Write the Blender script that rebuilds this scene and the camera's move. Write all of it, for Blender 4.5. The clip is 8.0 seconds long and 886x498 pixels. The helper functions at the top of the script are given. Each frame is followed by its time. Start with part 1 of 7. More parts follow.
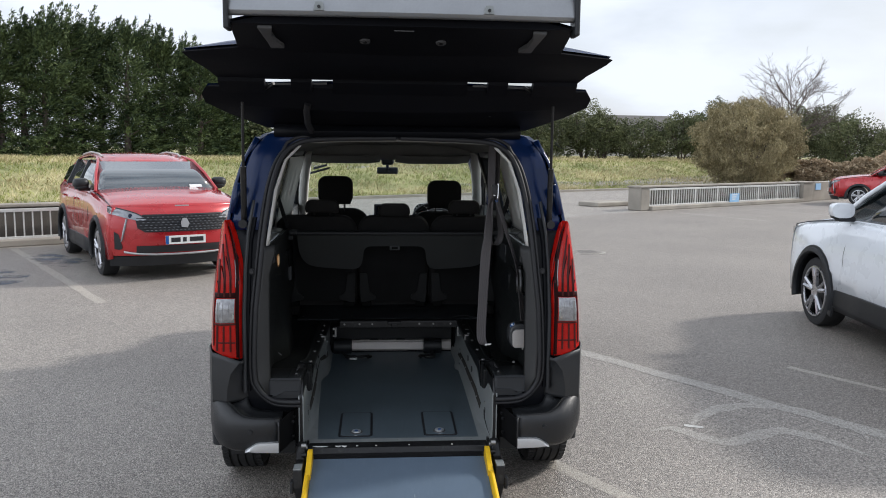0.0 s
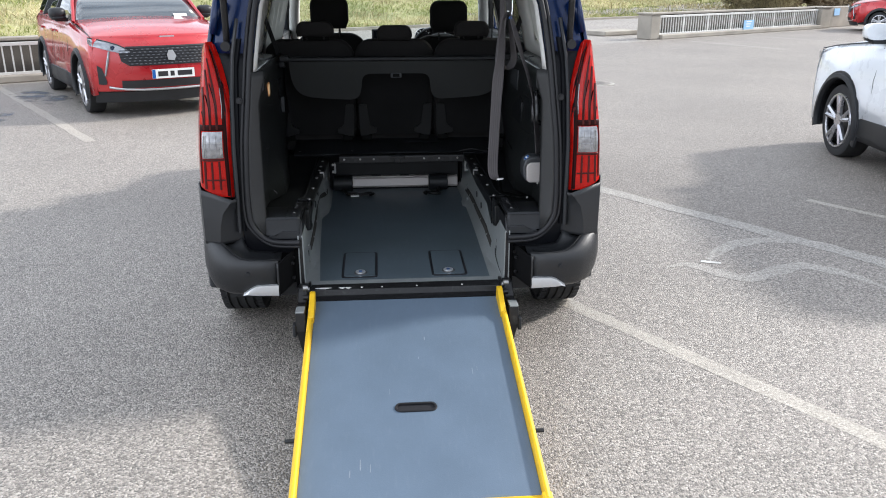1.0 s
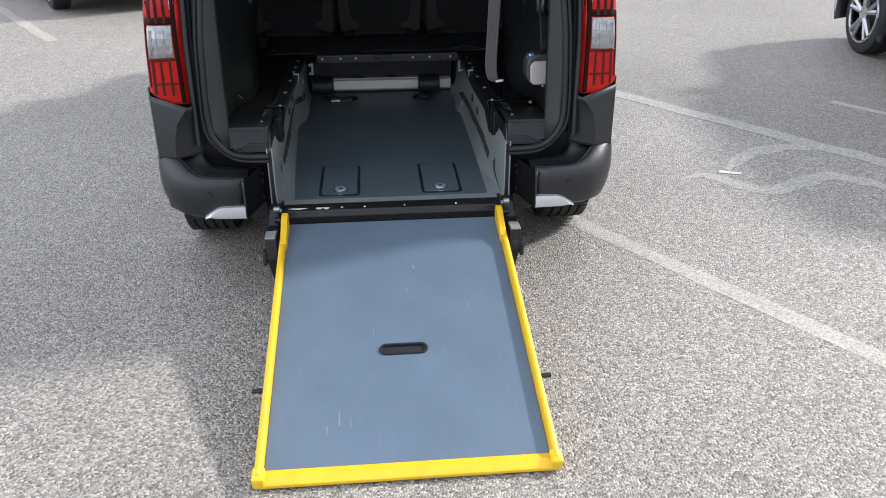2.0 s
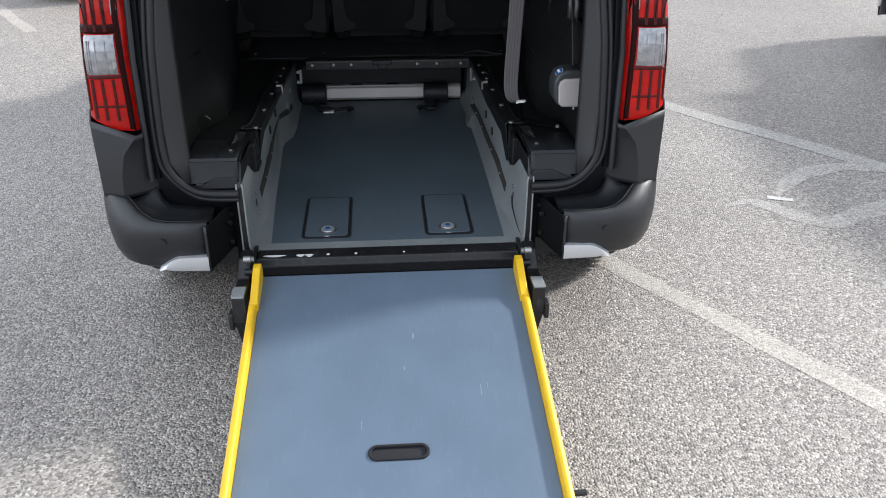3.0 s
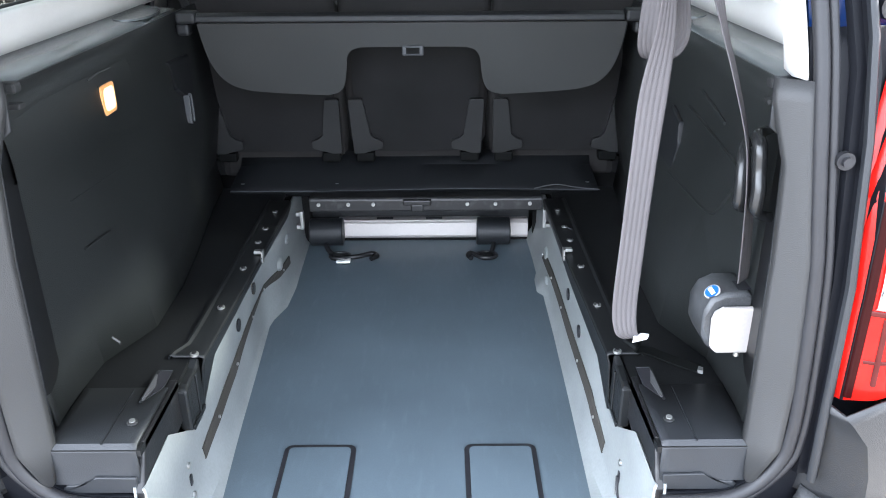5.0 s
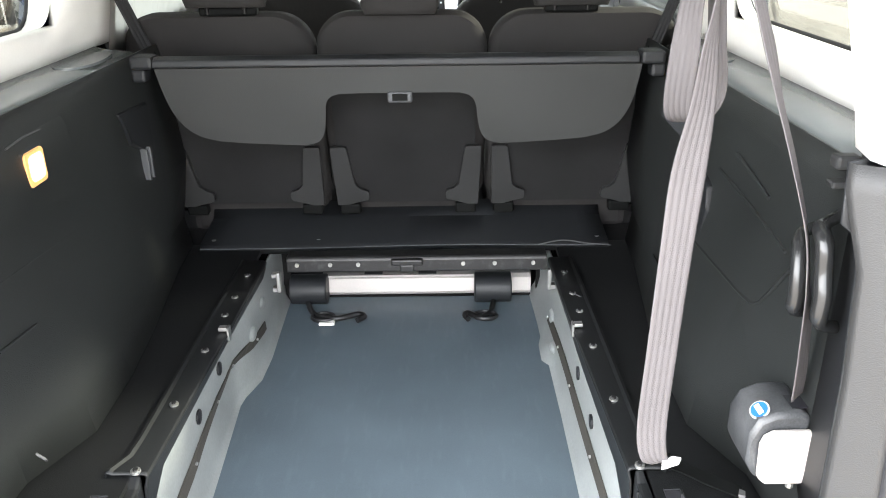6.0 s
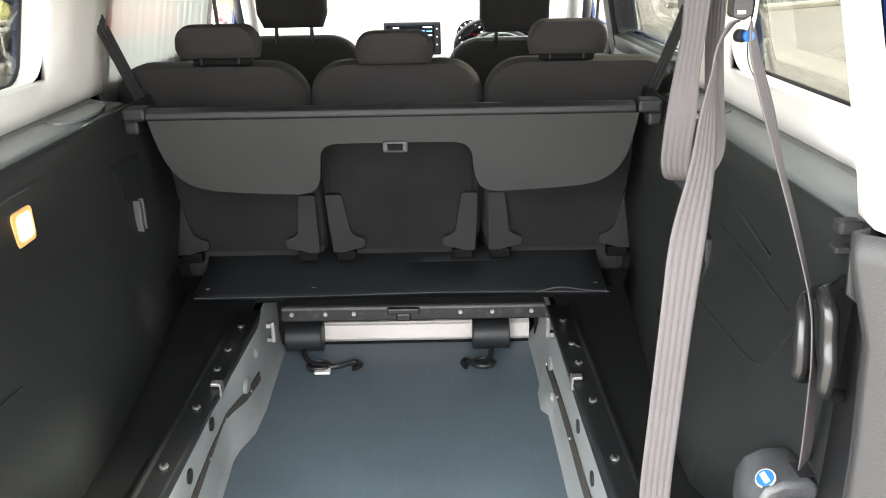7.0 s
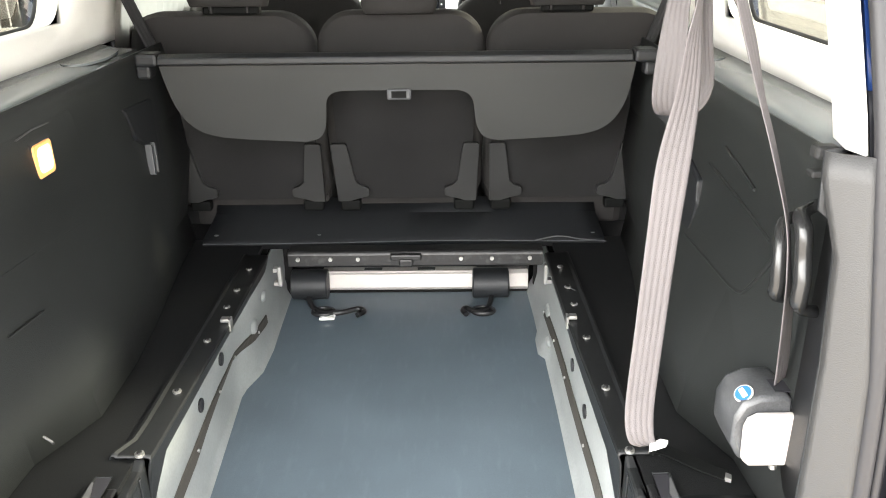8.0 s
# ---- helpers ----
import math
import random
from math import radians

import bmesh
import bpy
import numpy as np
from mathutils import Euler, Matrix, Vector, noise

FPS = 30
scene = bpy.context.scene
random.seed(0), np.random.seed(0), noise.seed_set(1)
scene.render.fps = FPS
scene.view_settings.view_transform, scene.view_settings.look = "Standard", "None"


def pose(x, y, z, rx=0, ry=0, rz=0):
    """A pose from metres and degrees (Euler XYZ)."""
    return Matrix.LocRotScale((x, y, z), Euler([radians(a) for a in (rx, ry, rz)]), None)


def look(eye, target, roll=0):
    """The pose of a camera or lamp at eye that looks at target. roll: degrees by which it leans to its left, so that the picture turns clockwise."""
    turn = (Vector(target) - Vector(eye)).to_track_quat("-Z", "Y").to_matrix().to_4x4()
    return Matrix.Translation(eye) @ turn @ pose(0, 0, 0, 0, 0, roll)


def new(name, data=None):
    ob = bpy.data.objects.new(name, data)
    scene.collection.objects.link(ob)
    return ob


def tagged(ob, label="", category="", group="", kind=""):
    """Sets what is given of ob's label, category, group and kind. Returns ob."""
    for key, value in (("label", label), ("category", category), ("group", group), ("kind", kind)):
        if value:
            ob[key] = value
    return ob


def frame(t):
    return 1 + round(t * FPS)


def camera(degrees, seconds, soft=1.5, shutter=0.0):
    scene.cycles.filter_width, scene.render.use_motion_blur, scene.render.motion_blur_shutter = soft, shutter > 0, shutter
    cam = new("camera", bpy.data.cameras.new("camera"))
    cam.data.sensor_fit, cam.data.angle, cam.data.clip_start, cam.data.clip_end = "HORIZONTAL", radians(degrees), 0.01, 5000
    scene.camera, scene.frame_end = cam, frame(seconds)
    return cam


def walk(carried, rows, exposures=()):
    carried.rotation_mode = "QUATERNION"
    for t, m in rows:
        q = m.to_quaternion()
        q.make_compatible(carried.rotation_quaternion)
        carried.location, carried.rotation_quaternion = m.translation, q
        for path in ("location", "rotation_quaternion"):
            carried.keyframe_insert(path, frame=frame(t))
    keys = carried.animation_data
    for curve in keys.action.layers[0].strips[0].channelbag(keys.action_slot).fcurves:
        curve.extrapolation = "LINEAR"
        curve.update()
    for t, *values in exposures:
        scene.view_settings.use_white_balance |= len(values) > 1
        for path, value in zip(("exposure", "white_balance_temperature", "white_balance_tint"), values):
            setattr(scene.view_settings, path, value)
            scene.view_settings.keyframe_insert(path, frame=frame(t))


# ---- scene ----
cam = camera(58.4, 8.0, 1.0)
PATH = [
    (0, (-0.092, -4.018, 1.747), (0.067, -2.04, 1.498), 0.6),
    (0.5, (-0.093, -3.874, 1.701), (0.061, -1.937, 1.227), 0.4),
    (1, (-0.104, -3.711, 1.661), (0.049, -1.825, 1.014), -0.0),
    (1.2, (-0.111, -3.648, 1.639), (0.047, -1.794, 0.904), -0.1),
    (2.3, (-0.039, -3.109, 1.533), (0.12, -1.321, 0.651), -0.2),
    (2.5, (-0.034, -2.993, 1.522), (0.124, -1.21, 0.632), 0.1),
    (3, (-0.009, -2.676, 1.527), (0.134, -0.898, 0.622), 0.2),
    (3.5, (0.041, -2.301, 1.526), (0.157, -0.501, 0.66), 0.4),
    (4, (0.078, -1.97, 1.536), (0.136, -0.154, 0.701), 0.7),
    (4.5, (0.075, -1.643, 1.54), (0.092, 0.181, 0.719), -0.1),
    (4.7, (0.075, -1.551, 1.54), (0.082, 0.274, 0.723), -0.2),
    (6, (0.104, -1.126, 1.564), (0.103, 0.715, 0.783), -0.7),
    (6.5, (0.094, -1.081, 1.598), (0.091, 0.781, 0.868), -1.0),
    (7, (0.111, -1.082, 1.601), (0.114, 0.788, 0.89), -1.0),
    (7.5, (0.126, -1.095, 1.566), (0.12, 0.767, 0.836), -0.9),
    (8, (0.116, -1.174, 1.557), (0.109, 0.671, 0.785), -0.6),
]
EXPOSURES = [(0, 0.06, 6400, 10), (0.6, 0.60, 6350, 10), (1.2, 0.66, 6300, 10), (2.3, 0.64, 6250, 10), (3.5, 0.77, 6250, 10), (4.1, 1.22, 6150, 10), (4.7, 2.66, 6000, 10), (5.8, 3.82, 6900, 10), (6.5, 3.74, 7150, 10), (7.2, 3.52, 7300, 10), (7.6, 3.55, 7400, 10), (8, 3.95, 7550, 10)]
walk(cam, [(t, look(eye, target, roll)) for t, eye, target, roll in PATH], EXPOSURES)

# ---- world and sun ----
SUN_TO = Vector((1.0, 0.32, 0.667)).normalized()
world = bpy.data.worlds.new("world")
scene.world = world
world.use_nodes = True
wn, wl = world.node_tree.nodes, world.node_tree.links
sky = wn.new("ShaderNodeTexSky")
sky.sky_type, sky.sun_disc = "NISHITA", False
sky.sun_elevation = math.asin(SUN_TO.z)
sky.sun_rotation = math.atan2(SUN_TO.x, SUN_TO.y)
sky.air_density, sky.dust_density, sky.ozone_density = 1.0, 3.0, 1.0
# thin broken cloud, all over the sky
tc = wn.new("ShaderNodeTexCoord")
cmap = wn.new("ShaderNodeMapping")
cmap.inputs["Scale"].default_value = (1.0, 1.0, 3.0)
cloud = wn.new("ShaderNodeTexNoise")
cloud.inputs["Scale"].default_value, cloud.inputs["Detail"].default_value = 2.2, 7.0
cramp = wn.new("ShaderNodeValToRGB")
cramp.color_ramp.elements[0].position, cramp.color_ramp.elements[1].position = 0.36, 0.58
cramp.color_ramp.elements[0].color = (0.35, 0.35, 0.35, 1)
cmix = wn.new("ShaderNodeMix")
cmix.data_type = "RGBA"
wl.new(tc.outputs["Generated"], cmap.inputs["Vector"])
wl.new(cmap.outputs["Vector"], cloud.inputs["Vector"])
wl.new(cloud.outputs["Fac"], cramp.inputs["Fac"])
wl.new(cramp.outputs["Color"], cmix.inputs["Factor"])
# clouds away from the sun are lit from the front and brighter
away = wn.new("ShaderNodeVectorMath")
away.operation = "DOT_PRODUCT"
away.inputs[1].default_value = (-0.93, -0.37, 0.0)
glow = wn.new("ShaderNodeMapRange")
glow.interpolation_type = "SMOOTHSTEP"
glow.inputs["From Min"].default_value, glow.inputs["From Max"].default_value = -0.1, 1.0
glow.inputs["To Min"].default_value, glow.inputs["To Max"].default_value = 1.0, 1.9
lit = wn.new("ShaderNodeVectorMath")
lit.operation = "SCALE"
lit.inputs[0].default_value = (9.6, 10.2, 11.2)
wl.new(tc.outputs["Generated"], away.inputs[0])
wl.new(away.outputs["Value"], glow.inputs["Value"])
wl.new(glow.outputs["Result"], lit.inputs["Scale"])
wl.new(lit.outputs["Vector"], cmix.inputs["B"])
wl.new(sky.outputs["Color"], cmix.inputs["A"])
wl.new(cmix.outputs["Result"], wn["Background"].inputs["Color"])
wn["Background"].inputs["Strength"].default_value = 0.095
sun = new("sun", bpy.data.lights.new("sun", "SUN"))
sun.data.energy, sun.data.angle, sun.data.color = 3.3, radians(5.0), (1.0, 0.96, 0.91)
sun.matrix_world = look(SUN_TO * 50, (0, 0, 0))


# ---- materials ----
def mat(name, color, rough=0.5, metal=0.0, vary=0.12, scale=6.0, fine=120.0, bump=0.0, coat=0.0, second=None, transmission=0.0, alpha=1.0, emit=0.0, spec=0.5):
    """A surface: base colour that varies at two scales, roughness that varies with it, and fine relief."""
    m = bpy.data.materials.new(name)
    m.use_nodes = True
    n, l = m.node_tree.nodes, m.node_tree.links
    p = n["Principled BSDF"]
    p.inputs["Metallic"].default_value = metal
    p.inputs["Coat Weight"].default_value = coat
    p.inputs["Coat Roughness"].default_value = 0.05
    p.inputs["Transmission Weight"].default_value = transmission
    p.inputs["Alpha"].default_value = alpha
    p.inputs["Specular IOR Level"].default_value = spec
    co = n.new("ShaderNodeTexCoord")
    big, small = n.new("ShaderNodeTexNoise"), n.new("ShaderNodeTexNoise")
    big.inputs["Scale"].default_value, big.inputs["Detail"].default_value = scale, 5.0
    small.inputs["Scale"].default_value, small.inputs["Detail"].default_value = fine, 3.0
    l.new(co.outputs["Object"], big.inputs["Vector"])
    l.new(co.outputs["Object"], small.inputs["Vector"])
    add = n.new("ShaderNodeMath")
    add.operation = "MULTIPLY_ADD"
    add.inputs[1].default_value = 0.45
    l.new(small.outputs["Fac"], add.inputs[0])
    l.new(big.outputs["Fac"], add.inputs[2])
    mix = n.new("ShaderNodeMix")
    mix.data_type = "RGBA"
    c = Vector(color)
    low = c * (1 - vary)
    high = Vector(second) if second else c * (1 + vary)
    mix.inputs["A"].default_value = (*low, 1)
    mix.inputs["B"].default_value = (*[min(1, v) for v in high], 1)
    span = n.new("ShaderNodeMapRange")
    span.inputs["From Min"].default_value, span.inputs["From Max"].default_value = 0.5, 0.95
    l.new(add.outputs[0], span.inputs["Value"])
    l.new(span.outputs["Result"], mix.inputs["Factor"])
    l.new(mix.outputs["Result"], p.inputs["Base Color"])
    rr = n.new("ShaderNodeMapRange")
    rr.inputs["To Min"].default_value, rr.inputs["To Max"].default_value = max(0.0, rough * 0.85), min(1.0, rough * 1.15)
    l.new(big.outputs["Fac"], rr.inputs["Value"])
    l.new(rr.outputs["Result"], p.inputs["Roughness"])
    if bump:
        b = n.new("ShaderNodeBump")
        b.inputs["Strength"].default_value, b.inputs["Distance"].default_value = bump, 0.002
        l.new(small.outputs["Fac"], b.inputs["Height"])
        l.new(b.outputs["Normal"], p.inputs["Normal"])
    if emit:
        p.inputs["Emission Color"].default_value = (*color, 1)
        p.inputs["Emission Strength"].default_value = emit
    return m


M = dict(
    blue=mat("blue_paint", (0.003, 0.014, 0.060), 0.22, 0.1, coat=0.15, spec=0.3, vary=0.1, fine=400),
    plastic=mat("black_plastic", (0.017, 0.0185, 0.021), 0.45, fine=600, bump=0.25, vary=0.15, spec=0.38),
    plastic_rough=mat("grained_plastic", (0.0085, 0.0095, 0.011), 0.5, fine=500, bump=0.5, vary=0.15, spec=0.4),
    bumper=mat("bumper_plastic", (0.0135, 0.0143, 0.016), 0.42, fine=500, bump=0.4, vary=0.12),
    grey_trim=mat("grey_trim", (0.042, 0.045, 0.049), 0.55, fine=500, bump=0.3, vary=0.1),
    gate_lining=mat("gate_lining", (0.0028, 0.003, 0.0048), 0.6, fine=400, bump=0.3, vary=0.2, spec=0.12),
    bracket_grey=mat("bracket_grey", (0.06, 0.06, 0.062), 0.5, fine=300, bump=0.1, vary=0.15),
    bracket_dark=mat("bracket_dark", (0.0235, 0.024, 0.0245), 0.6, fine=400, bump=0.2, vary=0.15, spec=0.3),
    headliner=mat("headliner_fabric", (0.26, 0.255, 0.245), 0.9, fine=400, bump=0.3, vary=0.08, spec=0.2),
    # near-black: blue paint of frame, gutter and header as darkened by shade
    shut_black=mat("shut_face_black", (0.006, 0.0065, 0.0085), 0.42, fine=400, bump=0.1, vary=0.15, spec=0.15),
    gloss_black=mat("gloss_black_plastic", (0.012, 0.0125, 0.013), 0.25, fine=300, bump=0.05, vary=0.1),
    shelf=mat("shelf_plastic", (0.12, 0.132, 0.134), 0.22, fine=500, bump=0.03, vary=0.08, spec=1.0),
    lining=mat("lining_plastic", (0.0118, 0.0133, 0.0134), 0.45, fine=500, bump=0.4, vary=0.22, scale=3, spec=0.42),
    pillar_grey=mat("pillar_grey", (0.0205, 0.0207, 0.021), 0.55, fine=500, bump=0.3, vary=0.08),
    scuff=mat("scuff", (0.22, 0.25, 0.285), 0.6, vary=0.2, scale=30),
    seat_back=mat("seat_back_carpet", (0.0145, 0.0145, 0.015), 0.95, fine=700, bump=0.8, vary=0.25, spec=0.2),
    plastic_sheen=mat("moulded_black_plastic", (0.009, 0.0098, 0.0105), 0.42, fine=450, bump=0.15, vary=0.2, spec=0.32),
    side_floor=mat("side_floor_plastic", (0.006, 0.0065, 0.007), 0.5, fine=500, bump=0.3, vary=0.25, spec=0.3),
    pocket_black=mat("pocket_black", (0.0036, 0.004, 0.004), 0.6, fine=300, vary=0.2, spec=0.08),
    strip_rubber=mat("strip_rubber", (0.045, 0.042, 0.037), 0.7, fine=200, bump=0.1, vary=0.2, spec=0.3),
    housing_grey=mat("reel_housing", (0.035, 0.037, 0.040), 0.42, fine=300, bump=0.1, vary=0.3, scale=14, second=(0.075, 0.078, 0.082)),
    rubber=mat("rubber_seal", (0.015, 0.015, 0.017), 0.5, fine=200, bump=0.1, spec=0.38),
    white_trim=mat("pale_headliner", (0.62, 0.61, 0.58), 0.75, fine=300, bump=0.2, vary=0.05),
    carpet=mat("black_carpet", (0.009, 0.009, 0.0095), 0.95, fine=700, bump=0.8, vary=0.3, spec=0.2),
    fabric=mat("seat_fabric", (0.0225, 0.0212, 0.021), 0.9, fine=900, bump=0.6, vary=0.2, spec=0.25),
    board=mat("grey_vinyl_board", (0.0370, 0.0385, 0.0378), 0.6, fine=500, bump=0.3, vary=0.08),
    floor_vinyl=mat("blue_grey_vinyl", (0.088, 0.114, 0.133), 0.32, fine=350, bump=0.1, vary=0.15, scale=3, spec=0.38),
    ramp_vinyl=mat("ramp_vinyl", (0.110, 0.148, 0.196), 0.3, fine=300, bump=0.25, vary=0.07, scale=5),
    metal_grey=mat("grey_painted_steel", (0.26, 0.277, 0.275), 0.45, 0.2, fine=150, bump=0.1, vary=0.12, scale=8),
    alu=mat("brushed_aluminium", (0.46, 0.43, 0.41), 0.4, 0.25, fine=200, vary=0.08),
    steel_black=mat("black_steel", (0.011, 0.011, 0.012), 0.4, 0.2, fine=200, bump=0.2, vary=0.3),
    zinc=mat("zinc_bolt", (0.36, 0.36, 0.35), 0.4, 0.8, vary=0.1),
    yellow=mat("yellow_paint", (0.74, 0.45, 0.014), 0.4, vary=0.08, scale=14),
    red_lens=mat("red_lens", (0.40, 0.008, 0.005), 0.2, coat=0.12, vary=0.22, scale=18, fine=60, spec=0.2),
    dark_lens=mat("dark_red_lens", (0.018, 0.001, 0.0012), 0.35, vary=0.15, fine=60, spec=0.12),
    smoked_lens=mat("smoked_red_lens", (0.065, 0.010, 0.009), 0.3, coat=0.05, vary=0.2, scale=30, fine=60, spec=0.15),
    clear_lens=mat("clear_lens", (0.30, 0.30, 0.31), 0.2, 0.4, coat=0.6, vary=0.35, scale=40, fine=90),
    silver=mat("silver_trim", (0.55, 0.56, 0.57), 0.35, 0.6, vary=0.06),
    webbing=mat("grey_webbing", (0.076, 0.069, 0.071), 0.7, fine=700, bump=0.5, vary=0.1),
    belt_black=mat("black_webbing", (0.010, 0.010, 0.011), 0.8, fine=700, bump=0.5),
    chrome=mat("chrome", (0.8, 0.8, 0.8), 0.12, 1.0, vary=0.04),
    screen_white=mat("screen_white", (0.85, 0.88, 0.9), 0.4, emit=0.12),
    screen_blue=mat("screen_blue", (0.15, 0.35, 0.9), 0.4, emit=0.08),
    screen=mat("dark_screen", (0.01, 0.012, 0.016), 0.1, coat=1.0),
    lock_blue=mat("lock_blue", (0.015, 0.08, 0.25), 0.3, vary=0.05),
    blue_badge=mat("blue_badge", (0.012, 0.095, 0.33), 0.3, vary=0.05),
    white_paint=mat("white_plastic", (0.78, 0.78, 0.76), 0.35, vary=0.04),
    warm_lamp=mat("warm_lamp", (1.0, 0.66, 0.36), 0.4, emit=0.17),
    amber_lens=mat("amber_lens", (0.8, 0.38, 0.14), 0.35, emit=0.02),
    # near-black: the shade of the hollow beside the channel, put into the colour
    hollow_shade=mat("hollow_shade", (0.004, 0.004, 0.0045), 0.75, fine=90, bump=0.1, spec=0.12),
    tyre=mat("tyre", (0.018, 0.018, 0.019), 0.8, fine=120, bump=0.3),
    alloy=mat("alloy_wheel", (0.5, 0.5, 0.52), 0.28, 0.9, vary=0.08),
    red_paint=mat("red_paint", (0.43, 0.010, 0.015), 0.28, 0.2, coat=1.0, vary=0.06, fine=300),
    car_white=mat("white_car_paint", (0.82, 0.85, 0.88), 0.28, coat=1.0, vary=0.03),
    tint=mat("tinted_glass", (0.02, 0.024, 0.026), 0.05, coat=1.0, vary=0.1),
    screen_grey=mat("car_windscreen", (0.045, 0.06, 0.07), 0.05, coat=1.0, vary=0.25, scale=2.0),
    headlamp=mat("headlamp", (0.28, 0.29, 0.31), 0.12, 0.5, coat=1.0, vary=0.3, scale=20),
    plate_white=mat("plate_white", (0.75, 0.75, 0.73), 0.4, vary=0.03),
    ink=mat("black_ink", (0.015, 0.015, 0.018), 0.5),
    concrete=mat("concrete", (0.3, 0.275, 0.235), 0.85, fine=80, bump=0.5, vary=0.25, scale=1.5),
    dark_wall=mat("dark_wall", (0.10, 0.09, 0.078), 0.9, fine=60, bump=0.5, vary=0.35, scale=1.5),
    gate_silver=mat("gate_silver", (0.30, 0.31, 0.325), 0.4, 0.5, vary=0.08),
    scrap_white=mat("scrap_white", (0.55, 0.54, 0.51), 0.7, vary=0.2, scale=20),
    rail=mat("galvanised_rail", (0.62, 0.62, 0.6), 0.5, 0.3, vary=0.1),
    sign=mat("blue_sign", (0.30, 0.52, 0.76), 0.5, vary=0.05),
    slate=mat("slate_roof", (0.115, 0.108, 0.10), 0.8, fine=20, bump=0.2, vary=0.3),
    render_wall=mat("house_render", (0.5, 0.48, 0.44), 0.85, vary=0.1),
    bark=mat("bark", (0.11, 0.085, 0.075), 0.9, vary=0.3, scale=3),
)


def glass(name, tint=(0.93, 0.96, 0.95)):
    m = bpy.data.materials.new(name)
    m.use_nodes = True
    n, l = m.node_tree.nodes, m.node_tree.links
    t, g, x, f = n.new("ShaderNodeBsdfTransparent"), n.new("ShaderNodeBsdfGlossy"), n.new("ShaderNodeMixShader"), n.new("ShaderNodeLayerWeight")
    t.inputs["Color"].default_value = (*tint, 1)
    g.inputs["Roughness"].default_value = 0.02
    pw, ma = n.new("ShaderNodeMath"), n.new("ShaderNodeMath")
    pw.operation, ma.operation = "POWER", "MULTIPLY_ADD"
    pw.inputs[1].default_value, ma.inputs[1].default_value, ma.inputs[2].default_value = 5.0, 0.8, 0.03
    f.inputs["Blend"].default_value = 0.5
    l.new(f.outputs["Facing"], pw.inputs[0])
    l.new(pw.outputs[0], ma.inputs[0])
    l.new(ma.outputs[0], x.inputs["Fac"])
    l.new(t.outputs[0], x.inputs[1])
    l.new(g.outputs[0], x.inputs[2])
    l.new(x.outputs[0], n["Material Output"].inputs["Surface"])
    return m


M["screen_grey"].node_tree.nodes["Principled BSDF"].inputs["Coat IOR"].default_value = 2.3
M["glass"] = glass("car_glass")
M["blind"] = glass("sunblind_mesh", (0.5, 0.47, 0.46))
bn = M["blind"].node_tree
bd_ = bn.nodes.new("ShaderNodeBsdfTranslucent")
bd_.inputs["Color"].default_value = (0.8, 0.78, 0.76, 1)
bx = bn.nodes.new("ShaderNodeMixShader")
bx.inputs["Fac"].default_value = 0.55
bn.links.new(bn.nodes["Mix Shader"].outputs[0], bx.inputs[1])
bn.links.new(bd_.outputs[0], bx.inputs[2])
bn.links.new(bx.outputs[0], bn.nodes["Material Output"].inputs["Surface"])
M["privacy_glass"] = glass("privacy_glass", (0.44, 0.455, 0.435))


def scratched(m, amount, pale, stretch):
    """Fine pale scratches along one direction over a surface."""
    n, l = m.node_tree.nodes, m.node_tree.links
    co, mp, ns, sp, mx = n.new("ShaderNodeTexCoord"), n.new("ShaderNodeMapping"), n.new("ShaderNodeTexNoise"), n.new("ShaderNodeMapRange"), n.new("ShaderNodeMix")
    mp.inputs["Scale"].default_value = stretch
    ns.inputs["Scale"].default_value, ns.inputs["Detail"].default_value = 1.0, 4.0
    sp.inputs["From Min"].default_value, sp.inputs["From Max"].default_value = 0.56, 0.78
    sp.inputs["To Max"].default_value = amount
    mx.data_type = "RGBA"
    mx.inputs["B"].default_value = (*pale, 1)
    l.new(co.outputs["Object"], mp.inputs["Vector"])
    l.new(mp.outputs["Vector"], ns.inputs["Vector"])
    l.new(ns.outputs["Fac"], sp.inputs["Value"])
    l.new(sp.outputs["Result"], mx.inputs["Factor"])
    l.new(n["Mix"].outputs["Result"], mx.inputs["A"])
    l.new(mx.outputs["Result"], n["Principled BSDF"].inputs["Base Color"])


scratched(M["ramp_vinyl"], 0.10, (0.24, 0.275, 0.31), (70.0, 14.0, 1.0))
scratched(M["floor_vinyl"], 0.12, (0.2, 0.24, 0.27), (60.0, 12.0, 1.0))
scratched(M["steel_black"], 0.25, (0.12, 0.12, 0.12), (40.0, 40.0, 40.0))


def foliage(name, dark, light, rough=0.7):
    """Leaves: every leaf its own tone between dark and light, with larger patches over the plant."""
    m = mat(name, dark, rough, vary=0.25, scale=0.6, fine=9, second=light, spec=0.25)
    n, l = m.node_tree.nodes, m.node_tree.links
    g, mul, span = n.new("ShaderNodeNewGeometry"), n.new("ShaderNodeMath"), n.new("ShaderNodeMapRange")
    mul.operation = "MULTIPLY_ADD"
    mul.inputs[1].default_value = 0.7
    old = n["Mix"].inputs["Factor"].links[0].from_socket
    span.inputs["To Min"].default_value, span.inputs["To Max"].default_value = -0.25, 0.45
    l.new(old, span.inputs["Value"])
    l.new(g.outputs["Random Per Island"], mul.inputs[0])
    l.new(span.outputs["Result"], mul.inputs[2])
    l.new(mul.outputs[0], n["Mix"].inputs["Factor"])
    return m


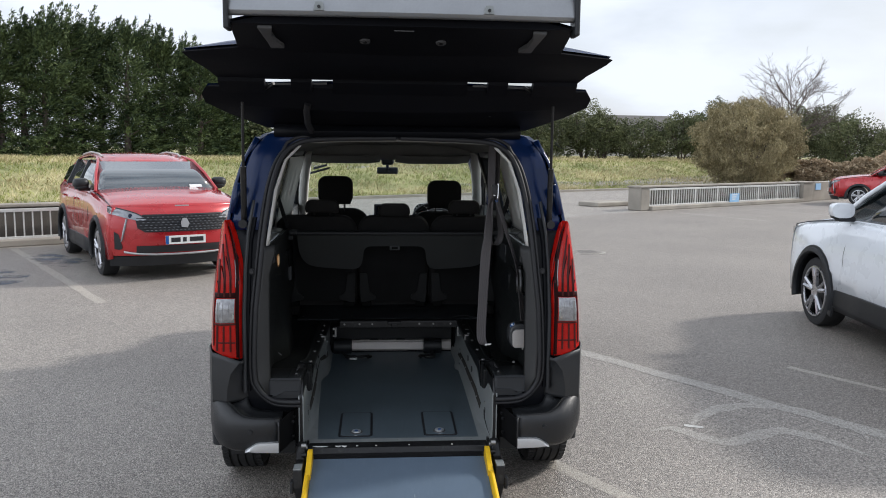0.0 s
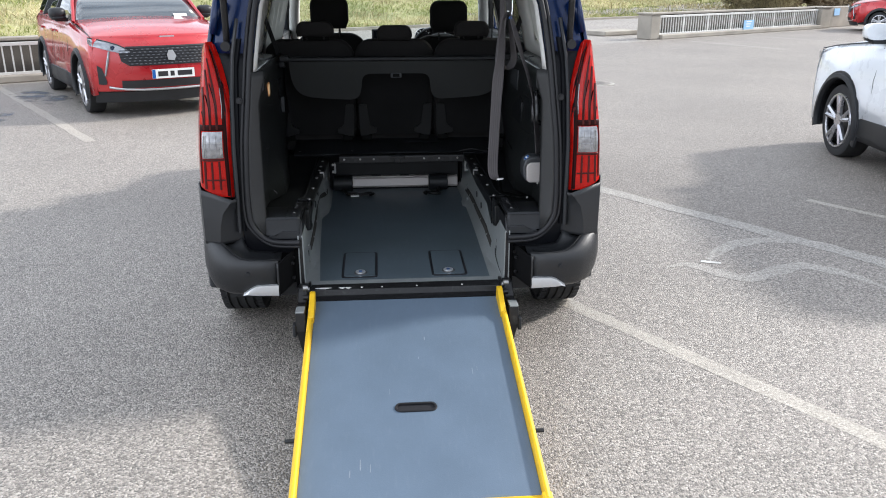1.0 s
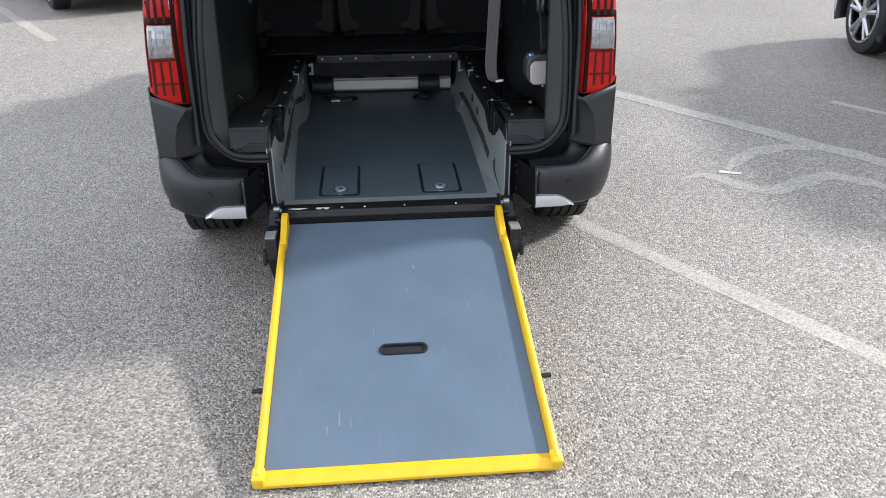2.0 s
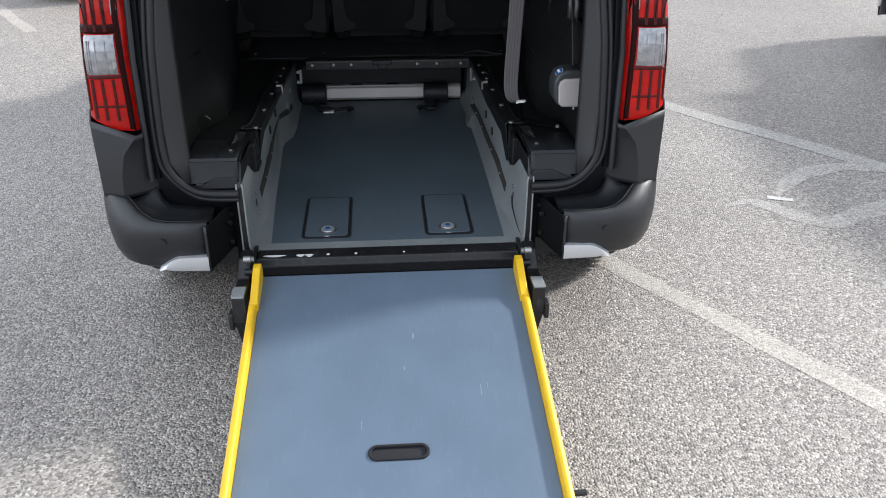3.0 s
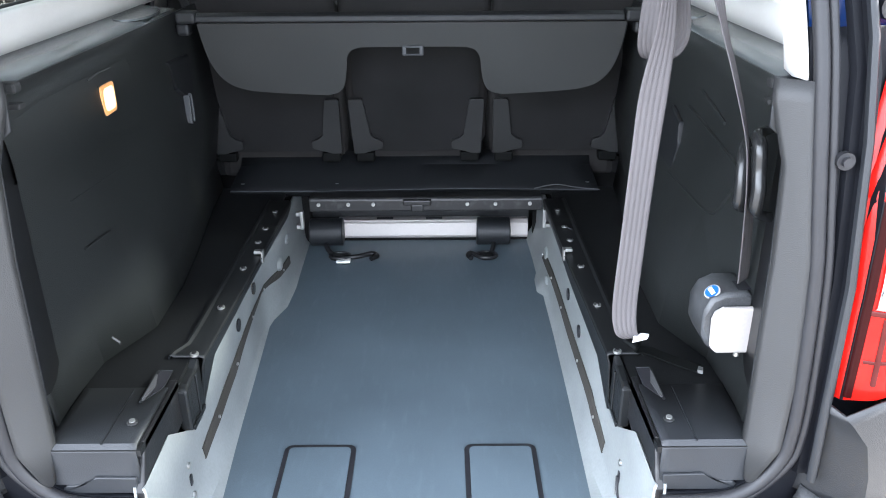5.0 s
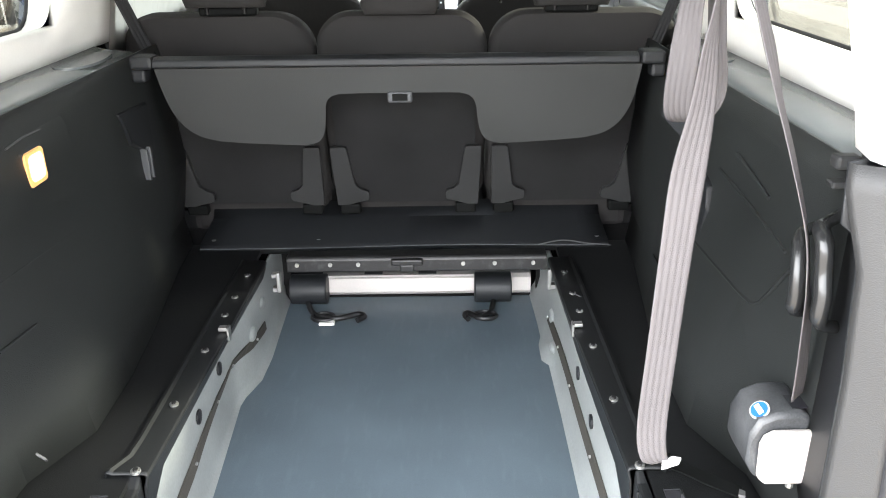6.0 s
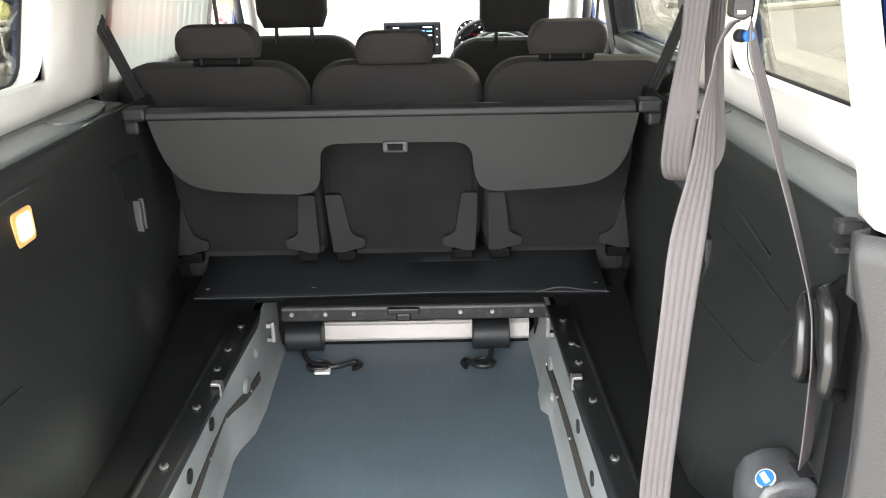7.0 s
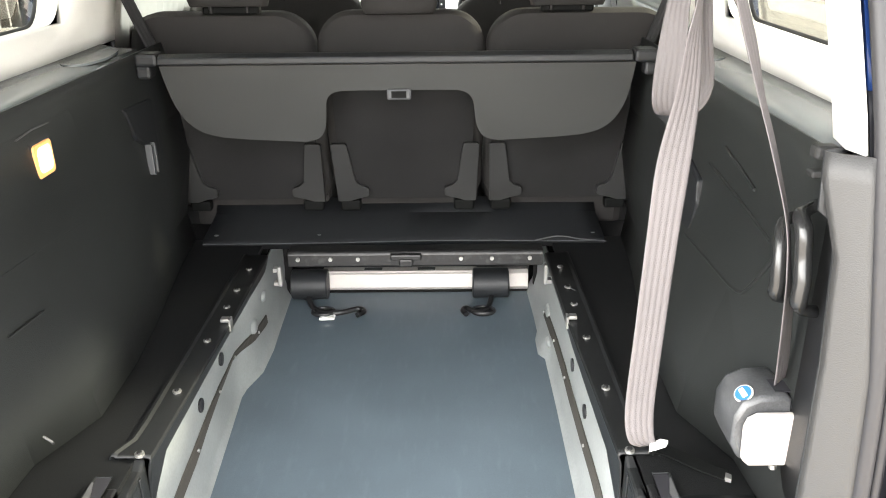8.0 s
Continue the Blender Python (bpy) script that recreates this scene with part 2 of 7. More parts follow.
# ---- mesh building ----
def part(name, bm, material, parent=None, label="", smooth=0.0, bevel=0.0, solid=0.0):
    me = bpy.data.meshes.new(name)
    bmesh.ops.recalc_face_normals(bm, faces=bm.faces)
    if smooth:
        for f in bm.faces:
            f.smooth = True
        for e in bm.edges:
            if len(e.link_faces) == 2 and e.calc_face_angle(0) > radians(smooth):
                e.smooth = False
    bm.to_mesh(me)
    bm.free()
    me.materials.append(M[material] if isinstance(material, str) else material)
    ob = new(name, me)
    ob.parent = parent
    if label:
        ob["label"] = label
    if solid:
        mod = ob.modifiers.new("solid", "SOLIDIFY")
        mod.thickness, mod.offset = solid, -1
    if bevel:
        mod = ob.modifiers.new("bevel", "BEVEL")
        mod.width, mod.segments, mod.limit_method, mod.angle_limit = bevel, 2, "ANGLE", radians(40)
    return ob


def thing(name, m, label, category, group="", kind=""):
    ob = new(name)
    ob.matrix_world = m
    return tagged(ob, label, category, group, kind)


def box(x0, x1, y0, y1, z0, z1, bm=None, m=None):
    bm = bm or bmesh.new()
    vs = [bm.verts.new(Vector((x, y, z))) for x in (x0, x1) for y in (y0, y1) for z in (z0, z1)]
    for q in ((0, 1, 3, 2), (4, 6, 7, 5), (0, 4, 5, 1), (2, 3, 7, 6), (0, 2, 6, 4), (1, 5, 7, 3)):
        bm.faces.new([vs[k] for k in q])
    if m is not None:
        bmesh.ops.transform(bm, matrix=m, verts=vs)
    return bm


def prism(poly, d0, d1, axis="x", bm=None):
    """A closed outline pushed along an axis. poly holds the other two coordinates, in the order of the alphabet."""
    bm = bm or bmesh.new()
    put = {"x": lambda a, b, d: (d, a, b), "y": lambda a, b, d: (a, d, b), "z": lambda a, b, d: (a, b, d)}[axis]
    lo = [bm.verts.new(put(a, b, d0)) for a, b in poly]
    hi = [bm.verts.new(put(a, b, d1)) for a, b in poly]
    n = len(poly)
    for k in range(n):
        bm.faces.new((lo[k], lo[(k + 1) % n], hi[(k + 1) % n], hi[k]))
    for ring in (lo, hi):
        f = bm.faces.new(ring)
        if n > 4:
            bmesh.ops.triangulate(bm, faces=[f], ngon_method="EAR_CLIP")
    return bm


def loft(rows, bm=None, closed=False, caps=False):
    """A skin through rows of points, row by row. closed: each row is a ring."""
    bm = bm or bmesh.new()
    grid = [[bm.verts.new(p) for p in row] for row in rows]
    for a, b in zip(grid, grid[1:]):
        n = len(a)
        for k in range(n if closed else n - 1):
            bm.faces.new((a[k], a[(k + 1) % n], b[(k + 1) % n], b[k]))
    if caps:
        bm.faces.new(grid[0])
        bm.faces.new(grid[-1])
    return bm


def tube(pts, r, bm=None, seg=8, caps=True):
    pts = [Vector(p) for p in pts]
    rows = []
    a = None
    for k, p in enumerate(pts):
        d = (pts[min(k + 1, len(pts) - 1)] - pts[max(k - 1, 0)]).normalized()
        if a is None:
            a = d.orthogonal().normalized() if abs(d.z) > 0.95 else d.cross(Vector((0, 0, 1))).normalized()
        else:
            a = (a - d * a.dot(d)).normalized()
        b = d.cross(a)
        rk = r[k] if isinstance(r, (list, tuple)) else r
        rows.append([p + rk * (math.cos(t) * a + math.sin(t) * b) for t in [2 * math.pi * j / seg for j in range(seg)]])
    return loft(rows, bm, True, caps)


def strap(pts, wide, thick=0.002, bm=None):
    """A flat band along pts; wide: the vector across it, one for all or one for each point."""
    rows = []
    pts = [Vector(p) for p in pts]
    for k, p in enumerate(pts):
        w = Vector(wide[k] if isinstance(wide[0], (list, tuple)) else wide)
        d = (pts[min(k + 1, len(pts) - 1)] - pts[max(k - 1, 0)]).normalized()
        n = w.cross(d).normalized() * thick
        rows.append([p - w / 2 - n, p + w / 2 - n, p + w / 2 + n, p - w / 2 + n])
    return loft(rows, bm, True, True)


def disc(c, axis, r, h, bm=None, seg=16, r2=None):
    c, a = Vector(c), Vector(axis).normalized()
    return tube([c, c + a * h], [r, r if r2 is None else r2], bm, seg)


def lerp(table, v):
    """Value by straight lines through a table of (key, value)."""
    if v <= table[0][0]:
        return table[0][1]
    for (a, p), (b, q) in zip(table, table[1:]):
        if v <= b:
            return p + (q - p) * (v - a) / (b - a)
    return table[-1][1]


def spline(pts, n):
    """A smooth line through pts with n points a span."""
    pts = [Vector(p) for p in pts]
    out = []
    for k in range(len(pts) - 1):
        p0, p1, p2, p3 = pts[max(k - 1, 0)], pts[k], pts[k + 1], pts[min(k + 2, len(pts) - 1)]
        for j in range(n):
            t = j / n
            out.append(0.5 * (2 * p1 + (p2 - p0) * t + (2 * p0 - 5 * p1 + 4 * p2 - p3) * t * t + (3 * p1 - p0 - 3 * p2 + p3) * t ** 3))
    return out + [pts[-1]]


def rounded(x0, x1, y0, y1, r, seg=4):
    out = []
    for cx, cy, a0 in ((x1 - r, y1 - r, 0), (x0 + r, y1 - r, 90), (x0 + r, y0 + r, 180), (x1 - r, y0 + r, 270)):
        out += [(cx + r * math.cos(radians(a0 + 90 * k / seg)), cy + r * math.sin(radians(a0 + 90 * k / seg))) for k in range(seg + 1)]
    return out


# ---- ground ----
def ground_z(x, y):
    """The car park is level; beyond the road the field rises to a low bank."""
    d = (y - 10.2 - 0.62 * (x + 6.7)) * 0.85
    rise = max(0.0, min(1.0, (d - 9.0) / 9.0))
    return 1.1 * rise * rise * (3 - 2 * rise)


def asphalt(name, a, b, light, relief=1.0, dark=0.36):
    m = bpy.data.materials.new(name)
    m.use_nodes = True
    n, l = m.node_tree.nodes, m.node_tree.links
    p = n["Principled BSDF"]
    co = n.new("ShaderNodeTexCoord")
    v = n.new("ShaderNodeTexVoronoi")
    v.inputs["Scale"].default_value = 135.0
    v2 = n.new("ShaderNodeTexNoise")
    v2.inputs["Scale"].default_value, v2.inputs["Detail"].default_value = 0.55, 6.0
    v3 = n.new("ShaderNodeTexNoise")
    v3.inputs["Scale"].default_value, v3.inputs["Detail"].default_value = 60.0, 3.0
    for q in (v, v2, v3):
        l.new(co.outputs["Object"], q.inputs["Vector"])
    sep = n.new("ShaderNodeSeparateColor")
    l.new(v.outputs["Color"], sep.inputs["Color"])
    grain = n.new("ShaderNodeValToRGB")
    e = grain.color_ramp.elements
    e[0].position, e[0].color = 0.0, (*[c * dark for c in a], 1)
    e[1].position, e[1].color = 1.0, (*light, 1)
    k = grain.color_ramp.elements.new(0.55)
    k.color = (*a, 1)
    k = grain.color_ramp.elements.new(0.85)
    k.color = (*b, 1)
    l.new(sep.outputs["Red"], grain.inputs["Fac"])
    tone = n.new("ShaderNodeMix")
    tone.data_type, tone.blend_type = "RGBA", "MULTIPLY"
    tone.inputs["Factor"].default_value = 1.0
    rng = n.new("ShaderNodeMapRange")
    rng.inputs["From Min"].default_value, rng.inputs["From Max"].default_value = 0.35, 0.65
    rng.inputs["To Min"].default_value, rng.inputs["To Max"].default_value = 0.92, 1.10
    l.new(v2.outputs["Fac"], rng.inputs["Value"])
    l.new(grain.outputs["Color"], tone.inputs["A"])
    l.new(rng.outputs["Result"], tone.inputs["B"])
    l.new(tone.outputs["Result"], p.inputs["Base Color"])
    p.inputs["Roughness"].default_value = 0.58
    p.inputs["Specular IOR Level"].default_value = 0.75
    b1 = n.new("ShaderNodeBump")
    b1.inputs["Strength"].default_value, b1.inputs["Distance"].default_value = relief, 0.006
    b1.invert = True
    l.new(v.outputs["Distance"], b1.inputs["Height"])
    l.new(b1.outputs["Normal"], p.inputs["Normal"])
    return m


M["asphalt"] = asphalt("asphalt", (0.262, 0.236, 0.207), (0.362, 0.327, 0.288), (0.49, 0.447, 0.40), 0.9)
M["asphalt_brown"] = asphalt("asphalt_brown", (0.205, 0.180, 0.156), (0.285, 0.254, 0.221), (0.415, 0.378, 0.338), 0.8)
M["old_mark"] = asphalt("worn_off_marking", (0.355, 0.328, 0.292), (0.425, 0.395, 0.354), (0.53, 0.498, 0.45), 0.7, 0.5)
M["old_line"] = asphalt("worn_pale_line", (0.365, 0.332, 0.285), (0.41, 0.375, 0.325), (0.47, 0.434, 0.38), 0.5, 0.6)
M["joint"] = asphalt("pale_joint", (0.335, 0.312, 0.28), (0.40, 0.374, 0.336), (0.50, 0.473, 0.433), 0.6, 0.5)
M["blue_ground"] = asphalt("worn_blue_paint", (0.10, 0.13, 0.18), (0.16, 0.19, 0.25), (0.25, 0.28, 0.33))
worn = M["blue_ground"].node_tree
wear, thin = worn.nodes.new("ShaderNodeTexNoise"), worn.nodes.new("ShaderNodeMapRange")
wear.inputs["Scale"].default_value, wear.inputs["Detail"].default_value = 2.6, 7.0
thin.inputs["From Min"].default_value, thin.inputs["From Max"].default_value, thin.inputs["To Max"].default_value = 0.46, 0.62, 0.75
where = worn.nodes.new("ShaderNodeTexCoord")
worn.links.new(where.outputs["Object"], wear.inputs["Vector"])
worn.links.new(wear.outputs["Fac"], thin.inputs["Value"])
worn.links.new(thin.outputs["Result"], worn.nodes["Principled BSDF"].inputs["Alpha"])
M["earth"] = mat("rough_field", (0.21, 0.25, 0.075), 0.95, vary=0.35, scale=0.3, fine=6, second=(0.48, 0.43, 0.22), bump=0.4)

xs = [-600, -250, -120, -70, -45, -30, -20, -12, -6, 0, 6, 12, 20, 30, 45, 70, 120, 250, 600]
ys = [-300, -60, -20, 0, 6, 10, 14, 18, 20, 22, 24, 26, 28, 30, 33, 36, 40, 45, 50, 60, 80, 120, 250, 900]
gbm = loft([[(x, y, ground_z(x, y)) for x in xs] for y in ys])
ground = part("ground", gbm, "asphalt", None, smooth=60)
tagged(ground, "grey tarmac car park with a coarse stony surface", "ground", kind="structure")
# field: one sheet on the ground beyond the road
AX, AY = Vector((0.85, 0.527, 0)), Vector((-0.527, 0.85, 0))
P0 = Vector((-6.7, 10.2, 0))


def along(u, v, z=0.0):
    """A place u metres along the boundary wall and v metres behind it."""
    q = P0 + AX * u + AY * v
    return Vector((q.x, q.y, z))


us = [-120, -60, -40, -25, -15, -8, 0, 6, 12, 18, 24, 30, 38, 50, 70, 110, 180]
vs_ = [8.5, 9.5, 11, 13, 15, 17, 20, 25, 35, 55, 90, 160, 300]
rows = []
for v in vs_:
    row = []
    for u in us:
        vv = v + (0.0 if u < 12 else lerp([(12, 0), (20, 2.5), (60, 6)], u))
        q = along(u, vv)
        q.z = ground_z(q.x, q.y) + 0.03
        row.append(q)
    rows.append(row)
field = part("field", loft(rows), "earth", None, smooth=60)
tagged(field, "rough field of long green and straw-coloured grass", "field", kind="structure")

# painted lines
def stripe(p, q, w, z=0.0010, name="parking_line", label="worn white parking line on the tarmac"):
    p, q = Vector((*p, 0)), Vector((*q, 0))
    d = (q - p).normalized()
    s = Vector((-d.y, d.x, 0)) * w / 2
    n = max(2, int((q - p).length / 0.3))
    rows = [[p.lerp(q, k / n) - s * (1 + 0.12 * math.sin(k * 2.3)) + Vector((0, 0, z)), p.lerp(q, k / n) + s * (1 + 0.12 * math.cos(k * 1.7)) + Vector((0, 0, z))] for k in range(n + 1)]
    ob = part(name, loft(rows), "old_line", None)
    return tagged(ob, label, "road marking", kind="structure")


# smoother brown tarmac of the aisle, with a pale worn joint
brown = part("aisle_tarmac", loft([[(-3.35, 10.2, 0.0007), (1.66, 2.61, 0.0007), (3.05, 0.54, 0.0007), (9.0, -8.4, 0.0007)], [(6.0, 17.5, 0.0007), (8.0, 15.0, 0.0007), (11.0, 10.0, 0.0007), (22.0, -4.0, 0.0007)], [(16.5, 24.0, 0.0007), (22.0, 24.0, 0.0007), (28.0, 20.0, 0.0007), (40.0, 5.0, 0.0007)]]), "asphalt_brown", None)
tagged(brown, "smoother brownish tarmac of the parking aisle", "tarmac", kind="structure")


def worn_band(pts, w, label, z=0.0012):
    """A pale ghost of an old marking, along pts on the ground."""
    line = spline([(x + 0.06, y, z) for x, y in pts], 5)
    rows = []
    for k, p in enumerate(line):
        d = (line[min(k + 1, len(line) - 1)] - line[max(k - 1, 0)]).normalized()
        s = Vector((-d.y, d.x, 0)) * w * (0.5 + 0.06 * math.sin(k * 1.3)) * min(1.0, 0.1 + 0.1 * min(k, len(line) - 1 - k))
        rows.append([p - s, p + s])
    return tagged(part("worn_marking", loft(rows), "old_mark", None), label, "road marking", kind="structure")


worn_band([(1.86, 0.77), (1.96, 0.91), (2.17, 1.08), (2.45, 1.14), (2.7, 1.02), (2.85, 0.75), (2.87, 0.49)], 0.12, "pale ghost of an old curved marking")
worn_band([(1.56, 0.68), (1.7, 0.72), (1.82, 0.58), (1.95, 0.46), (2.18, 0.56), (2.38, 0.64), (2.52, 0.54), (2.61, 0.41), (2.71, 0.18)], 0.12, "pale ghost of an old curved marking", 0.0013)
joint = stripe((-2.6, 9.05), (6.0, -3.9), 0.15, 0.0018, "worn_joint", "pale worn joint between two tarmac surfaces")
joint.data.materials[0] = M["joint"]
scrap = stripe((1.86, 0.765), (1.97, 0.72), 0.04, 0.003, "paint_scrap", "leftover scrap of white road paint")
scrap.data.materials[0] = M["scrap_white"]
stripe((0.80, 0.325), (3.3, -3.75), 0.10)
stripe((3.26, 2.09), (4.6, 0.0), 0.07)
for q in (((-6.1, 7.9), (-4.9, 7.1), (-4.75, 6.3), (-5.6, 6.0), (-6.3, 6.9)), ((-5.7, 9.3), (-4.9, 8.8), (-4.3, 7.9), (-4.75, 7.75), (-5.5, 8.5))):
    bm = bmesh.new()
    edge = spline([(x, y, 0.004) for x, y in q + q[:1]], 7)[:-1]
    bm.faces.new([bm.verts.new((x + 0.05 * math.sin(7 * y + x), y + 0.05 * math.sin(9 * x), z)) for x, y, z in edge])
    tagged(part("blue_paint_patch", bm, "blue_ground", None), "worn blue paint on a parking bay", "road marking", kind="structure")
stripe((-6.3, 9.9), (-3.2, 5.0), 0.12)
for p_, q_ in (((5.0, 17.5), (7.9, 18.9)), ((8.6, 18.3), (9.9, 15.6)), ((11.4, 20.0), (12.7, 17.5))):
    faded = stripe(p_, q_, 0.09)
    faded.data.materials[0] = M["joint"]

cover = thing("drain_cover", Matrix.Translation((3.5, 9.4, 0)), "flat round iron drain cover in the tarmac", "drain cover")
part("ring", disc((0, 0, 0.001), (0, 0, 1), 0.32, 0.006, seg=28), "old_mark", cover)
part("lid", disc((0, 0, 0.006), (0, 0, 1), 0.26, 0.005, seg=28), "asphalt_brown", cover)
for k in range(5):
    part("slot", box(-0.16, 0.16, -0.17 + 0.08 * k, -0.15 + 0.08 * k, 0.0112, 0.0125), "ink", cover)

# ---- boundary walls with railings ----
def railing(u0, u1, kind_label, n, sign_at=None):
    a, b = along(u0, 0), along(u1, 0)
    ln = (b - a).length
    m = Matrix.Translation(a) @ Matrix.Rotation(math.atan2(AX.y, AX.x), 4, "Z")
    w = thing("railing", m, kind_label, "railing", "railings round the car park")
    part("low_wall", box(0, ln, 0.12, 0.32, 0, 0.66), "dark_wall", w, "dark low wall behind the railing", bevel=0.02)
    part("coping", box(-0.02, ln + 0.02, 0.08, 0.36, 0.66, 0.72), "concrete", w, bevel=0.015)
    part("kerb", box(0, ln, -0.25, 0.12, 0, 0.12), "concrete", w, bevel=0.02)
    part("top_rail", box(0, ln, -0.06, -0.01, 0.59, 0.645), "rail", w, bevel=0.004)
    part("bottom_rail", box(0, ln, -0.06, -0.01, 0.11, 0.16), "rail", w, bevel=0.004)
    me = None
    for k in range(n + 1):
        x = 0.02 + (ln - 0.06) * k / n
        thick = 0.035 if k % 10 == 0 else 0.011
        if k % 10 and me:
            ob = new("bar", me)
            ob.parent = w
        else:
            ob = part("post" if k % 10 == 0 else "bar", box(-thick, thick, -0.045, -0.02, 0.1 if k % 10 == 0 else 0.16, 0.65 if k % 10 == 0 else 0.59), "rail", w)
            if k % 10:
                me = ob.data
        ob.matrix_local = Matrix.Translation((x, 0, 0))
    if sign_at:
        s = part("sign_plate", box(sign_at - 0.26, sign_at + 0.26, -0.09, -0.07, 0.12, 0.40), "sign", w, "pale blue notice plate")
        for k in range(3):
            part("sign_bar", box(sign_at - 0.15, sign_at + 0.14 - 0.05 * k, -0.093, -0.0905, 0.34 - 0.07 * k, 0.37 - 0.07 * k), "white_paint", s)
    return w


railing(-16.0, 2.6, "white metal railing before a low concrete wall", 130)
railing(17.15, 25.6, "white metal railing before a low concrete wall with a notice", 72, 4.4)


def pillar(u, w=0.6, h=0.68):
    q = along(u, 0)
    t = thing("gate_pillar", Matrix.Translation(q) @ Matrix.Rotation(math.atan2(AX.y, AX.x), 4, "Z"), "weathered square concrete gate pillar", "pillar", "gate pillars")
    part("shaft", box(-w / 2, w / 2, -0.16, 0.34, 0, h), "concrete", t, bevel=0.03)
    part("cap", box(-w / 2 - 0.03, w / 2 + 0.03, -0.19, 0.37, h, h + 0.05), "concrete", t, bevel=0.015)
    return t


pillar(16.93, 0.4)
pillar(25.98, 0.66)
ob = part("end_wall", box(0, 15.7, 0.0, 0.3, 0, 0.70), "concrete", None, bevel=0.02)
part("wall_sign", box(0.52, 0.88, -0.02, -0.002, 0.40, 0.64), "sign", ob, "pale blue notice plate")
ob.matrix_world = Matrix.Translation(along(26.32, 0.05)) @ Matrix.Rotation(math.atan2(AX.y, AX.x), 4, "Z")
tagged(ob, "low concrete boundary wall", "wall", kind="structure")
ob = part("entrance_kerb", box(0, 1.5, -0.25, 0.6, 0, 0.14), "concrete", None, bevel=0.03)
ob.matrix_world = Matrix.Translation((6.6, 20.6, 0)) @ Matrix.Rotation(math.atan2(AX.y, AX.x), 4, "Z")
tagged(ob, "rounded concrete entrance kerb", "kerb", kind="structure")
ob = part("road_kerb", box(-90, 150, 0, 0.25, 0, 0.10), "concrete", None)
ob.matrix_world = Matrix.Translation(along(0, 8.4)) @ Matrix.Rotation(math.atan2(AX.y, AX.x), 4, "Z")
tagged(ob, "pale concrete kerb along the road", "kerb", kind="structure")

# ---- plants ----
rnd = random.Random(5)
M["grass_green"] = foliage("grass_green", (0.17, 0.21, 0.05), (0.44, 0.46, 0.17), 0.8)
M["grass_straw"] = foliage("grass_straw", (0.33, 0.28, 0.13), (0.74, 0.65, 0.41), 0.85)
M["conifer"] = foliage("conifer", (0.020, 0.046, 0.024), (0.16, 0.205, 0.085))
M["hedge"] = foliage("hedge", (0.055, 0.075, 0.035), (0.25, 0.265, 0.13))
M["bush"] = foliage("bush", (0.19, 0.16, 0.085), (0.56, 0.48, 0.28))
M["bramble"] = foliage("bramble", (0.30, 0.22, 0.135), (0.64, 0.52, 0.36))


def grass(name, material, u0, u1, v0, v1, n, h0, h1, label):
    verts, faces = [], []
    for _ in range(n):
        u, v = rnd.uniform(u0, u1), v0 + (v1 - v0) * rnd.random() ** 1.5
        c = noise.noise(Vector((u * 0.25, v * 0.35, 3.0)))
        if (c > 0.05) != (material == "grass_straw") and rnd.random() < 0.75:
            continue
        q = along(u, v)
        q.z = ground_z(q.x, q.y) + 0.02
        for _b in range(4):
            a = rnd.uniform(0, 6.28)
            h = rnd.uniform(h0, h1)
            w = 0.007 + 0.011 * rnd.random()
            s = Vector((math.cos(a), math.sin(a), 0))
            o = q + Vector((rnd.gauss(0, 0.12), rnd.gauss(0, 0.12), 0))
            lean = Vector((rnd.gauss(0.2, 0.8), rnd.gauss(0, 0.8), 0)) * h
            k = len(verts)
            verts += [o - s * w, o + s * w, o + s * w * 0.7 + lean * 0.4 + Vector((0, 0, h * 0.6)), o - s * w * 0.7 + lean * 0.4 + Vector((0, 0, h * 0.6)), o + lean + Vector((0, 0, h))]
            faces += [(k, k + 1, k + 2, k + 3), (k + 3, k + 2, k + 4)]
    me = bpy.data.meshes.new(name)
    me.from_pydata([tuple(v) for v in verts], [], faces)
    me.materials.append(M[material])
    return tagged(new(name, me), label, "grass", kind="stuff")


grass("field_grass", "grass_green", -45, 50, 8.8, 34, 50000, 0.04, 0.16, "long green field grass")
grass("dry_grass", "grass_straw", -45, 60, 8.8, 36, 52000, 0.06, 0.26, "tall dry straw-coloured grass")


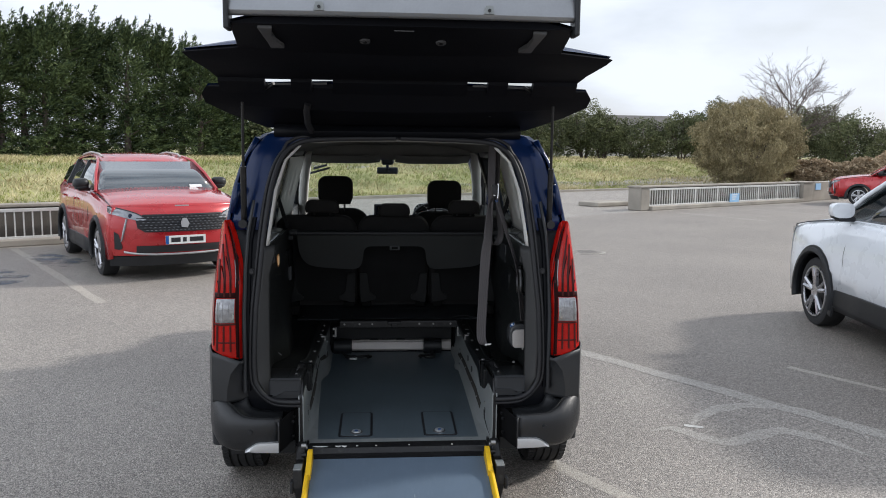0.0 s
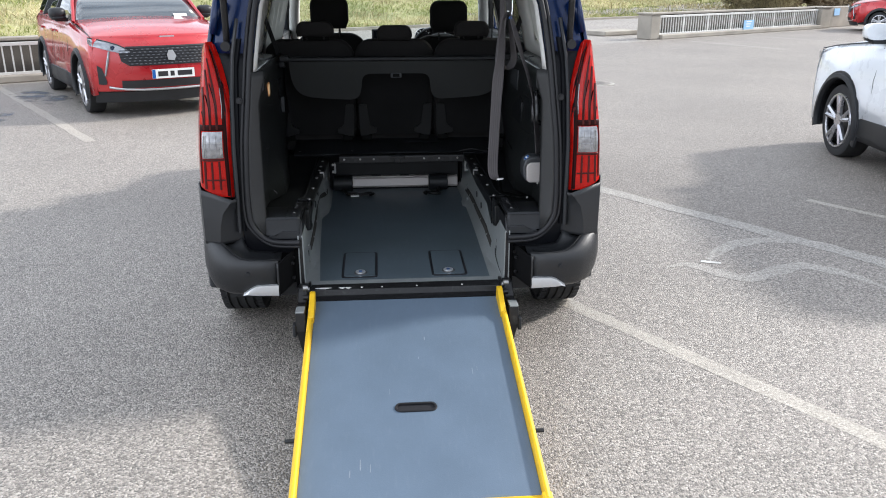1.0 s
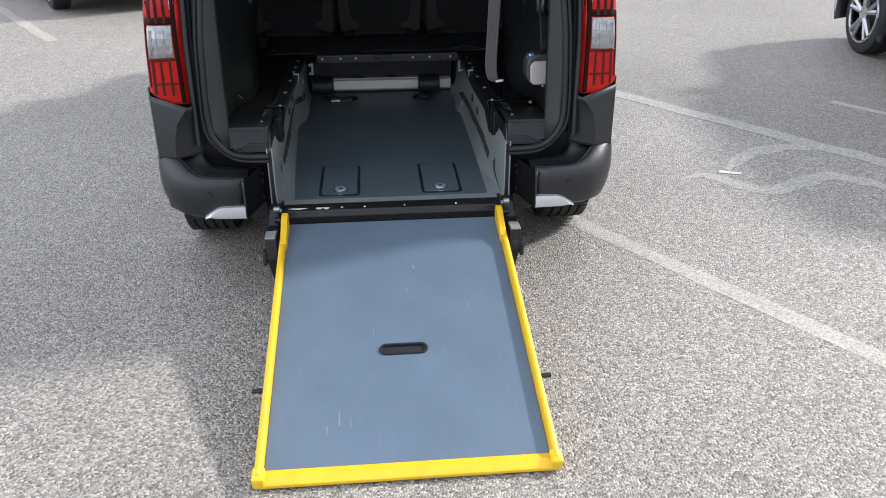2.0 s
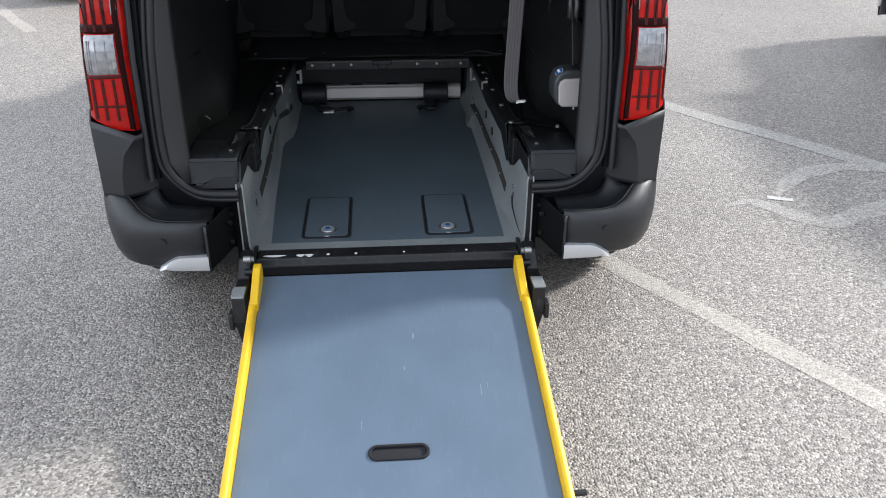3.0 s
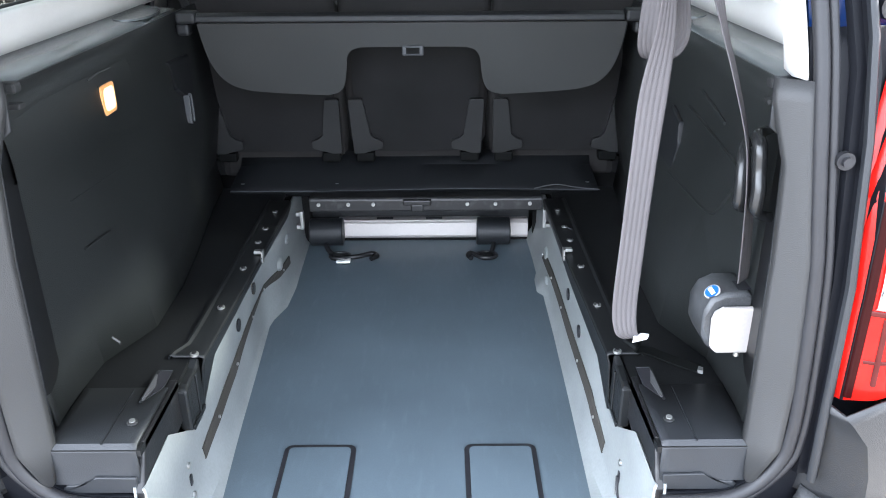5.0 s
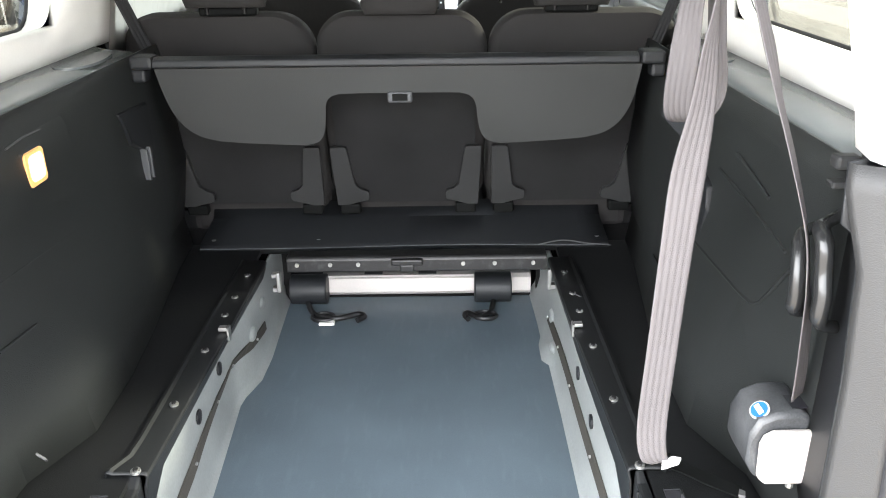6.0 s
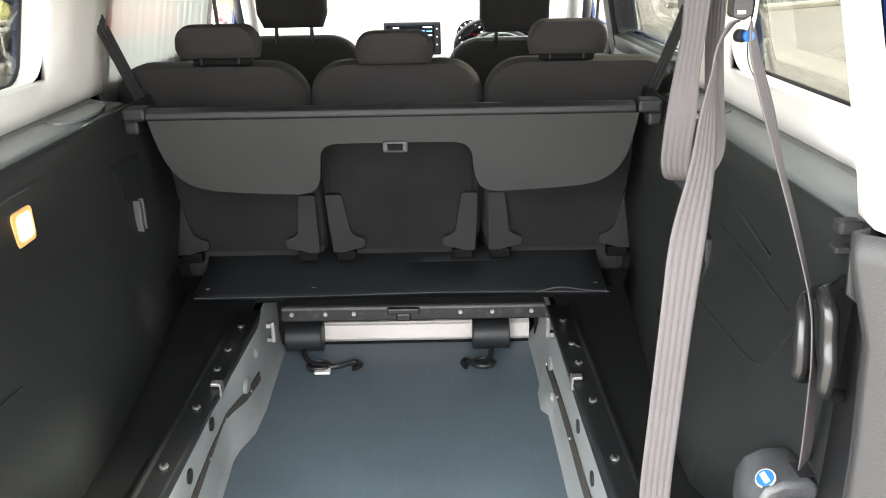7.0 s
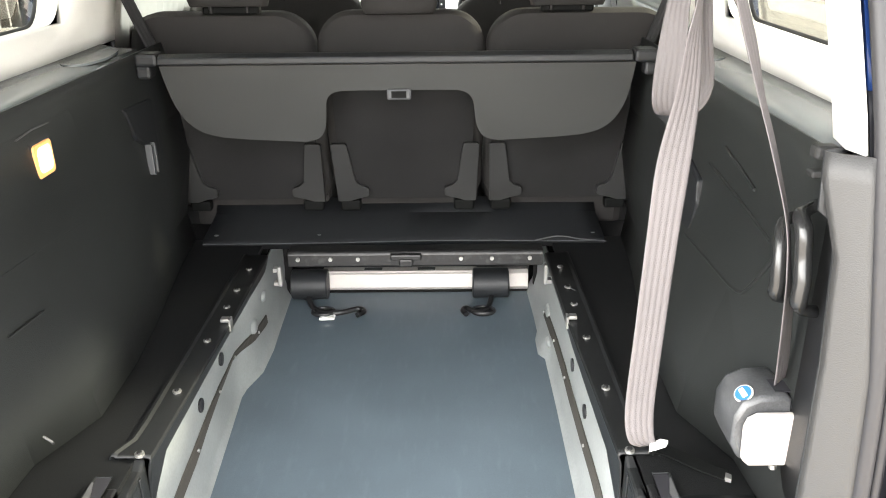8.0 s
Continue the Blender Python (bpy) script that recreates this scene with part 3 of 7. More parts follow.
def clumps(centre, size, n, leaf, rng, spiky=0.0, core=0.55, lumpy=1.0):
    """Many small leaf sprays over and inside an uneven rounded mass."""
    verts, faces = [], []
    cx, cy, cz = centre
    sx, sy, sz = size
    off = Vector((rng.uniform(0, 50), rng.uniform(0, 50), 0))
    for _ in range(n):
        d = Vector((rng.gauss(0, 1), rng.gauss(0, 1), rng.gauss(0, 1))).normalized()
        lump = 0.75 + 0.5 * lumpy * noise.noise(d * 1.6 + off) + 0.22 * noise.noise(d * 4.5 + off) + 0.12 * (1 - lumpy)
        r = lump * (core + (1 - core) * rng.random() ** 0.4)
        p = Vector((cx + d.x * sx * r, cy + d.y * sy * r, cz + d.z * sz * r))
        if p.z < 0.05:
            p.z = 0.05 + rng.random() * 0.3
        for _k in range(2):
            a = Vector((rng.gauss(0, 1), rng.gauss(0, 1), rng.gauss(0, 0.6))).normalized()
            b = a.cross(Vector((rng.gauss(0, 1), rng.gauss(0, 1), rng.gauss(0, 1)))).normalized()
            s = leaf * rng.uniform(0.6, 1.4)
            if spiky:
                a = (a + Vector((0, 0, spiky))).normalized()
            k = len(verts)
            wd = 0.35 - 0.2 * min(1.0, spiky)
            verts += [p - b * s * wd, p + a * s * 0.9, p + b * s * wd, p - a * s * 0.6]
            faces.append((k, k + 1, k + 2, k + 3))
    me = bpy.data.meshes.new("crown")
    me.from_pydata([tuple(v) for v in verts], [], faces)
    return me


def crown(parent, me, material, name="crown"):
    me.materials.append(M[material])
    ob = new(name, me)
    ob.parent = parent
    return ob


# row of conifers: feathery sprays that lean with the wind
TOPS = [(-2, 6.3), (4, 7.2), (6, 7.6), (8, 7.7), (10, 7.5), (12.5, 7.2), (14, 6.4), (15.5, 4.6), (17, 3.6)]
for k in range(19):
    u = -2 + 1.03 * k + rnd.uniform(-0.25, 0.25)
    q = along(u, 31 + rnd.uniform(-0.8, 1.2))
    h = lerp(TOPS, u) + rnd.uniform(-0.7, 0.4)
    t = thing("conifer_tree", Matrix.Translation((q.x, q.y, ground_z(q.x, q.y))), "tall dark green conifer in a dense row", "tree", "conifers behind the field")
    part("trunk", tube([(0, 0, -0.1), (0.05, 0, h * 0.5), (0.2, 0.05, h * 0.92)], [0.2, 0.12, 0.03], seg=7), "bark", t, smooth=60)
    for j in range(5):
        a = j * 2.4 + k
        part("limb", tube([(0, 0, h * (0.15 + 0.14 * j)), (0.9 * math.cos(a), 0.9 * math.sin(a), h * (0.15 + 0.14 * j) + 0.4)], [0.06, 0.02], seg=5), "bark", t)
    verts, faces = [], []
    rg = random.Random(k)
    plumes = []
    for _ in range(112):
        f, a = rg.random() ** 0.9, rg.uniform(0, 6.283)
        lift = 0.05 + 1.1 * f * f
        plumes.append((Vector((0.3 * f, 0, -0.4 + f * (h * 0.86 + 0.4))), Vector((math.cos(a) + 0.3, math.sin(a), lift)).normalized(), (1.75 * (1 - f) ** 0.55 + 0.45) * rg.uniform(0.7, 1.2)))
    for _ in range(9):
        f = rg.uniform(0.62, 0.9)
        plumes.append((Vector((rg.gauss(0.3, 0.45), rg.gauss(0, 0.3), h * f)), Vector((rg.uniform(0.2, 0.6), rg.gauss(0, 0.1), 1.0)).normalized(), (h * (1.02 - f)) * rg.uniform(0.7, 1.1)))
    for base, d, reach in plumes:
        for _ in range(118):
            g = rg.random() ** 0.75
            wd = 0.21 * (1 - g) + 0.035
            p = base + d * reach * g + Vector((rg.gauss(0, wd), rg.gauss(0, wd), rg.gauss(0, wd) + 0.22 * g * g))
            out = (d + Vector((rg.gauss(0.25, 0.5), rg.gauss(0, 0.5), rg.gauss(0.1, 0.45)))).normalized()
            sd = out.cross(Vector((rg.gauss(0, 1), rg.gauss(0, 1), rg.gauss(0, 1)))).normalized()
            s = 0.12 * rg.uniform(0.5, 1.5)
            i = len(verts)
            verts += [p - sd * s * 0.2, p + sd * s * 0.3, p + out * s + sd * s * 0.15, p + out * s * 1.3]
            faces.append((i, i + 1, i + 2, i + 3))
    me = bpy.data.meshes.new("crown")
    me.from_pydata([tuple(v) for v in verts], [], faces)
    crown(t, me, "conifer")


def shrub(name, q, size, n, leaf, material, label, category, group, seed, stems=5, spiky=0.0, lumpy=1.0):
    rg = random.Random(seed)
    z0 = ground_z(q.x, q.y)
    t = thing(name, Matrix.Translation((q.x, q.y, z0)), label, category, group)
    for j in range(stems):
        a = j * 6.283 / stems + rg.random()
        part("stem", tube([(0.15 * math.cos(a), 0.15 * math.sin(a), -0.05), (size[0] * 0.25 * math.cos(a), size[1] * 0.25 * math.sin(a), size[2] * 0.7), (size[0] * 0.55 * math.cos(a), size[1] * 0.55 * math.sin(a), size[2] * 1.5)], [0.07, 0.05, 0.015], seg=5), "bark", t)
    crown(t, clumps((0, 0, size[2] * 0.9), size, n, leaf, rg, spiky, 0.55, lumpy), material)
    return t


# hedge trees behind the field, going right
for k in range(14):
    q = Vector((5.0 + 2.25 * k + rnd.uniform(-0.6, 0.6), 50 + rnd.uniform(-2, 2) + 0.3 * k, 0))
    shrub("hedge_tree", q, (2.6, 2.2, (1.95 if k < 8 else 2.4) + rnd.uniform(-0.35, 0.3)), 9000, 0.085, "hedge", "dark green rounded hedge tree", "tree", "hedge beyond the field", 100 + k)
for k in range(8):
    q = Vector((31.0 + 2.5 * k + rnd.uniform(-0.6, 0.6), 47 + rnd.uniform(-2, 2), 0))
    shrub("hedge_tree", q, (2.8, 2.2, 2.2 + rnd.uniform(-0.35, 0.3)), 9000, 0.085, "hedge", "dark green rounded hedge tree", "tree", "hedge beyond the field", 120 + k)
for k in range(7):
    q = along(17 + 1.3 * k, 32 + rnd.uniform(-1, 1))
    shrub("scrub_bush", q, (1.6, 1.5, 1.3 + rnd.uniform(-0.3, 0.4)), 2200, 0.2, "hedge" if k % 2 else "bush", "tangled scrub at the end of the conifers", "bush", "scrub", 140 + k)
shrub("round_bush", Vector((18.15, 34.5, 0)), (3.05, 2.8, 2.45), 56000, 0.085, "bush", "large round olive-brown bush coming into leaf", "bush", "", 7, 9, 0.9, 0.15)
for k in range(8):
    q = Vector((20.5 + 2.2 * k, 36.5 + rnd.uniform(-1, 1) - 0.3 * k, 0))
    shrub("bramble_bank", q, (1.9, 1.4, 0.95 + rnd.uniform(-0.1, 0.2)), 6500, 0.10, "bramble", "low brown bramble thicket", "bush", "brambles", 160 + k, 3)


def bare_tree(q, h, seed, label):
    rg = random.Random(seed)
    t = thing("bare_tree", Matrix.Translation((q.x, q.y, ground_z(q.x, q.y))), label, "tree", "bare trees")
    part("trunk", tube([(0, 0, -0.1), (0.05, 0, h * 0.2), (0.0, 0.05, h * 0.4)], [h * 0.028, h * 0.022, h * 0.016], seg=8), "bark", t, smooth=60)
    verts, faces = [], []

    def twig(p, e, r0, r1):
        d = (e - p).normalized()
        x = d.orthogonal().normalized()
        y = d.cross(x)
        k = len(verts)
        for c, r in ((p, r0), (e, r1)):
            verts.extend(c + r * (math.cos(b) * x + math.sin(b) * y) for b in (0, 2.094, 4.189))
        faces.extend(((k, k + 1, k + 4, k + 3), (k + 1, k + 2, k + 5, k + 4), (k + 2, k, k + 3, k + 5)))

    def grow(p, d, ln, r, depth):
        bend = Vector((rg.gauss(0, 0.06), rg.gauss(0, 0.06), 0.06))
        m, e = p + d * ln * 0.5, p + (d + bend).normalized() * ln
        twig(p, m, r, r * 0.8)
        twig(m, e, r * 0.8, r * 0.55)
        if depth >= 5:
            return
        for j in range(4 if depth < 4 else 3):
            nd = (d + Vector((rg.gauss(0, 0.5), rg.gauss(0, 0.5), rg.gauss(0.08, 0.34)))).normalized()
            grow(p.lerp(e, 0.3 + 0.7 * (j + rg.random() * 0.6) / 3.6 if j < 3 else 1.0), nd, ln * rg.uniform(0.5, 0.72), max(0.0045, r * 0.55), depth + 1)
    for k in range(15):
        f = k / 14
        a = k * 2.4 + rg.random() * 0.5
        up = 0.25 + 1.35 * f
        grow(Vector((0, 0, h * (0.24 + 0.26 * f))), Vector((math.cos(a), math.sin(a), up)).normalized(), h * (0.235 - 0.03 * f), h * 0.0042, 1)
    me = bpy.data.meshes.new("branchwork")
    me.from_pydata([tuple(v) for v in verts], [], faces)
    me.materials.append(M["bark"])
    ob = new("branchwork", me)
    ob.parent = t
    tagged(ob, kind="stuff")


bare_tree(Vector((25.9, 45, 0)), 8.6, 3, "leafless tree with a fine rounded crown")
bare_tree(Vector((35.8, 45, 0)), 6.6, 4, "small leafless tree beside the hedge")

# ---- far houses ----
def house(q, w, d, wall_h, roof_h, turn):
    t = thing("far_house", Matrix.Translation((q.x, q.y, 0)) @ Matrix.Rotation(radians(turn), 4, "Z"), "distant pale house with a dark slate roof", "house", "far houses")
    part("wall", box(-w / 2, w / 2, -d / 2, d / 2, 0, wall_h), "render_wall", t)
    roof = part("roof", prism([(-d / 2 - 0.4, wall_h - 0.1), (d / 2 + 0.4, wall_h - 0.1), (0, wall_h + roof_h)], -w / 2 - 0.3, w / 2 + 0.3), "slate", t, "dark slate roof")
    for k in range(3):
        win = part("window", box(-w / 2 + w * (0.2 + 0.3 * k) - 0.6, -w / 2 + w * (0.2 + 0.3 * k) + 0.6, -d / 2 - 0.03, -d / 2 + 0.05, wall_h * 0.5, wall_h * 0.5 + 1.2), "tint", t)
        part("sill", box(-w / 2 + w * (0.2 + 0.3 * k) - 0.7, -w / 2 + w * (0.2 + 0.3 * k) + 0.7, -d / 2 - 0.1, -d / 2, wall_h * 0.5 - 0.12, wall_h * 0.5), "concrete", win)


house(Vector((29, 104, 0)), 22, 11, 3.4, 3.3, 6)
house(Vector((44, 108, 0)), 20, 11, 2.9, 3.4, -4)
house(Vector((58, 118, 0)), 18, 10, 3.0, 3.4, 3)
# ---- parked cars ----
def suv(name, m, paint, label, ln=4.45, w=0.92, h=1.62, white=False, hatch=False):
    """A parked car, front towards -y of its own frame, middle of the front axle at the origin's height."""
    car = thing(name, m, label, "car", "parked cars")
    fo, wb, r = 0.93, 2.675 * ln / 4.45, 0.35 if not hatch else 0.31
    k = h / 1.62
    wy = (0.0, wb)
    # lower body: rows from front to back; each half section goes up from the sill to the shoulder
    ST = [(-fo + 0.26, 0.866, 0.30, 0.55, 0.965), (-fo + 0.34, 0.900, 0.28, 0.58, 0.99), (-0.46, w - 0.012, 0.30, 0.6, 1.012), (-0.38, w - 0.006, 0.30, 0.6, 1.025), (-0.28, w, 0.3, 0.6, 1.038), (-0.15, w, 0.30, 0.6, 1.056), (0.0, w, 0.30, 0.6, 1.075), (0.15, w, 0.3, 0.6, 1.092), (0.28, w, 0.30, 0.6, 1.105), (0.38, w, 0.3, 0.6, 1.113), (0.44, w, 0.28, 0.6, 1.117),
          (1.0, w - 0.01, 0.27, 0.6, 1.125), (1.7, w - 0.01, 0.27, 0.6, 1.13), (wb - 0.44, w, 0.28, 0.6, 1.135), (wb - 0.38, w, 0.28, 0.6, 1.135), (wb - 0.28, w, 0.3, 0.6, 1.14), (wb - 0.15, w, 0.3, 0.6, 1.14), (wb, w, 0.3, 0.6, 1.14), (wb + 0.15, w, 0.3, 0.6, 1.14), (wb + 0.28, w, 0.3, 0.6, 1.14), (wb + 0.38, w - 0.01, 0.3, 0.6, 1.14), (wb + 0.44, w - 0.01, 0.3, 0.6, 1.14), (ln - fo - 0.15, w - 0.05, 0.33, 0.6, 1.08), (ln - fo, w - 0.16, 0.4, 0.6, 1.02)]
    bm = bmesh.new()
    for s in (-1, 1):
        rows = []
        for y, ww, z0, z1, z2 in ST:
            arch = max([math.sqrt(max(0, (r + 0.07) ** 2 - (y - a) ** 2)) for a in wy])
            zb = max(z0, r + arch if arch > 0 else 0) * 1.0
            zs = [zb, max(zb + 0.02, 0.62 * k), max(zb + 0.04, 0.80 * k), (z2 - 0.06) * k, z2 * k]
            ins = [0.0, -0.01, 0.0, 0.02, 0.06]
            rows.append([(s * (ww - i), y, z) for z, i in zip(zs, ins)])
        loft(rows, bm)
    part("body", bm, paint, car, smooth=40, solid=0.02)
    # bonnet and roof
    def nose(a, z, out=0.0):
        y = -fo + 0.26 * abs(a) ** 2.6 + lerp([(0.22, 0.09), (0.35, 0.03), (0.45, 0.0), (0.65, 0.0), (0.8, 0.012), (0.92, 0.045), (0.98, 0.11)], z) - out
        return (a * (0.88 if w > 0.9 else 0.82), y, z * k)
    rows = []
    for s_ in (0, 0.06, 0.2, 0.45, 0.75, 1.0):
        row = []
        for a in (-1, -0.9, -0.75, -0.6, -0.3, 0, 0.3, 0.6, 0.75, 0.9, 1):
            fx, fy, fz_ = nose(a, 0.975)
            by = 0.36 - 0.13 * (1 - a * a)
            row.append((fx + (a * (w - 0.075) - fx) * min(1, s_ * 2), fy + (by - fy) * s_, k * (0.970 + 0.165 * s_ ** 0.75 + 0.045 * (1 - abs(a) ** 2.2) * min(1, s_ * 5))))
        rows.append(row)
    part("bonnet", loft(rows), paint, car, smooth=40, solid=0.015)
    roof_y = (0.86, 0.95, 1.1, 1.3, 1.8, 2.3, 2.8, ln - fo - 0.55)
    rz = [(0.86, 1.475), (0.95, 1.515), (1.1, 1.56), (1.3, 1.595), (1.8, 1.62), (2.4, 1.60), (3.0, 1.54)]
    part("roof", loft([[(a * 0.63, y, lerp(rz, y) * k + 0.03 * (1 - a * a)) for a in (-1, -0.6, 0, 0.6, 1)] for y in roof_y]), paint, car, smooth=50, solid=0.02)
    # windscreen, side glass, rear glass
    part("windscreen", loft([[(a * ww, y - 0.06 * (1 - a * a), z * k) for a in (-1, -0.85, -0.7, -0.5, -0.25, 0, 0.25, 0.5, 0.7, 0.85, 1)] for ww, y, z in ((0.835, 0.36, 1.145), (0.765, 0.66, 1.35), (0.675, 0.93, 1.525))]), "screen_grey", car, "dark reflecting windscreen", smooth=60, solid=0.01)
    part("rear_window", loft([[(a * ww, y, z * k) for a in (-1, 0, 1)] for ww, y, z in ((0.70, ln - fo - 0.12, 1.08), (0.60, ln - fo - 0.52, 1.52))]), "tint", car, smooth=60, solid=0.01)
    for s in (-1, 1):
        yy = [0.55, 0.9, 1.25, 1.75, 1.8, 2.3, 2.7, ln - fo - 0.45]
        top = [(0.55, 1.20), (0.9, 1.41), (1.25, 1.50), (1.8, 1.535), (2.4, 1.51), (3.2, 1.38)]
        bot = [(0.55, 1.125), (1.8, 1.14), (2.4, 1.155), (3.2, 1.21)]
        part("side_glass", loft([[(s * (w - 0.09), y, lerp(bot, y) * k), (s * (w - 0.09 - 0.22 * (lerp(top, y) - lerp(bot, y)) / 0.45), y, lerp(top, y) * k)] for y in yy]), "tint", car, smooth=60, solid=0.01)
        part("pillar", tube([(s * 0.85, 0.33, 1.12 * k), (s * 0.775, 0.65, 1.355 * k), (s * 0.685, 0.94, 1.535 * k), (s * 0.635, 1.3, 1.59 * k), (s * 0.625, 1.8, 1.61 * k), (s * 0.62, 2.6, 1.56 * k), (s * 0.66, ln - fo - 0.45, 1.42 * k), (s * 0.80, ln - fo - 0.15, 1.1 * k)], 0.022, seg=8), paint, car, smooth=60)
        part("shoulder", loft([[(s * (w - 0.065), y, (z2 - 0.004) * k), (s * (w - 0.15), y, (z2 + 0.03) * k)] for y, ww, z0, z1, z2 in ST if 0.2 <= y <= ln - fo - 0.1]), paint, car, smooth=50, solid=0.01)
        for yp in (1.76, 2.65):
            part("window_pillar", tube([(s * (w - 0.085), yp, 1.13 * k), (s * (w - 0.28), yp + 0.03, 1.52 * k)], 0.03, seg=6), "plastic", car, smooth=60)
        part("roof_rail", tube([(s * 0.575, 1.2, 1.585 * k), (s * 0.58, 1.4, 1.63 * k), (s * 0.58, 2.0, 1.652 * k), (s * 0.58, 2.6, 1.612 * k), (s * 0.575, 2.75, 1.575 * k)], 0.016, seg=8), "alu", car, smooth=60)
        # door mirror
        oval = [(math.copysign(abs(math.cos(radians(q))) ** 0.6, math.cos(radians(q))), math.copysign(abs(math.sin(radians(q))) ** 0.7, math.sin(radians(q)))) for q in range(0, 360, 20)]
        part("door_mirror", loft([[(s * (w + 0.06 + 0.105 * cx * f), 0.62 + dy, 1.225 * k + 0.072 * cz * f) for cx, cz in oval] for dy, f in ((-0.085, 0.35), (-0.07, 0.7), (-0.04, 0.93), (0.03, 1.0), (0.06, 0.97), (0.062, 0.9))], closed=True, caps=True), "plastic" if not white else paint, car, smooth=60)
        part("mirror_lower", loft([[(s * (w + 0.05 + 0.095 * cx * f), 0.62 + dy, 1.17 * k + 0.035 * cz * f) for cx, cz in oval] for dy, f in ((-0.075, 0.5), (-0.05, 0.9), (0.04, 1.0), (0.055, 0.8))], closed=True, caps=True), "plastic", car, smooth=60)
        part("bonnet_seam", tube([(s * (0.855 + 0.012 * q), -fo + 0.30 + (fo + 0.06) * q, (0.985 + 0.130 * q ** 0.8) * k) for q in (0, 0.3, 0.6, 1.0)], 0.006, seg=5), "ink", car)
        part("mirror_base", box(s * (w - 0.06), s * (w + 0.10), 0.58, 0.68, 1.12 * k, 1.165 * k), "plastic", car, bevel=0.015)
        # lower cladding, arches, wheels
        part("sill_cladding", loft([[(s * (w - 0.015), y, 0.24), (s * (w + 0.006), y, 0.30), (s * (w + 0.004), y, 0.45), (s * (w - 0.02), y, 0.47)] for y in (0.44, 1.0, 1.7, wb - 0.44)]), "plastic", car, smooth=40, solid=0.02)
        part("door_seam", tube([(s * (w + 0.001), 1.72, 0.48), (s * (w + 0.002), 1.74, 0.8), (s * (w - 0.04), 1.76, 1.11 * k)], 0.0022, seg=5), "grey_trim", car)
        part("door_seam", tube([(s * (w + 0.001), 0.62, 0.48), (s * (w + 0.002), 0.60, 0.8), (s * (w - 0.04), 0.62, 1.09 * k)], 0.0022, seg=5), "grey_trim", car)
        for yh in (1.5, 2.42):
            part("door_handle", box(s * (w - 0.012), s * (w + 0.022), yh, yh + 0.2, 0.955 * k, 0.985 * k), paint, car, bevel=0.008)
        for wyy in wy:
            ring = [(s * (w - 0.0), wyy + (r + 0.075) * math.cos(radians(a)), r + (r + 0.075) * math.sin(radians(a))) for a in range(-15, 196, 10)]
            part("wheel_arch", tube(ring, 0.035, seg=6), "plastic", car, smooth=60)
            part("arch_cladding", loft([[(s * (w + o), wyy + rr_ * math.cos(radians(a)), r + rr_ * math.sin(radians(a))) for a in range(-22, 203, 9)] for rr_, o in ((r + 0.052, -0.03), (r + 0.058, 0.006), (r + 0.085, 0.014), (r + 0.122, 0.008), (r + 0.128, -0.01))]), "plastic", car, smooth=40)
            part("arch_liner", loft([[(s * x, wyy + (r + 0.07) * math.cos(radians(a)), r + (r + 0.07) * math.sin(radians(a))) for a in range(-10, 191, 20)] for x in (0.62, w - 0.01)]), "plastic_rough", car)
            x0 = w - 0.03
            wheel = part("wheel", disc((s * (x0 - 0.02), wyy, r), (s, 0, 0), 0.07, 0.03, seg=18), "alloy", car, smooth=40)
            for j in range(5):
                a = radians(72 * j + 20)
                for da in (-0.17, 0.17):
                    part("spoke", tube([(s * (x0 - 0.01), wyy + 0.05 * math.cos(a), r + 0.05 * math.sin(a)), (s * (x0 + 0.005), wyy + (r - 0.105) * math.cos(a + da), r + (r - 0.105) * math.sin(a + da))], [0.028, 0.022], None, 6), "alloy", wheel, smooth=50)
            part("rim_ring", tube([(s * (x0 + 0.0), wyy + (r - 0.1) * math.cos(radians(a)), r + (r - 0.1) * math.sin(radians(a))) for a in range(0, 361, 15)], 0.016, seg=6, caps=False), "alloy", wheel, smooth=60)
            part("brake_disc", disc((s * (x0 - 0.10), wyy, r), (s, 0, 0), r - 0.12, 0.03, seg=28), "steel_black", wheel)
            rows = [[(s * (x0 + dx), wyy + (r - dr) * math.cos(radians(a)), r + (r - dr) * math.sin(radians(a))) for dx, dr in ((-0.2, 0.1), (-0.2, 0.02), (-0.18, 0.0), (-0.03, 0.0), (0.0, 0.012), (0.012, 0.05), (0.0, 0.1))] for a in range(0, 361, 10)]
            part("tyre", loft(rows), "tyre", wheel, smooth=50)
    # front: grille, lamps, plate, bumper
    al = [-1, -0.9, -0.75, -0.5, -0.25, 0, 0.25, 0.5, 0.75, 0.9, 1]
    part("front_bumper", loft([[nose(a, z) for a in al] for z in (0.34, 0.42, 0.5, 0.6, 0.7, 0.8, 0.88, 0.94, 0.97)]), paint, car, smooth=50)
    def gw(z):
        return lerp([(0.645, 0.56), (0.70, 0.66), (0.82, 0.68), (0.88, 0.56)], z)
    grille = part("grille", loft([[nose(a * gw(z), z, 0.008) for a in al] for z in (0.645, 0.67, 0.70, 0.75, 0.82, 0.875)]), "ink", car, smooth=50)
    for j in range(7):
        z = 0.655 + 0.034 * j
        part("grille_bar", tube([nose(a * gw(z), z, 0.012) for a in al], 0.005, seg=5), "plastic", grille)
        for q in range(19):
            a = (-0.92 + 0.102 * q + (0.05 if j % 2 else 0)) * gw(z)
            if j < 6:
                part("grille_stud", box(a * 0.88 - 0.014, a * 0.88 + 0.014, nose(a, z)[1] - 0.018, nose(a, z)[1] - 0.008, (z + 0.010) * k, (z + 0.020) * k), "headlamp", grille)
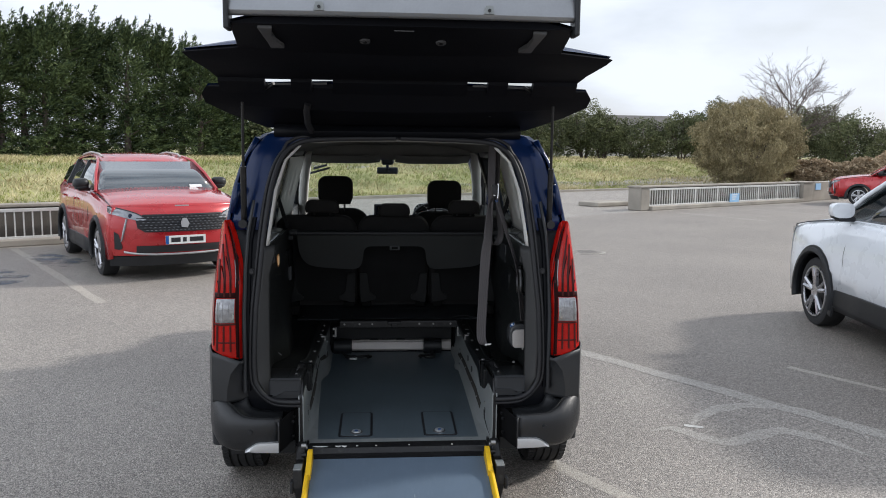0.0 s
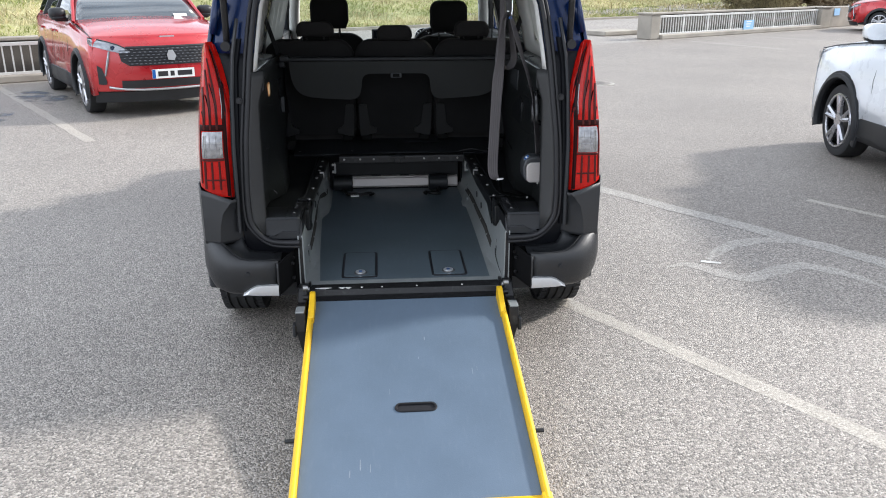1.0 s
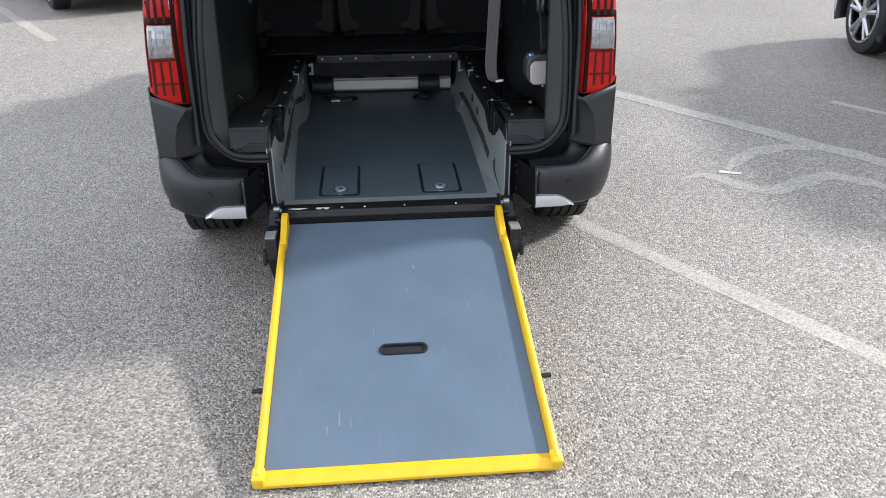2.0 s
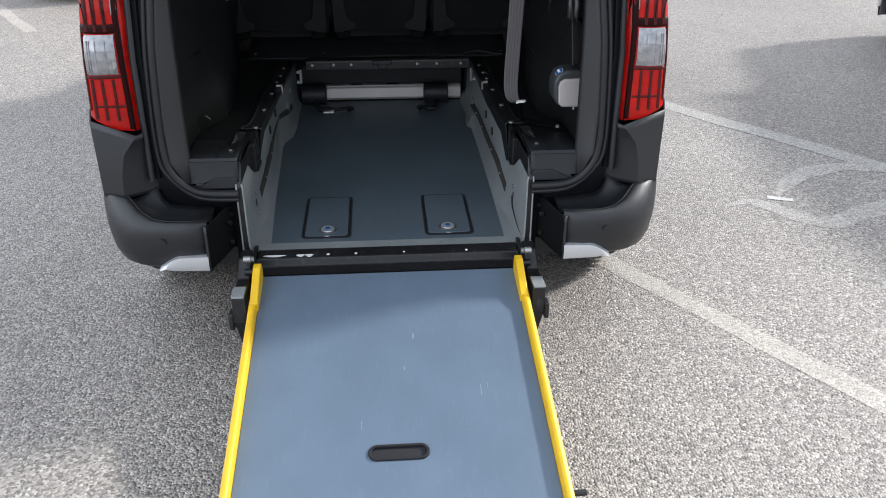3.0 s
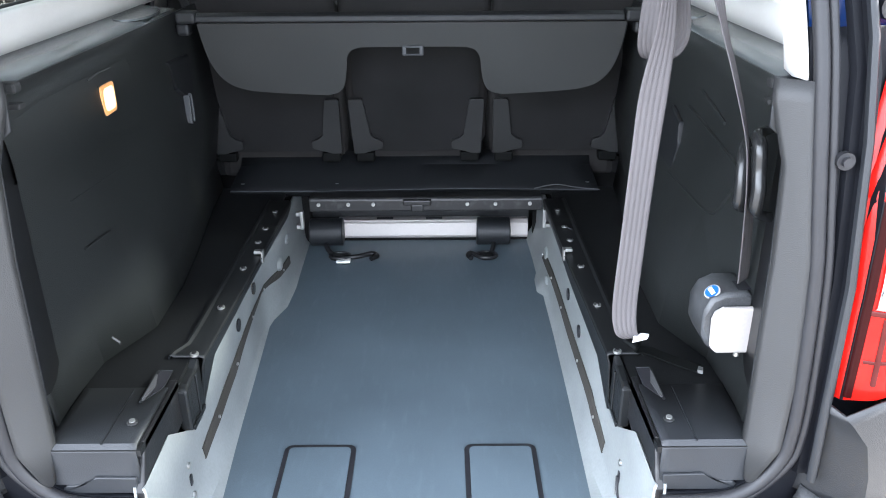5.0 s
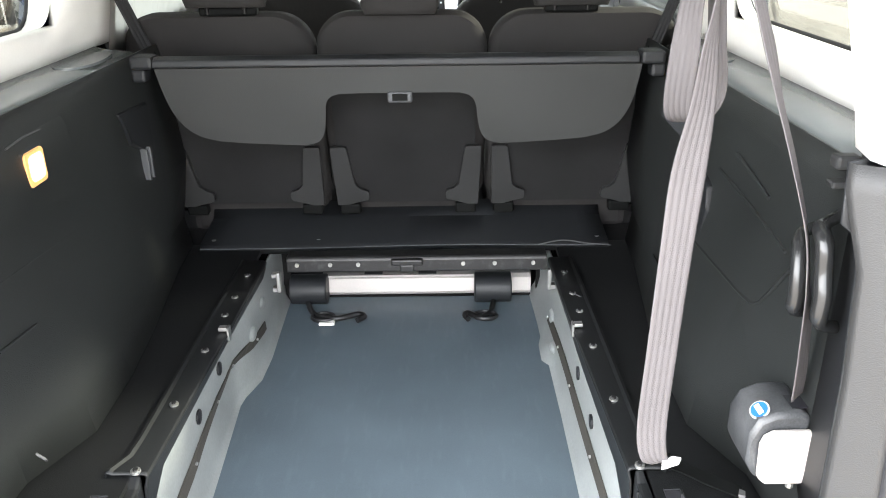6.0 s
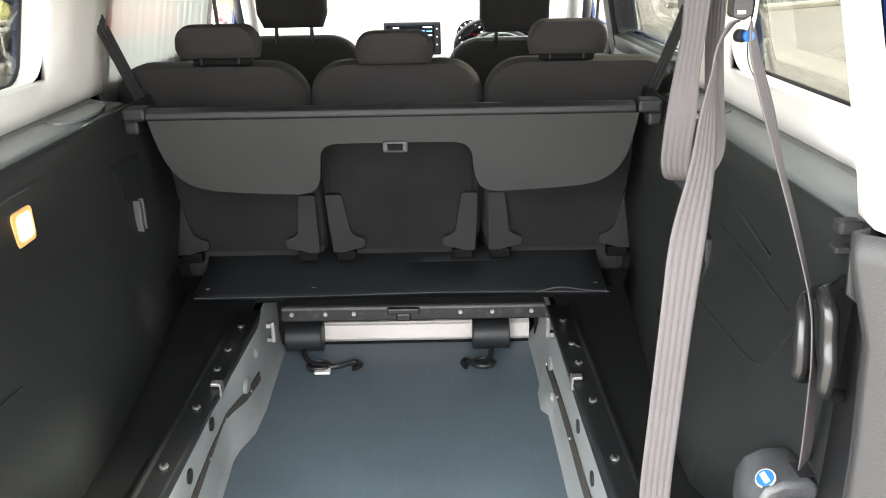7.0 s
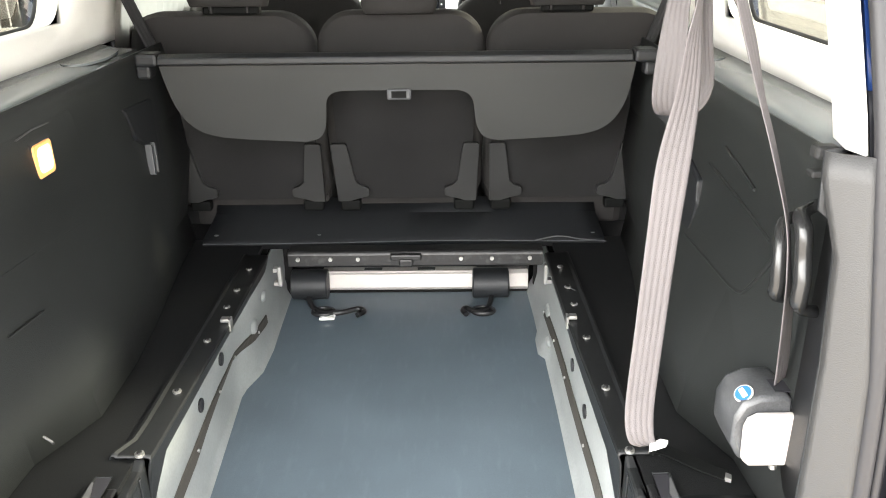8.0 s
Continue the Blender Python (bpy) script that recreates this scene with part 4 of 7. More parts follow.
    part("nose_badge", prism([(-0.045, 0.705), (0.03, 0.695), (0.055, 0.75), (0.02, 0.82), (-0.03, 0.82), (-0.055, 0.765)], -fo - 0.028, -fo - 0.014, "y"), "silver", grille)
    part("lower_grille", loft([[nose(a * 0.68, z, 0.006) for a in al] for z in (0.375, 0.41, 0.44, 0.47)]), "ink", car, smooth=50)
    part("skid_trim", loft([[nose(a * 0.84, z + 0.045 * abs(a) ** 4, 0.016) for a in al] for z in (0.335, 0.358)]), "silver", car, smooth=50, solid=0.012)
    part("chin", loft([[nose(a, z, 0.004) for a in al] for z in (0.20, 0.26, 0.33)]), "plastic", car, smooth=50)
    plate = part("number_plate", box(-0.26, 0.26, -fo - 0.035, -fo - 0.025, 0.485 * k, 0.595 * k), "plate_white", car, "white number plate with plain bars")
    part("plate_band", box(-0.26, -0.22, -fo - 0.0365, -fo - 0.035, 0.487 * k, 0.593 * k), "blue_badge", plate)
    for x, ww in ((-0.19, 0.12), (-0.04, 0.05), (0.05, 0.18)):
        part("plate_bar", box(x, x + ww, -fo - 0.037, -fo - 0.0355, 0.51 * k, 0.57 * k), "ink", plate)
    for s in (-1, 1):
        hl = part("headlamp", loft([[nose(s * a, z0 + (z1 - z0) * q / 3, 0.010) for q in range(4)] for a, z0, z1 in ((0.54, 0.80, 0.825), (0.66, 0.80, 0.885), (0.78, 0.825, 0.925), (0.9, 0.86, 0.955), (1.0, 0.885, 0.972))]), "headlamp", car, "clear slanted headlamp", smooth=50)
        part("lamp_side", loft([[(s * (0.872 + 0.02 * q), -fo + 0.255 + 0.1 * q, z * k) for z in (0.89 + 0.02 * q, 0.955 + 0.008 * q)] for q in (0, 0.4, 0.8)]), "headlamp", hl)
        part("lamp_brow", tube([nose(s * a, z, 0.013) for a, z in ((0.54, 0.828), (0.66, 0.889), (0.78, 0.929), (0.9, 0.958), (1.0, 0.975))], 0.007, seg=5), "plastic", hl)
        part("lamp_pod", disc(nose(s * 0.74, 0.86, 0.012), (0, -1, 0), 0.028, 0.006, seg=14), "chrome", hl)
        part("day_lamp", tube([nose(s * 0.79, 0.82, 0.012), nose(s * 0.83, 0.68, 0.012), nose(s * 0.87, 0.53, 0.012)], [0.012, 0.016, 0.01], seg=6), "headlamp", hl, smooth=60)
        part("fog_recess", loft([[nose(s * a, z0 + (z1 - z0) * q / 3, 0.008) for q in range(4)] for a, z0, z1 in ((0.86, 0.43, 0.47), (0.9, 0.42, 0.62), (0.955, 0.43, 0.66))]), "plastic", car, smooth=50)
    part("screen_sticker", loft([[(x, lerp([(1.16, 0.32), (1.20, 0.37)], z) - 0.03, z * k + 0.005) for x in (0.44, 0.62)] for z in (1.16, 1.195)]), "plate_white", car, "white paper behind the windscreen")
    part("bonnet_lettering", box(-0.09, 0.09, -fo + 0.105, -fo + 0.115, 0.965 * k, 0.985 * k), "silver", car)
    part("tailgate", loft([[(a * ww, ln - fo - yy + 0.0 - 0.05 * a * a, z * k) for a in (-1, -0.8, -0.4, 0, 0.4, 0.8, 1)] for ww, yy, z in ((w - 0.1, 0.16, 0.30), (w - 0.05, 0.09, 0.45), (w - 0.04, 0.07, 0.62), (w - 0.06, 0.09, 0.85), (w - 0.11, 0.11, 1.02), (w - 0.17, 0.12, 1.10))]), paint, car, smooth=50, solid=0.02)
    part("wiper", tube([(-0.5, 0.29, 1.135 * k), (0.0, 0.22, 1.145 * k), (0.1, 0.23, 1.145 * k)], 0.01, seg=5), "ink", car)
    part("underbody", box(-0.78, 0.78, -0.6, ln - fo - 0.3, 0.22, 0.32), "plastic_rough", car)
    part("cabin_floor", box(-0.7, 0.7, 0.3, ln - fo - 0.4, 0.95 * k, 0.97 * k), "carpet", car)
    return car


def facing(front, heading):
    """Pose of a car whose front-axle middle is at front; heading: compass of its nose, degrees from +x."""
    return Matrix.Translation((*front, 0)) @ Matrix.Rotation(radians(heading + 90), 4, "Z")


rw = Vector((-3.825, 7.03, 0))
rr = Vector((-5.14, 9.36, 0))
d = (rw - rr).normalized()
side_v = Vector((-d.y, d.x, 0))
front_mid = rw + side_v * 0.82
suv("red_suv", facing(front_mid.xy, math.degrees(math.atan2(d.y, d.x))), "red_paint", "glossy red compact SUV parked facing the van")
suv("white_suv", facing((5.235, 3.56), 84), "car_white", "white compact SUV parked beside the van", white=True)
suv("red_hatchback", facing((16.55, 22.45), 149), "red_paint", "small red hatchback parked at the boundary wall", ln=4.0, w=0.86, h=1.46, hatch=True)
# ---- the van ----
W = [(0.2, 0.84), (0.35, 0.885), (0.8, 0.905), (1.03, 0.89), (1.2, 0.865), (1.42, 0.82), (1.6, 0.775), (1.72, 0.74), (1.8, 0.70)]
REAR = [(0.5, -0.30), (1.0, -0.28), (1.3, -0.24), (1.6, -0.16), (1.8, -0.08)]


def wide(z, y):
    """Half the van's width at a height and a place along it."""
    taper = lerp([(-0.35, 0.955), (-0.2, 0.985), (0.1, 1.0), (2.6, 1.0), (3.3, 0.97), (3.8, 0.86), (3.95, 0.7)], y)
    return lerp(W, z) * taper


def shell(ys, zs, xfun, holes, side, bm=None):
    """A skin over a grid of places along and heights, open where a hole says so."""
    bm = bm or bmesh.new()
    v = {}
    for i, y in enumerate(ys):
        for j, z in enumerate(zs):
            v[i, j] = bm.verts.new((side * xfun(z, y), y, z))
    for i in range(len(ys) - 1):
        for j in range(len(zs) - 1):
            y, z = (ys[i] + ys[i + 1]) / 2, (zs[j] + zs[j + 1]) / 2
            if not any(a < y < b and c < z < d for a, b, c, d in holes):
                bm.faces.new((v[i, j], v[i + 1, j], v[i + 1, j + 1], v[i, j + 1]))
    bmesh.ops.delete(bm, geom=[q for q in bm.verts if not q.link_faces], context="VERTS")
    return bm


van = thing("wheelchair_van", Matrix.Identity(4), "dark blue wheelchair-accessible van with its tailgate raised and ramp down", "van")
WINDOWS = [(0.02, 0.70, 1.33, 1.68), (0.98, 1.90, 1.31, 1.70), (2.04, 2.72, 1.29, 1.68)]
YS = [-0.32, -0.26, -0.2, -0.1, -0.05, 0.02, 0.08, 0.14, 0.22, 0.36, 0.5, 0.58, 0.64, 0.70, 0.84, 0.98, 1.2, 1.44, 1.66, 1.9, 2.04, 2.2, 2.46, 2.72, 2.84, 2.95, 3.1, 3.25]
ZS = [0.24, 0.38, 0.46, 0.56, 0.66, 0.8, 0.92, 1.03, 1.2, 1.29, 1.31, 1.33, 1.44, 1.58, 1.68, 1.70, 1.74, 1.8]
for side in (-1, 1):
    holes = WINDOWS + [(0.02, 0.70, 0.2, 0.66), (2.84, 3.3, 0.2, 0.66), (2.72, 2.84, 0.2, 0.46), (2.9, 3.3, 1.2, 2), (-0.34, 0.02, 0.2, 0.8), (-0.34, -0.05, 0.7, 1.44), (-0.34, -0.2, 1.43, 1.6), (-0.34, -0.1, 1.57, 1.9), (2.6, 3.3, 1.69, 2)]
    part("side_panel", shell(YS, ZS, wide, holes, side), "blue", van, smooth=40, solid=0.025)
    for y0, y1, z0, z1 in WINDOWS:
        rows = [[(side * (wide(z, y) - 0.012), y, z) for y in [y0 - 0.01 + (y1 - y0 + 0.02) * k / 6 for k in range(7)]] for z in [z0 - 0.01 + (z1 - z0 + 0.02) * k / 4 for k in range(5)]]
        pane = part("side_window", loft(rows), "privacy_glass" if y0 < 1.5 else "glass", van, "clear side window glass", smooth=60, solid=0.004)
        pane.visible_shadow = y0 < 1.5
    # wheel with arch
    for wy in (0.31, 3.07):
        ring = [(side * 0.9, wy + 0.39 * math.cos(radians(a)), 0.33 + 0.39 * math.sin(radians(a))) for a in range(-10, 191, 10)]
        part("wheel_arch", tube(ring, 0.035, seg=8), "plastic", van, smooth=60)
        wheel = part("wheel", disc((side * 0.74, wy, 0.325), (side, 0, 0), 0.215, 0.16, seg=32), "alloy", van)
        section = [(0.705, 0.22), (0.708, 0.285), (0.726, 0.316)]
        for gx in (0.752, 0.792, 0.832, 0.872):
            section += [(gx - 0.006, 0.3245), (gx - 0.004, 0.315), (gx + 0.004, 0.315), (gx + 0.006, 0.3245)]
        section += [(0.897, 0.316), (0.914, 0.285), (0.918, 0.22)]
        rows = []
        for a in range(0, 361, 8):
            ca, sa = math.cos(radians(a)), math.sin(radians(a))
            rows.append([(side * x, wy + r * ca, 0.325 + r * sa) for x, r in section])
        tb = loft(rows)
        for a in range(0, 360, 6):
            m = Matrix.Translation((side * 0.812, wy, 0.325)) @ Matrix.Rotation(radians(a), 4, "X")
            for b0, b1 in ((-0.098, -0.07), (0.07, 0.098)):
                box(b0, b1, -0.011, 0.011, 0.308, 0.324, tb, m)
        part("tyre", tb, "tyre", wheel, smooth=40)
        part("wheel_housing", loft([[(side * x, wy + 0.37 * math.cos(radians(a)), 0.33 + 0.37 * math.sin(radians(a))) for a in range(0, 181, 15)] for x in (0.64, 0.905)]), "plastic_rough", van, solid=0.01)

# roof and headliner
RY = [-0.06, 0.0, 0.1, 0.5, 1.0, 1.5, 2.0, 2.2]
RZ = [(-0.06, 1.83), (0.0, 1.85), (0.1, 1.87), (1.0, 1.89), (2.0, 1.85), (2.2, 1.80)]
AC = [(-1.0, 0), (-0.96, 0.35), (-0.88, 0.62), (-0.7, 0.85), (-0.4, 0.96), (0, 1.0), (0.4, 0.96), (0.7, 0.85), (0.88, 0.62), (0.96, 0.35), (1.0, 0)]
part("roof", loft([[(wide(1.79, y) * a, y, 1.78 + (lerp(RZ, y) - 1.78) * h) for a, h in AC] for y in RY]), "blue", van, smooth=50, solid=0.02)
part("headliner", loft([[(0.67 * a, y, 1.70 + (lerp(RZ, y) - 0.05 - 1.70) * h) for a, h in AC] for y in [-0.02, 0.1, 0.5, 1.0, 1.5, 2.0, 2.15]]), "headliner", van, "grey fabric headliner", smooth=60, solid=0.01)

# bonnet, front, windscreen
fz = [(2.75, 1.10), (3.0, 1.07), (3.4, 1.01), (3.75, 0.93), (3.92, 0.80)]
part("bonnet", loft([[(a * wide(1.1, y) * 0.97, y, lerp(fz, y) - 0.06 * a * a) for a in (-1, -0.8, -0.4, 0, 0.4, 0.8, 1)] for y in (2.8, 3.0, 3.2, 3.4, 3.6, 3.8, 3.92)]), "blue", van, smooth=50, solid=0.02)
part("front_end", loft([[(a * wide(0.8, y), y, z) for a in (-1, -0.8, 0, 0.8, 1)] for y, z in ((3.9, 0.86), (3.96, 0.7), (3.96, 0.45), (3.9, 0.25))]), "blue", van, smooth=50, solid=0.03)
for side in (-1, 1):
    part("front_wing", loft([[(side * wide(z, y), y, z) for z in (0.68, 0.8, 0.95, lerp(fz, y) - 0.06)] for y in (2.9, 3.1, 3.25, 3.4, 3.6, 3.8, 3.92)]), "blue", van, smooth=50, solid=0.02)
    part("front_wing", loft([[(side * wide(z, y), y, z) for z in (0.3, 0.5, 0.68)] for y in (3.46, 3.6, 3.8, 3.92)]), "blue", van, smooth=50, solid=0.02)
ws = loft([[(a * w, y - 0.1 * a * a, z) for a in (-1, -0.7, -0.35, 0, 0.35, 0.7, 1)] for w, y, z in ((0.785, 3.03, 1.075), (0.75, 2.8, 1.28), (0.71, 2.5, 1.52), (0.66, 2.2, 1.74))])
for k in range(2):
    part("screen_lettering", loft([[(x, 2.545 - 0.45 * (z - 1.55) - 0.02, z + 0.28 * (x + 0.66)) for x in (-0.66 + 0.03 * k, -0.58, -0.5 - 0.02 * k)] for z in (1.535 + 0.03 * k, 1.553 + 0.03 * k)]), "grey_trim", van)
pane = part("windscreen", ws, "glass", van, "wide clear windscreen", smooth=60, solid=0.005)
pane.visible_shadow = False
for side in (-1, 1):
    part("a_pillar", tube([(side * 0.80, 2.88, 1.15), (side * 0.75, 2.55, 1.47), (side * 0.69, 2.15, 1.75)], [0.045, 0.042, 0.05], seg=8), "plastic", van, smooth=60)
    part("a_pillar_trim", tube([(side * 0.755, 2.83, 1.15), (side * 0.705, 2.5, 1.47), (side * 0.645, 2.1, 1.74)], [0.04, 0.04, 0.05], seg=8), "white_trim", van, "pale grey pillar trim", smooth=60)

# rear frame round the opening
OPEN = [(0.47, 0.552), (0.555, 0.554), (0.602, 0.564), (0.636, 0.588), (0.659, 0.626), (0.669, 0.67), (0.672, 0.76), (0.663, 0.97), (0.651, 1.1), (0.636, 1.25), (0.625, 1.36), (0.598, 1.55), (0.555, 1.69), (0.485, 1.765), (0.36, 1.79), (0.0, 1.80)]
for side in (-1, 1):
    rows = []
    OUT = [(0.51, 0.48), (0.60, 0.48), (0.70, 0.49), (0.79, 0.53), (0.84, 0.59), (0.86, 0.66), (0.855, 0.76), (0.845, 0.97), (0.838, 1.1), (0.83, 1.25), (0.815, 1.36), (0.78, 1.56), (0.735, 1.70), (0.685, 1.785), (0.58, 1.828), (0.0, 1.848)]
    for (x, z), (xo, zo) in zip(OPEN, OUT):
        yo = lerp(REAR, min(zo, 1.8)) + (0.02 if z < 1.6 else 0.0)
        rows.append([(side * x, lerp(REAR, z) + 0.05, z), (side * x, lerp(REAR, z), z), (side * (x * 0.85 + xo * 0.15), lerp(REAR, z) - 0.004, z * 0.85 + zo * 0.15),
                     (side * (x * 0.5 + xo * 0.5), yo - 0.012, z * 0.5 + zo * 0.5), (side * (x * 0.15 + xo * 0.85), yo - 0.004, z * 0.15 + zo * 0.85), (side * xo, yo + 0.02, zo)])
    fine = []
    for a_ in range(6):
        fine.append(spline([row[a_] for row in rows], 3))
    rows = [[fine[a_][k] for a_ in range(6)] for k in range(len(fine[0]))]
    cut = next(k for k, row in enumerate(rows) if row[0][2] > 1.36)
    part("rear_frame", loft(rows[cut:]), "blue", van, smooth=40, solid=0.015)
    # same painted frame below, coloured near-black for the shade on it
    part("rear_frame_shaded", loft(rows[:cut + 1]), "shut_black", van, smooth=40, solid=0.015)
    # smooth outer corner between the rear frame and the side
    rows = []
    for z in (1.26, 1.32, 1.4, 1.48, 1.56, 1.64, 1.69, 1.73, 1.77, 1.8):
        xo = lerp([(zz, xx) for xx, zz in OUT], z)
        yo = lerp(REAR, z) + (0.02 if z < 1.6 else 0.0)
        rows.append([(side * (xo - 0.01), yo + 0.004, z), (side * (xo + 0.006), yo + 0.012, z), (side * (max(xo + 0.012, wide(z, -0.05) + 0.004)), yo + 0.06, z), (side * (wide(z, 0.0) + 0.006), yo + 0.15, z), (side * (wide(z, 0.01) + 0.003), max(yo + 0.2, 0.018), z)])
    cols = [spline([row[k] for row in rows], 3) for k in range(5)]
    rows = [spline([(p.x + side * 0.006, p.y - 0.004, p.z) for p in row], 3) for row in zip(*cols)]
    part("rear_corner", loft(rows), "blue", van, smooth=60, solid=0.008)
    line = spline([(side * (x + 0.012 * min(1.0, max(0.0, (z - 0.55) / 0.07))), lerp(REAR, z) - 0.012, z - 0.010 * (1 - min(1.0, max(0.0, (z - 0.55) / 0.07)))) for x, z in OPEN], 4)
    part("door_seal", tube(line, 0.012, seg=10), "rubber", van, "black rubber door seal", smooth=60)
    part("door_seal", tube([p + Vector((side * 0.020 * min(1.0, max(0.0, (p.z - 0.55) / 0.07)), 0.002, -0.019 * (1 - min(1.0, max(0.0, (p.z - 0.55) / 0.07))) + (0.02 if p.z > 1.75 else 0))) for p in line], 0.008, seg=8), "rubber", van, smooth=60)
    # gutter between the seal and the lamp, near-black for the shade on its blue paint
    gut = [[(side * (lerp([(0.6, 0.70), (0.97, 0.70), (1.3, 0.69), (1.55, 0.65)], z) + dx), lerp(REAR, z) - dy, z) for dx, dy in ((0, 0.0), (0.006, 0.010), (0.02, 0.010), (0.026, 0.026), (0.036, 0.024))] for z in (0.6, 0.75, 0.97, 1.15, 1.3, 1.42)]
    part("gutter", loft(gut), "shut_black", van, smooth=40)
    part("gutter_edge", tube([(side * (lerp([(0.6, 0.722), (0.97, 0.724), (1.3, 0.715), (1.5, 0.685)], z)), lerp(REAR, z) - 0.03, z) for z in (0.6, 0.75, 0.97, 1.2, 1.35, 1.5)], 0.008, seg=6), "plastic", van, smooth=60)
    bm = disc((side * 0.690, -0.272, 1.17), (0, -1, 0), 0.014, 0.012)
    part("rubber_buffer", disc((side * 0.690, -0.284, 1.17), (0, -1, 0), 0.008, 0.008, bm), "rubber", van, smooth=40)
    # gas strut of the tailgate
    strut = part("gas_strut", tube([(side * 0.735, -0.20, 1.40), (side * 0.722, -0.27, 1.66)], 0.014, seg=10), "steel_black", van, "black tailgate gas strut", smooth=60)
    part("strut_rod", tube([(side * 0.722, -0.27, 1.66), (side * 0.71, -0.33, 1.95)], 0.007, seg=8), "steel_black", strut, smooth=60)
    part("strut_mount", disc((side * 0.735, -0.215, 1.39), (0, -1, 0), 0.02, 0.03), "steel_black", strut, smooth=40)


# tail lamps: red claws, clear reversing lamp
def tail_lamp(side):
    def p(u, z, out=0.0):
        """Lens surface: u from the inner edge round the corner to the side."""
        xi = lerp([(0.75, 0.752), (0.95, 0.752), (1.15, 0.748), (1.22, 0.756), (1.30, 0.774), (1.36, 0.792), (1.41, 0.812)], z)
        yi = lerp([(0.75, -0.308), (1.12, -0.305), (1.25, -0.268), (1.41, -0.225)], z)
        xc = lerp([(0.76, 0.873), (0.96, 0.867), (1.08, 0.857), (1.20, 0.842), (1.28, 0.833), (1.41, 0.824)], z)
        yc = lerp([(0.76, -0.322), (1.08, -0.302), (1.20, -0.292), (1.28, -0.272), (1.41, -0.222)], z)
        plan = [(0, xi, yi), (0.22, xi + (xc - xi) * 0.30, yi * 0.7 + yc * 0.3 - 0.012), (0.45, xi + (xc - xi) * 0.64, yi * 0.36 + yc * 0.64 - 0.014), (0.60, xi + (xc - xi) * 0.87, yc - 0.006), (0.70, xc + 0.003, yc + 0.012), (0.78, xc + 0.014, yc + 0.045), (0.88, xc + 0.029, yc + 0.11), (1, xc + 0.048, -0.04)]
        x, y = lerp([(a, b) for a, b, c in plan], u), lerp([(a, c) for a, b, c in plan], u)
        n = Vector((0.1 + 0.9 * u ** 2, -1 + 0.85 * u ** 2, 0)).normalized() * out
        return (side * (x + n.x), y + n.y, z)

    def bottom(u):
        return lerp([(0, 0.757), (0.3, 0.768), (0.7, 0.806), (1, 0.815)], u)

    def top(u):
        return lerp([(0, 1.395), (0.3, 1.408), (0.7, 1.40), (1, 1.33)], u)

    us = [k / 40 for k in range(41)]
    rows = [[p(u, bottom(u) + (top(u) - bottom(u)) * k / 30, 0) for k in range(31)] for u in us]
    back = [[(x - side * 0.02, y + 0.025, z) for x, y, z in row] for row in rows]
    lamp = part("tail_lamp", loft([a + b[::-1] for a, b in zip(rows, back)], closed=True, caps=True), "red_lens", van, "red tail lamp with dark claw lines and a clear centre", smooth=60)

    def strip(pts, wu, material, name, out=0.0042, wz=0.0):
        """A thin band over the lens along (u, z) points, wu wide across or wz high."""
        rows = []
        fine = [(a[0] + (b[0] - a[0]) * k / 4, a[1] + (b[1] - a[1]) * k / 4) for a, b in zip(pts, pts[1:]) for k in range(4)] + [pts[-1]]
        for u, z in fine:
            rows.append([p(min(0.995, max(0.0, u + wu * (j / 6 - 0.5))), z + wz * (j / 6 - 0.5), out if 0 < j < 6 else 0.0012) for j in range(7)])
        part(name, loft(rows), material, lamp, smooth=60)

    zs = [bottom(0) + (top(0) - bottom(0)) * k / 20 for k in range(21)]
    part("inner_side", loft([[(p(0, z)[0] + side * dx, p(0, z)[1] + dy, z) for dx, dy in ((0.004, -0.0012), (-0.0012, -0.0012), (-0.003, 0.012), (-0.018, 0.034))] for z in zs]), "shut_black", lamp, smooth=50)
    # smoked bands between the lit claws, sweeping outwards at the top
    for u0, lean, zt in ((0.235, 0.19, 1.345), (0.405, 0.16, 1.30), (0.565, 0.09, 1.23)):
        strip([(u0 + lean * (k / 10) ** 1.8, 1.055 + (zt - 1.055) * k / 10) for k in range(11)], 0.072, "smoked_lens", "claw_line", 0.005)
        strip([(u0 - 0.014 + lean * (k / 6) ** 1.8, 1.075 + (zt - 0.10 - 1.075) * k / 6) for k in range(7)], 0.018, "dark_lens", "claw_shadow", 0.0062)
    for u0 in (0.225, 0.40, 0.565):
        strip([(u0, 0.79 + 0.02 * u0), (u0, 0.83), (u0, 0.87), (u0, 0.918)], 0.05, "smoked_lens", "claw_line")
    strip([(0.66, 0.825), (0.665, 0.90), (0.67, 1.0), (0.675, 1.06)], 0.03, "smoked_lens", "claw_line")
    strip([(0.6, 0.84), (0.3, 0.838), (0.1, 0.836)], 0.0, "smoked_lens", "claw_line", 0.0025, 0.007)
    # dark inner bezel; the lit stretch of its edge is painted as a pale tube
    strip([(0.035, 0.765), (0.04, 0.85), (0.045, 0.95), (0.05, 1.05), (0.05, 1.15), (0.06, 1.25), (0.07, 1.33), (0.07, 1.38)], 0.085, "dark_lens", "inner_bezel")
    part("bezel_glint", tube([p(0.092, 1.10 + 0.025 * k, 0.003) for k in range(6)], 0.0018, seg=5), "clear_lens", lamp, smooth=60)
    strip([(0.62 * k / 8 + 0.06, 1.062) for k in range(9)], 0.0, "dark_lens", "claw_line", 0.004, 0.026)
    strip([(0.64 * k / 8 + 0.02, 0.925) for k in range(9)], 0.0, "smoked_lens", "claw_line", 0.003, 0.010)
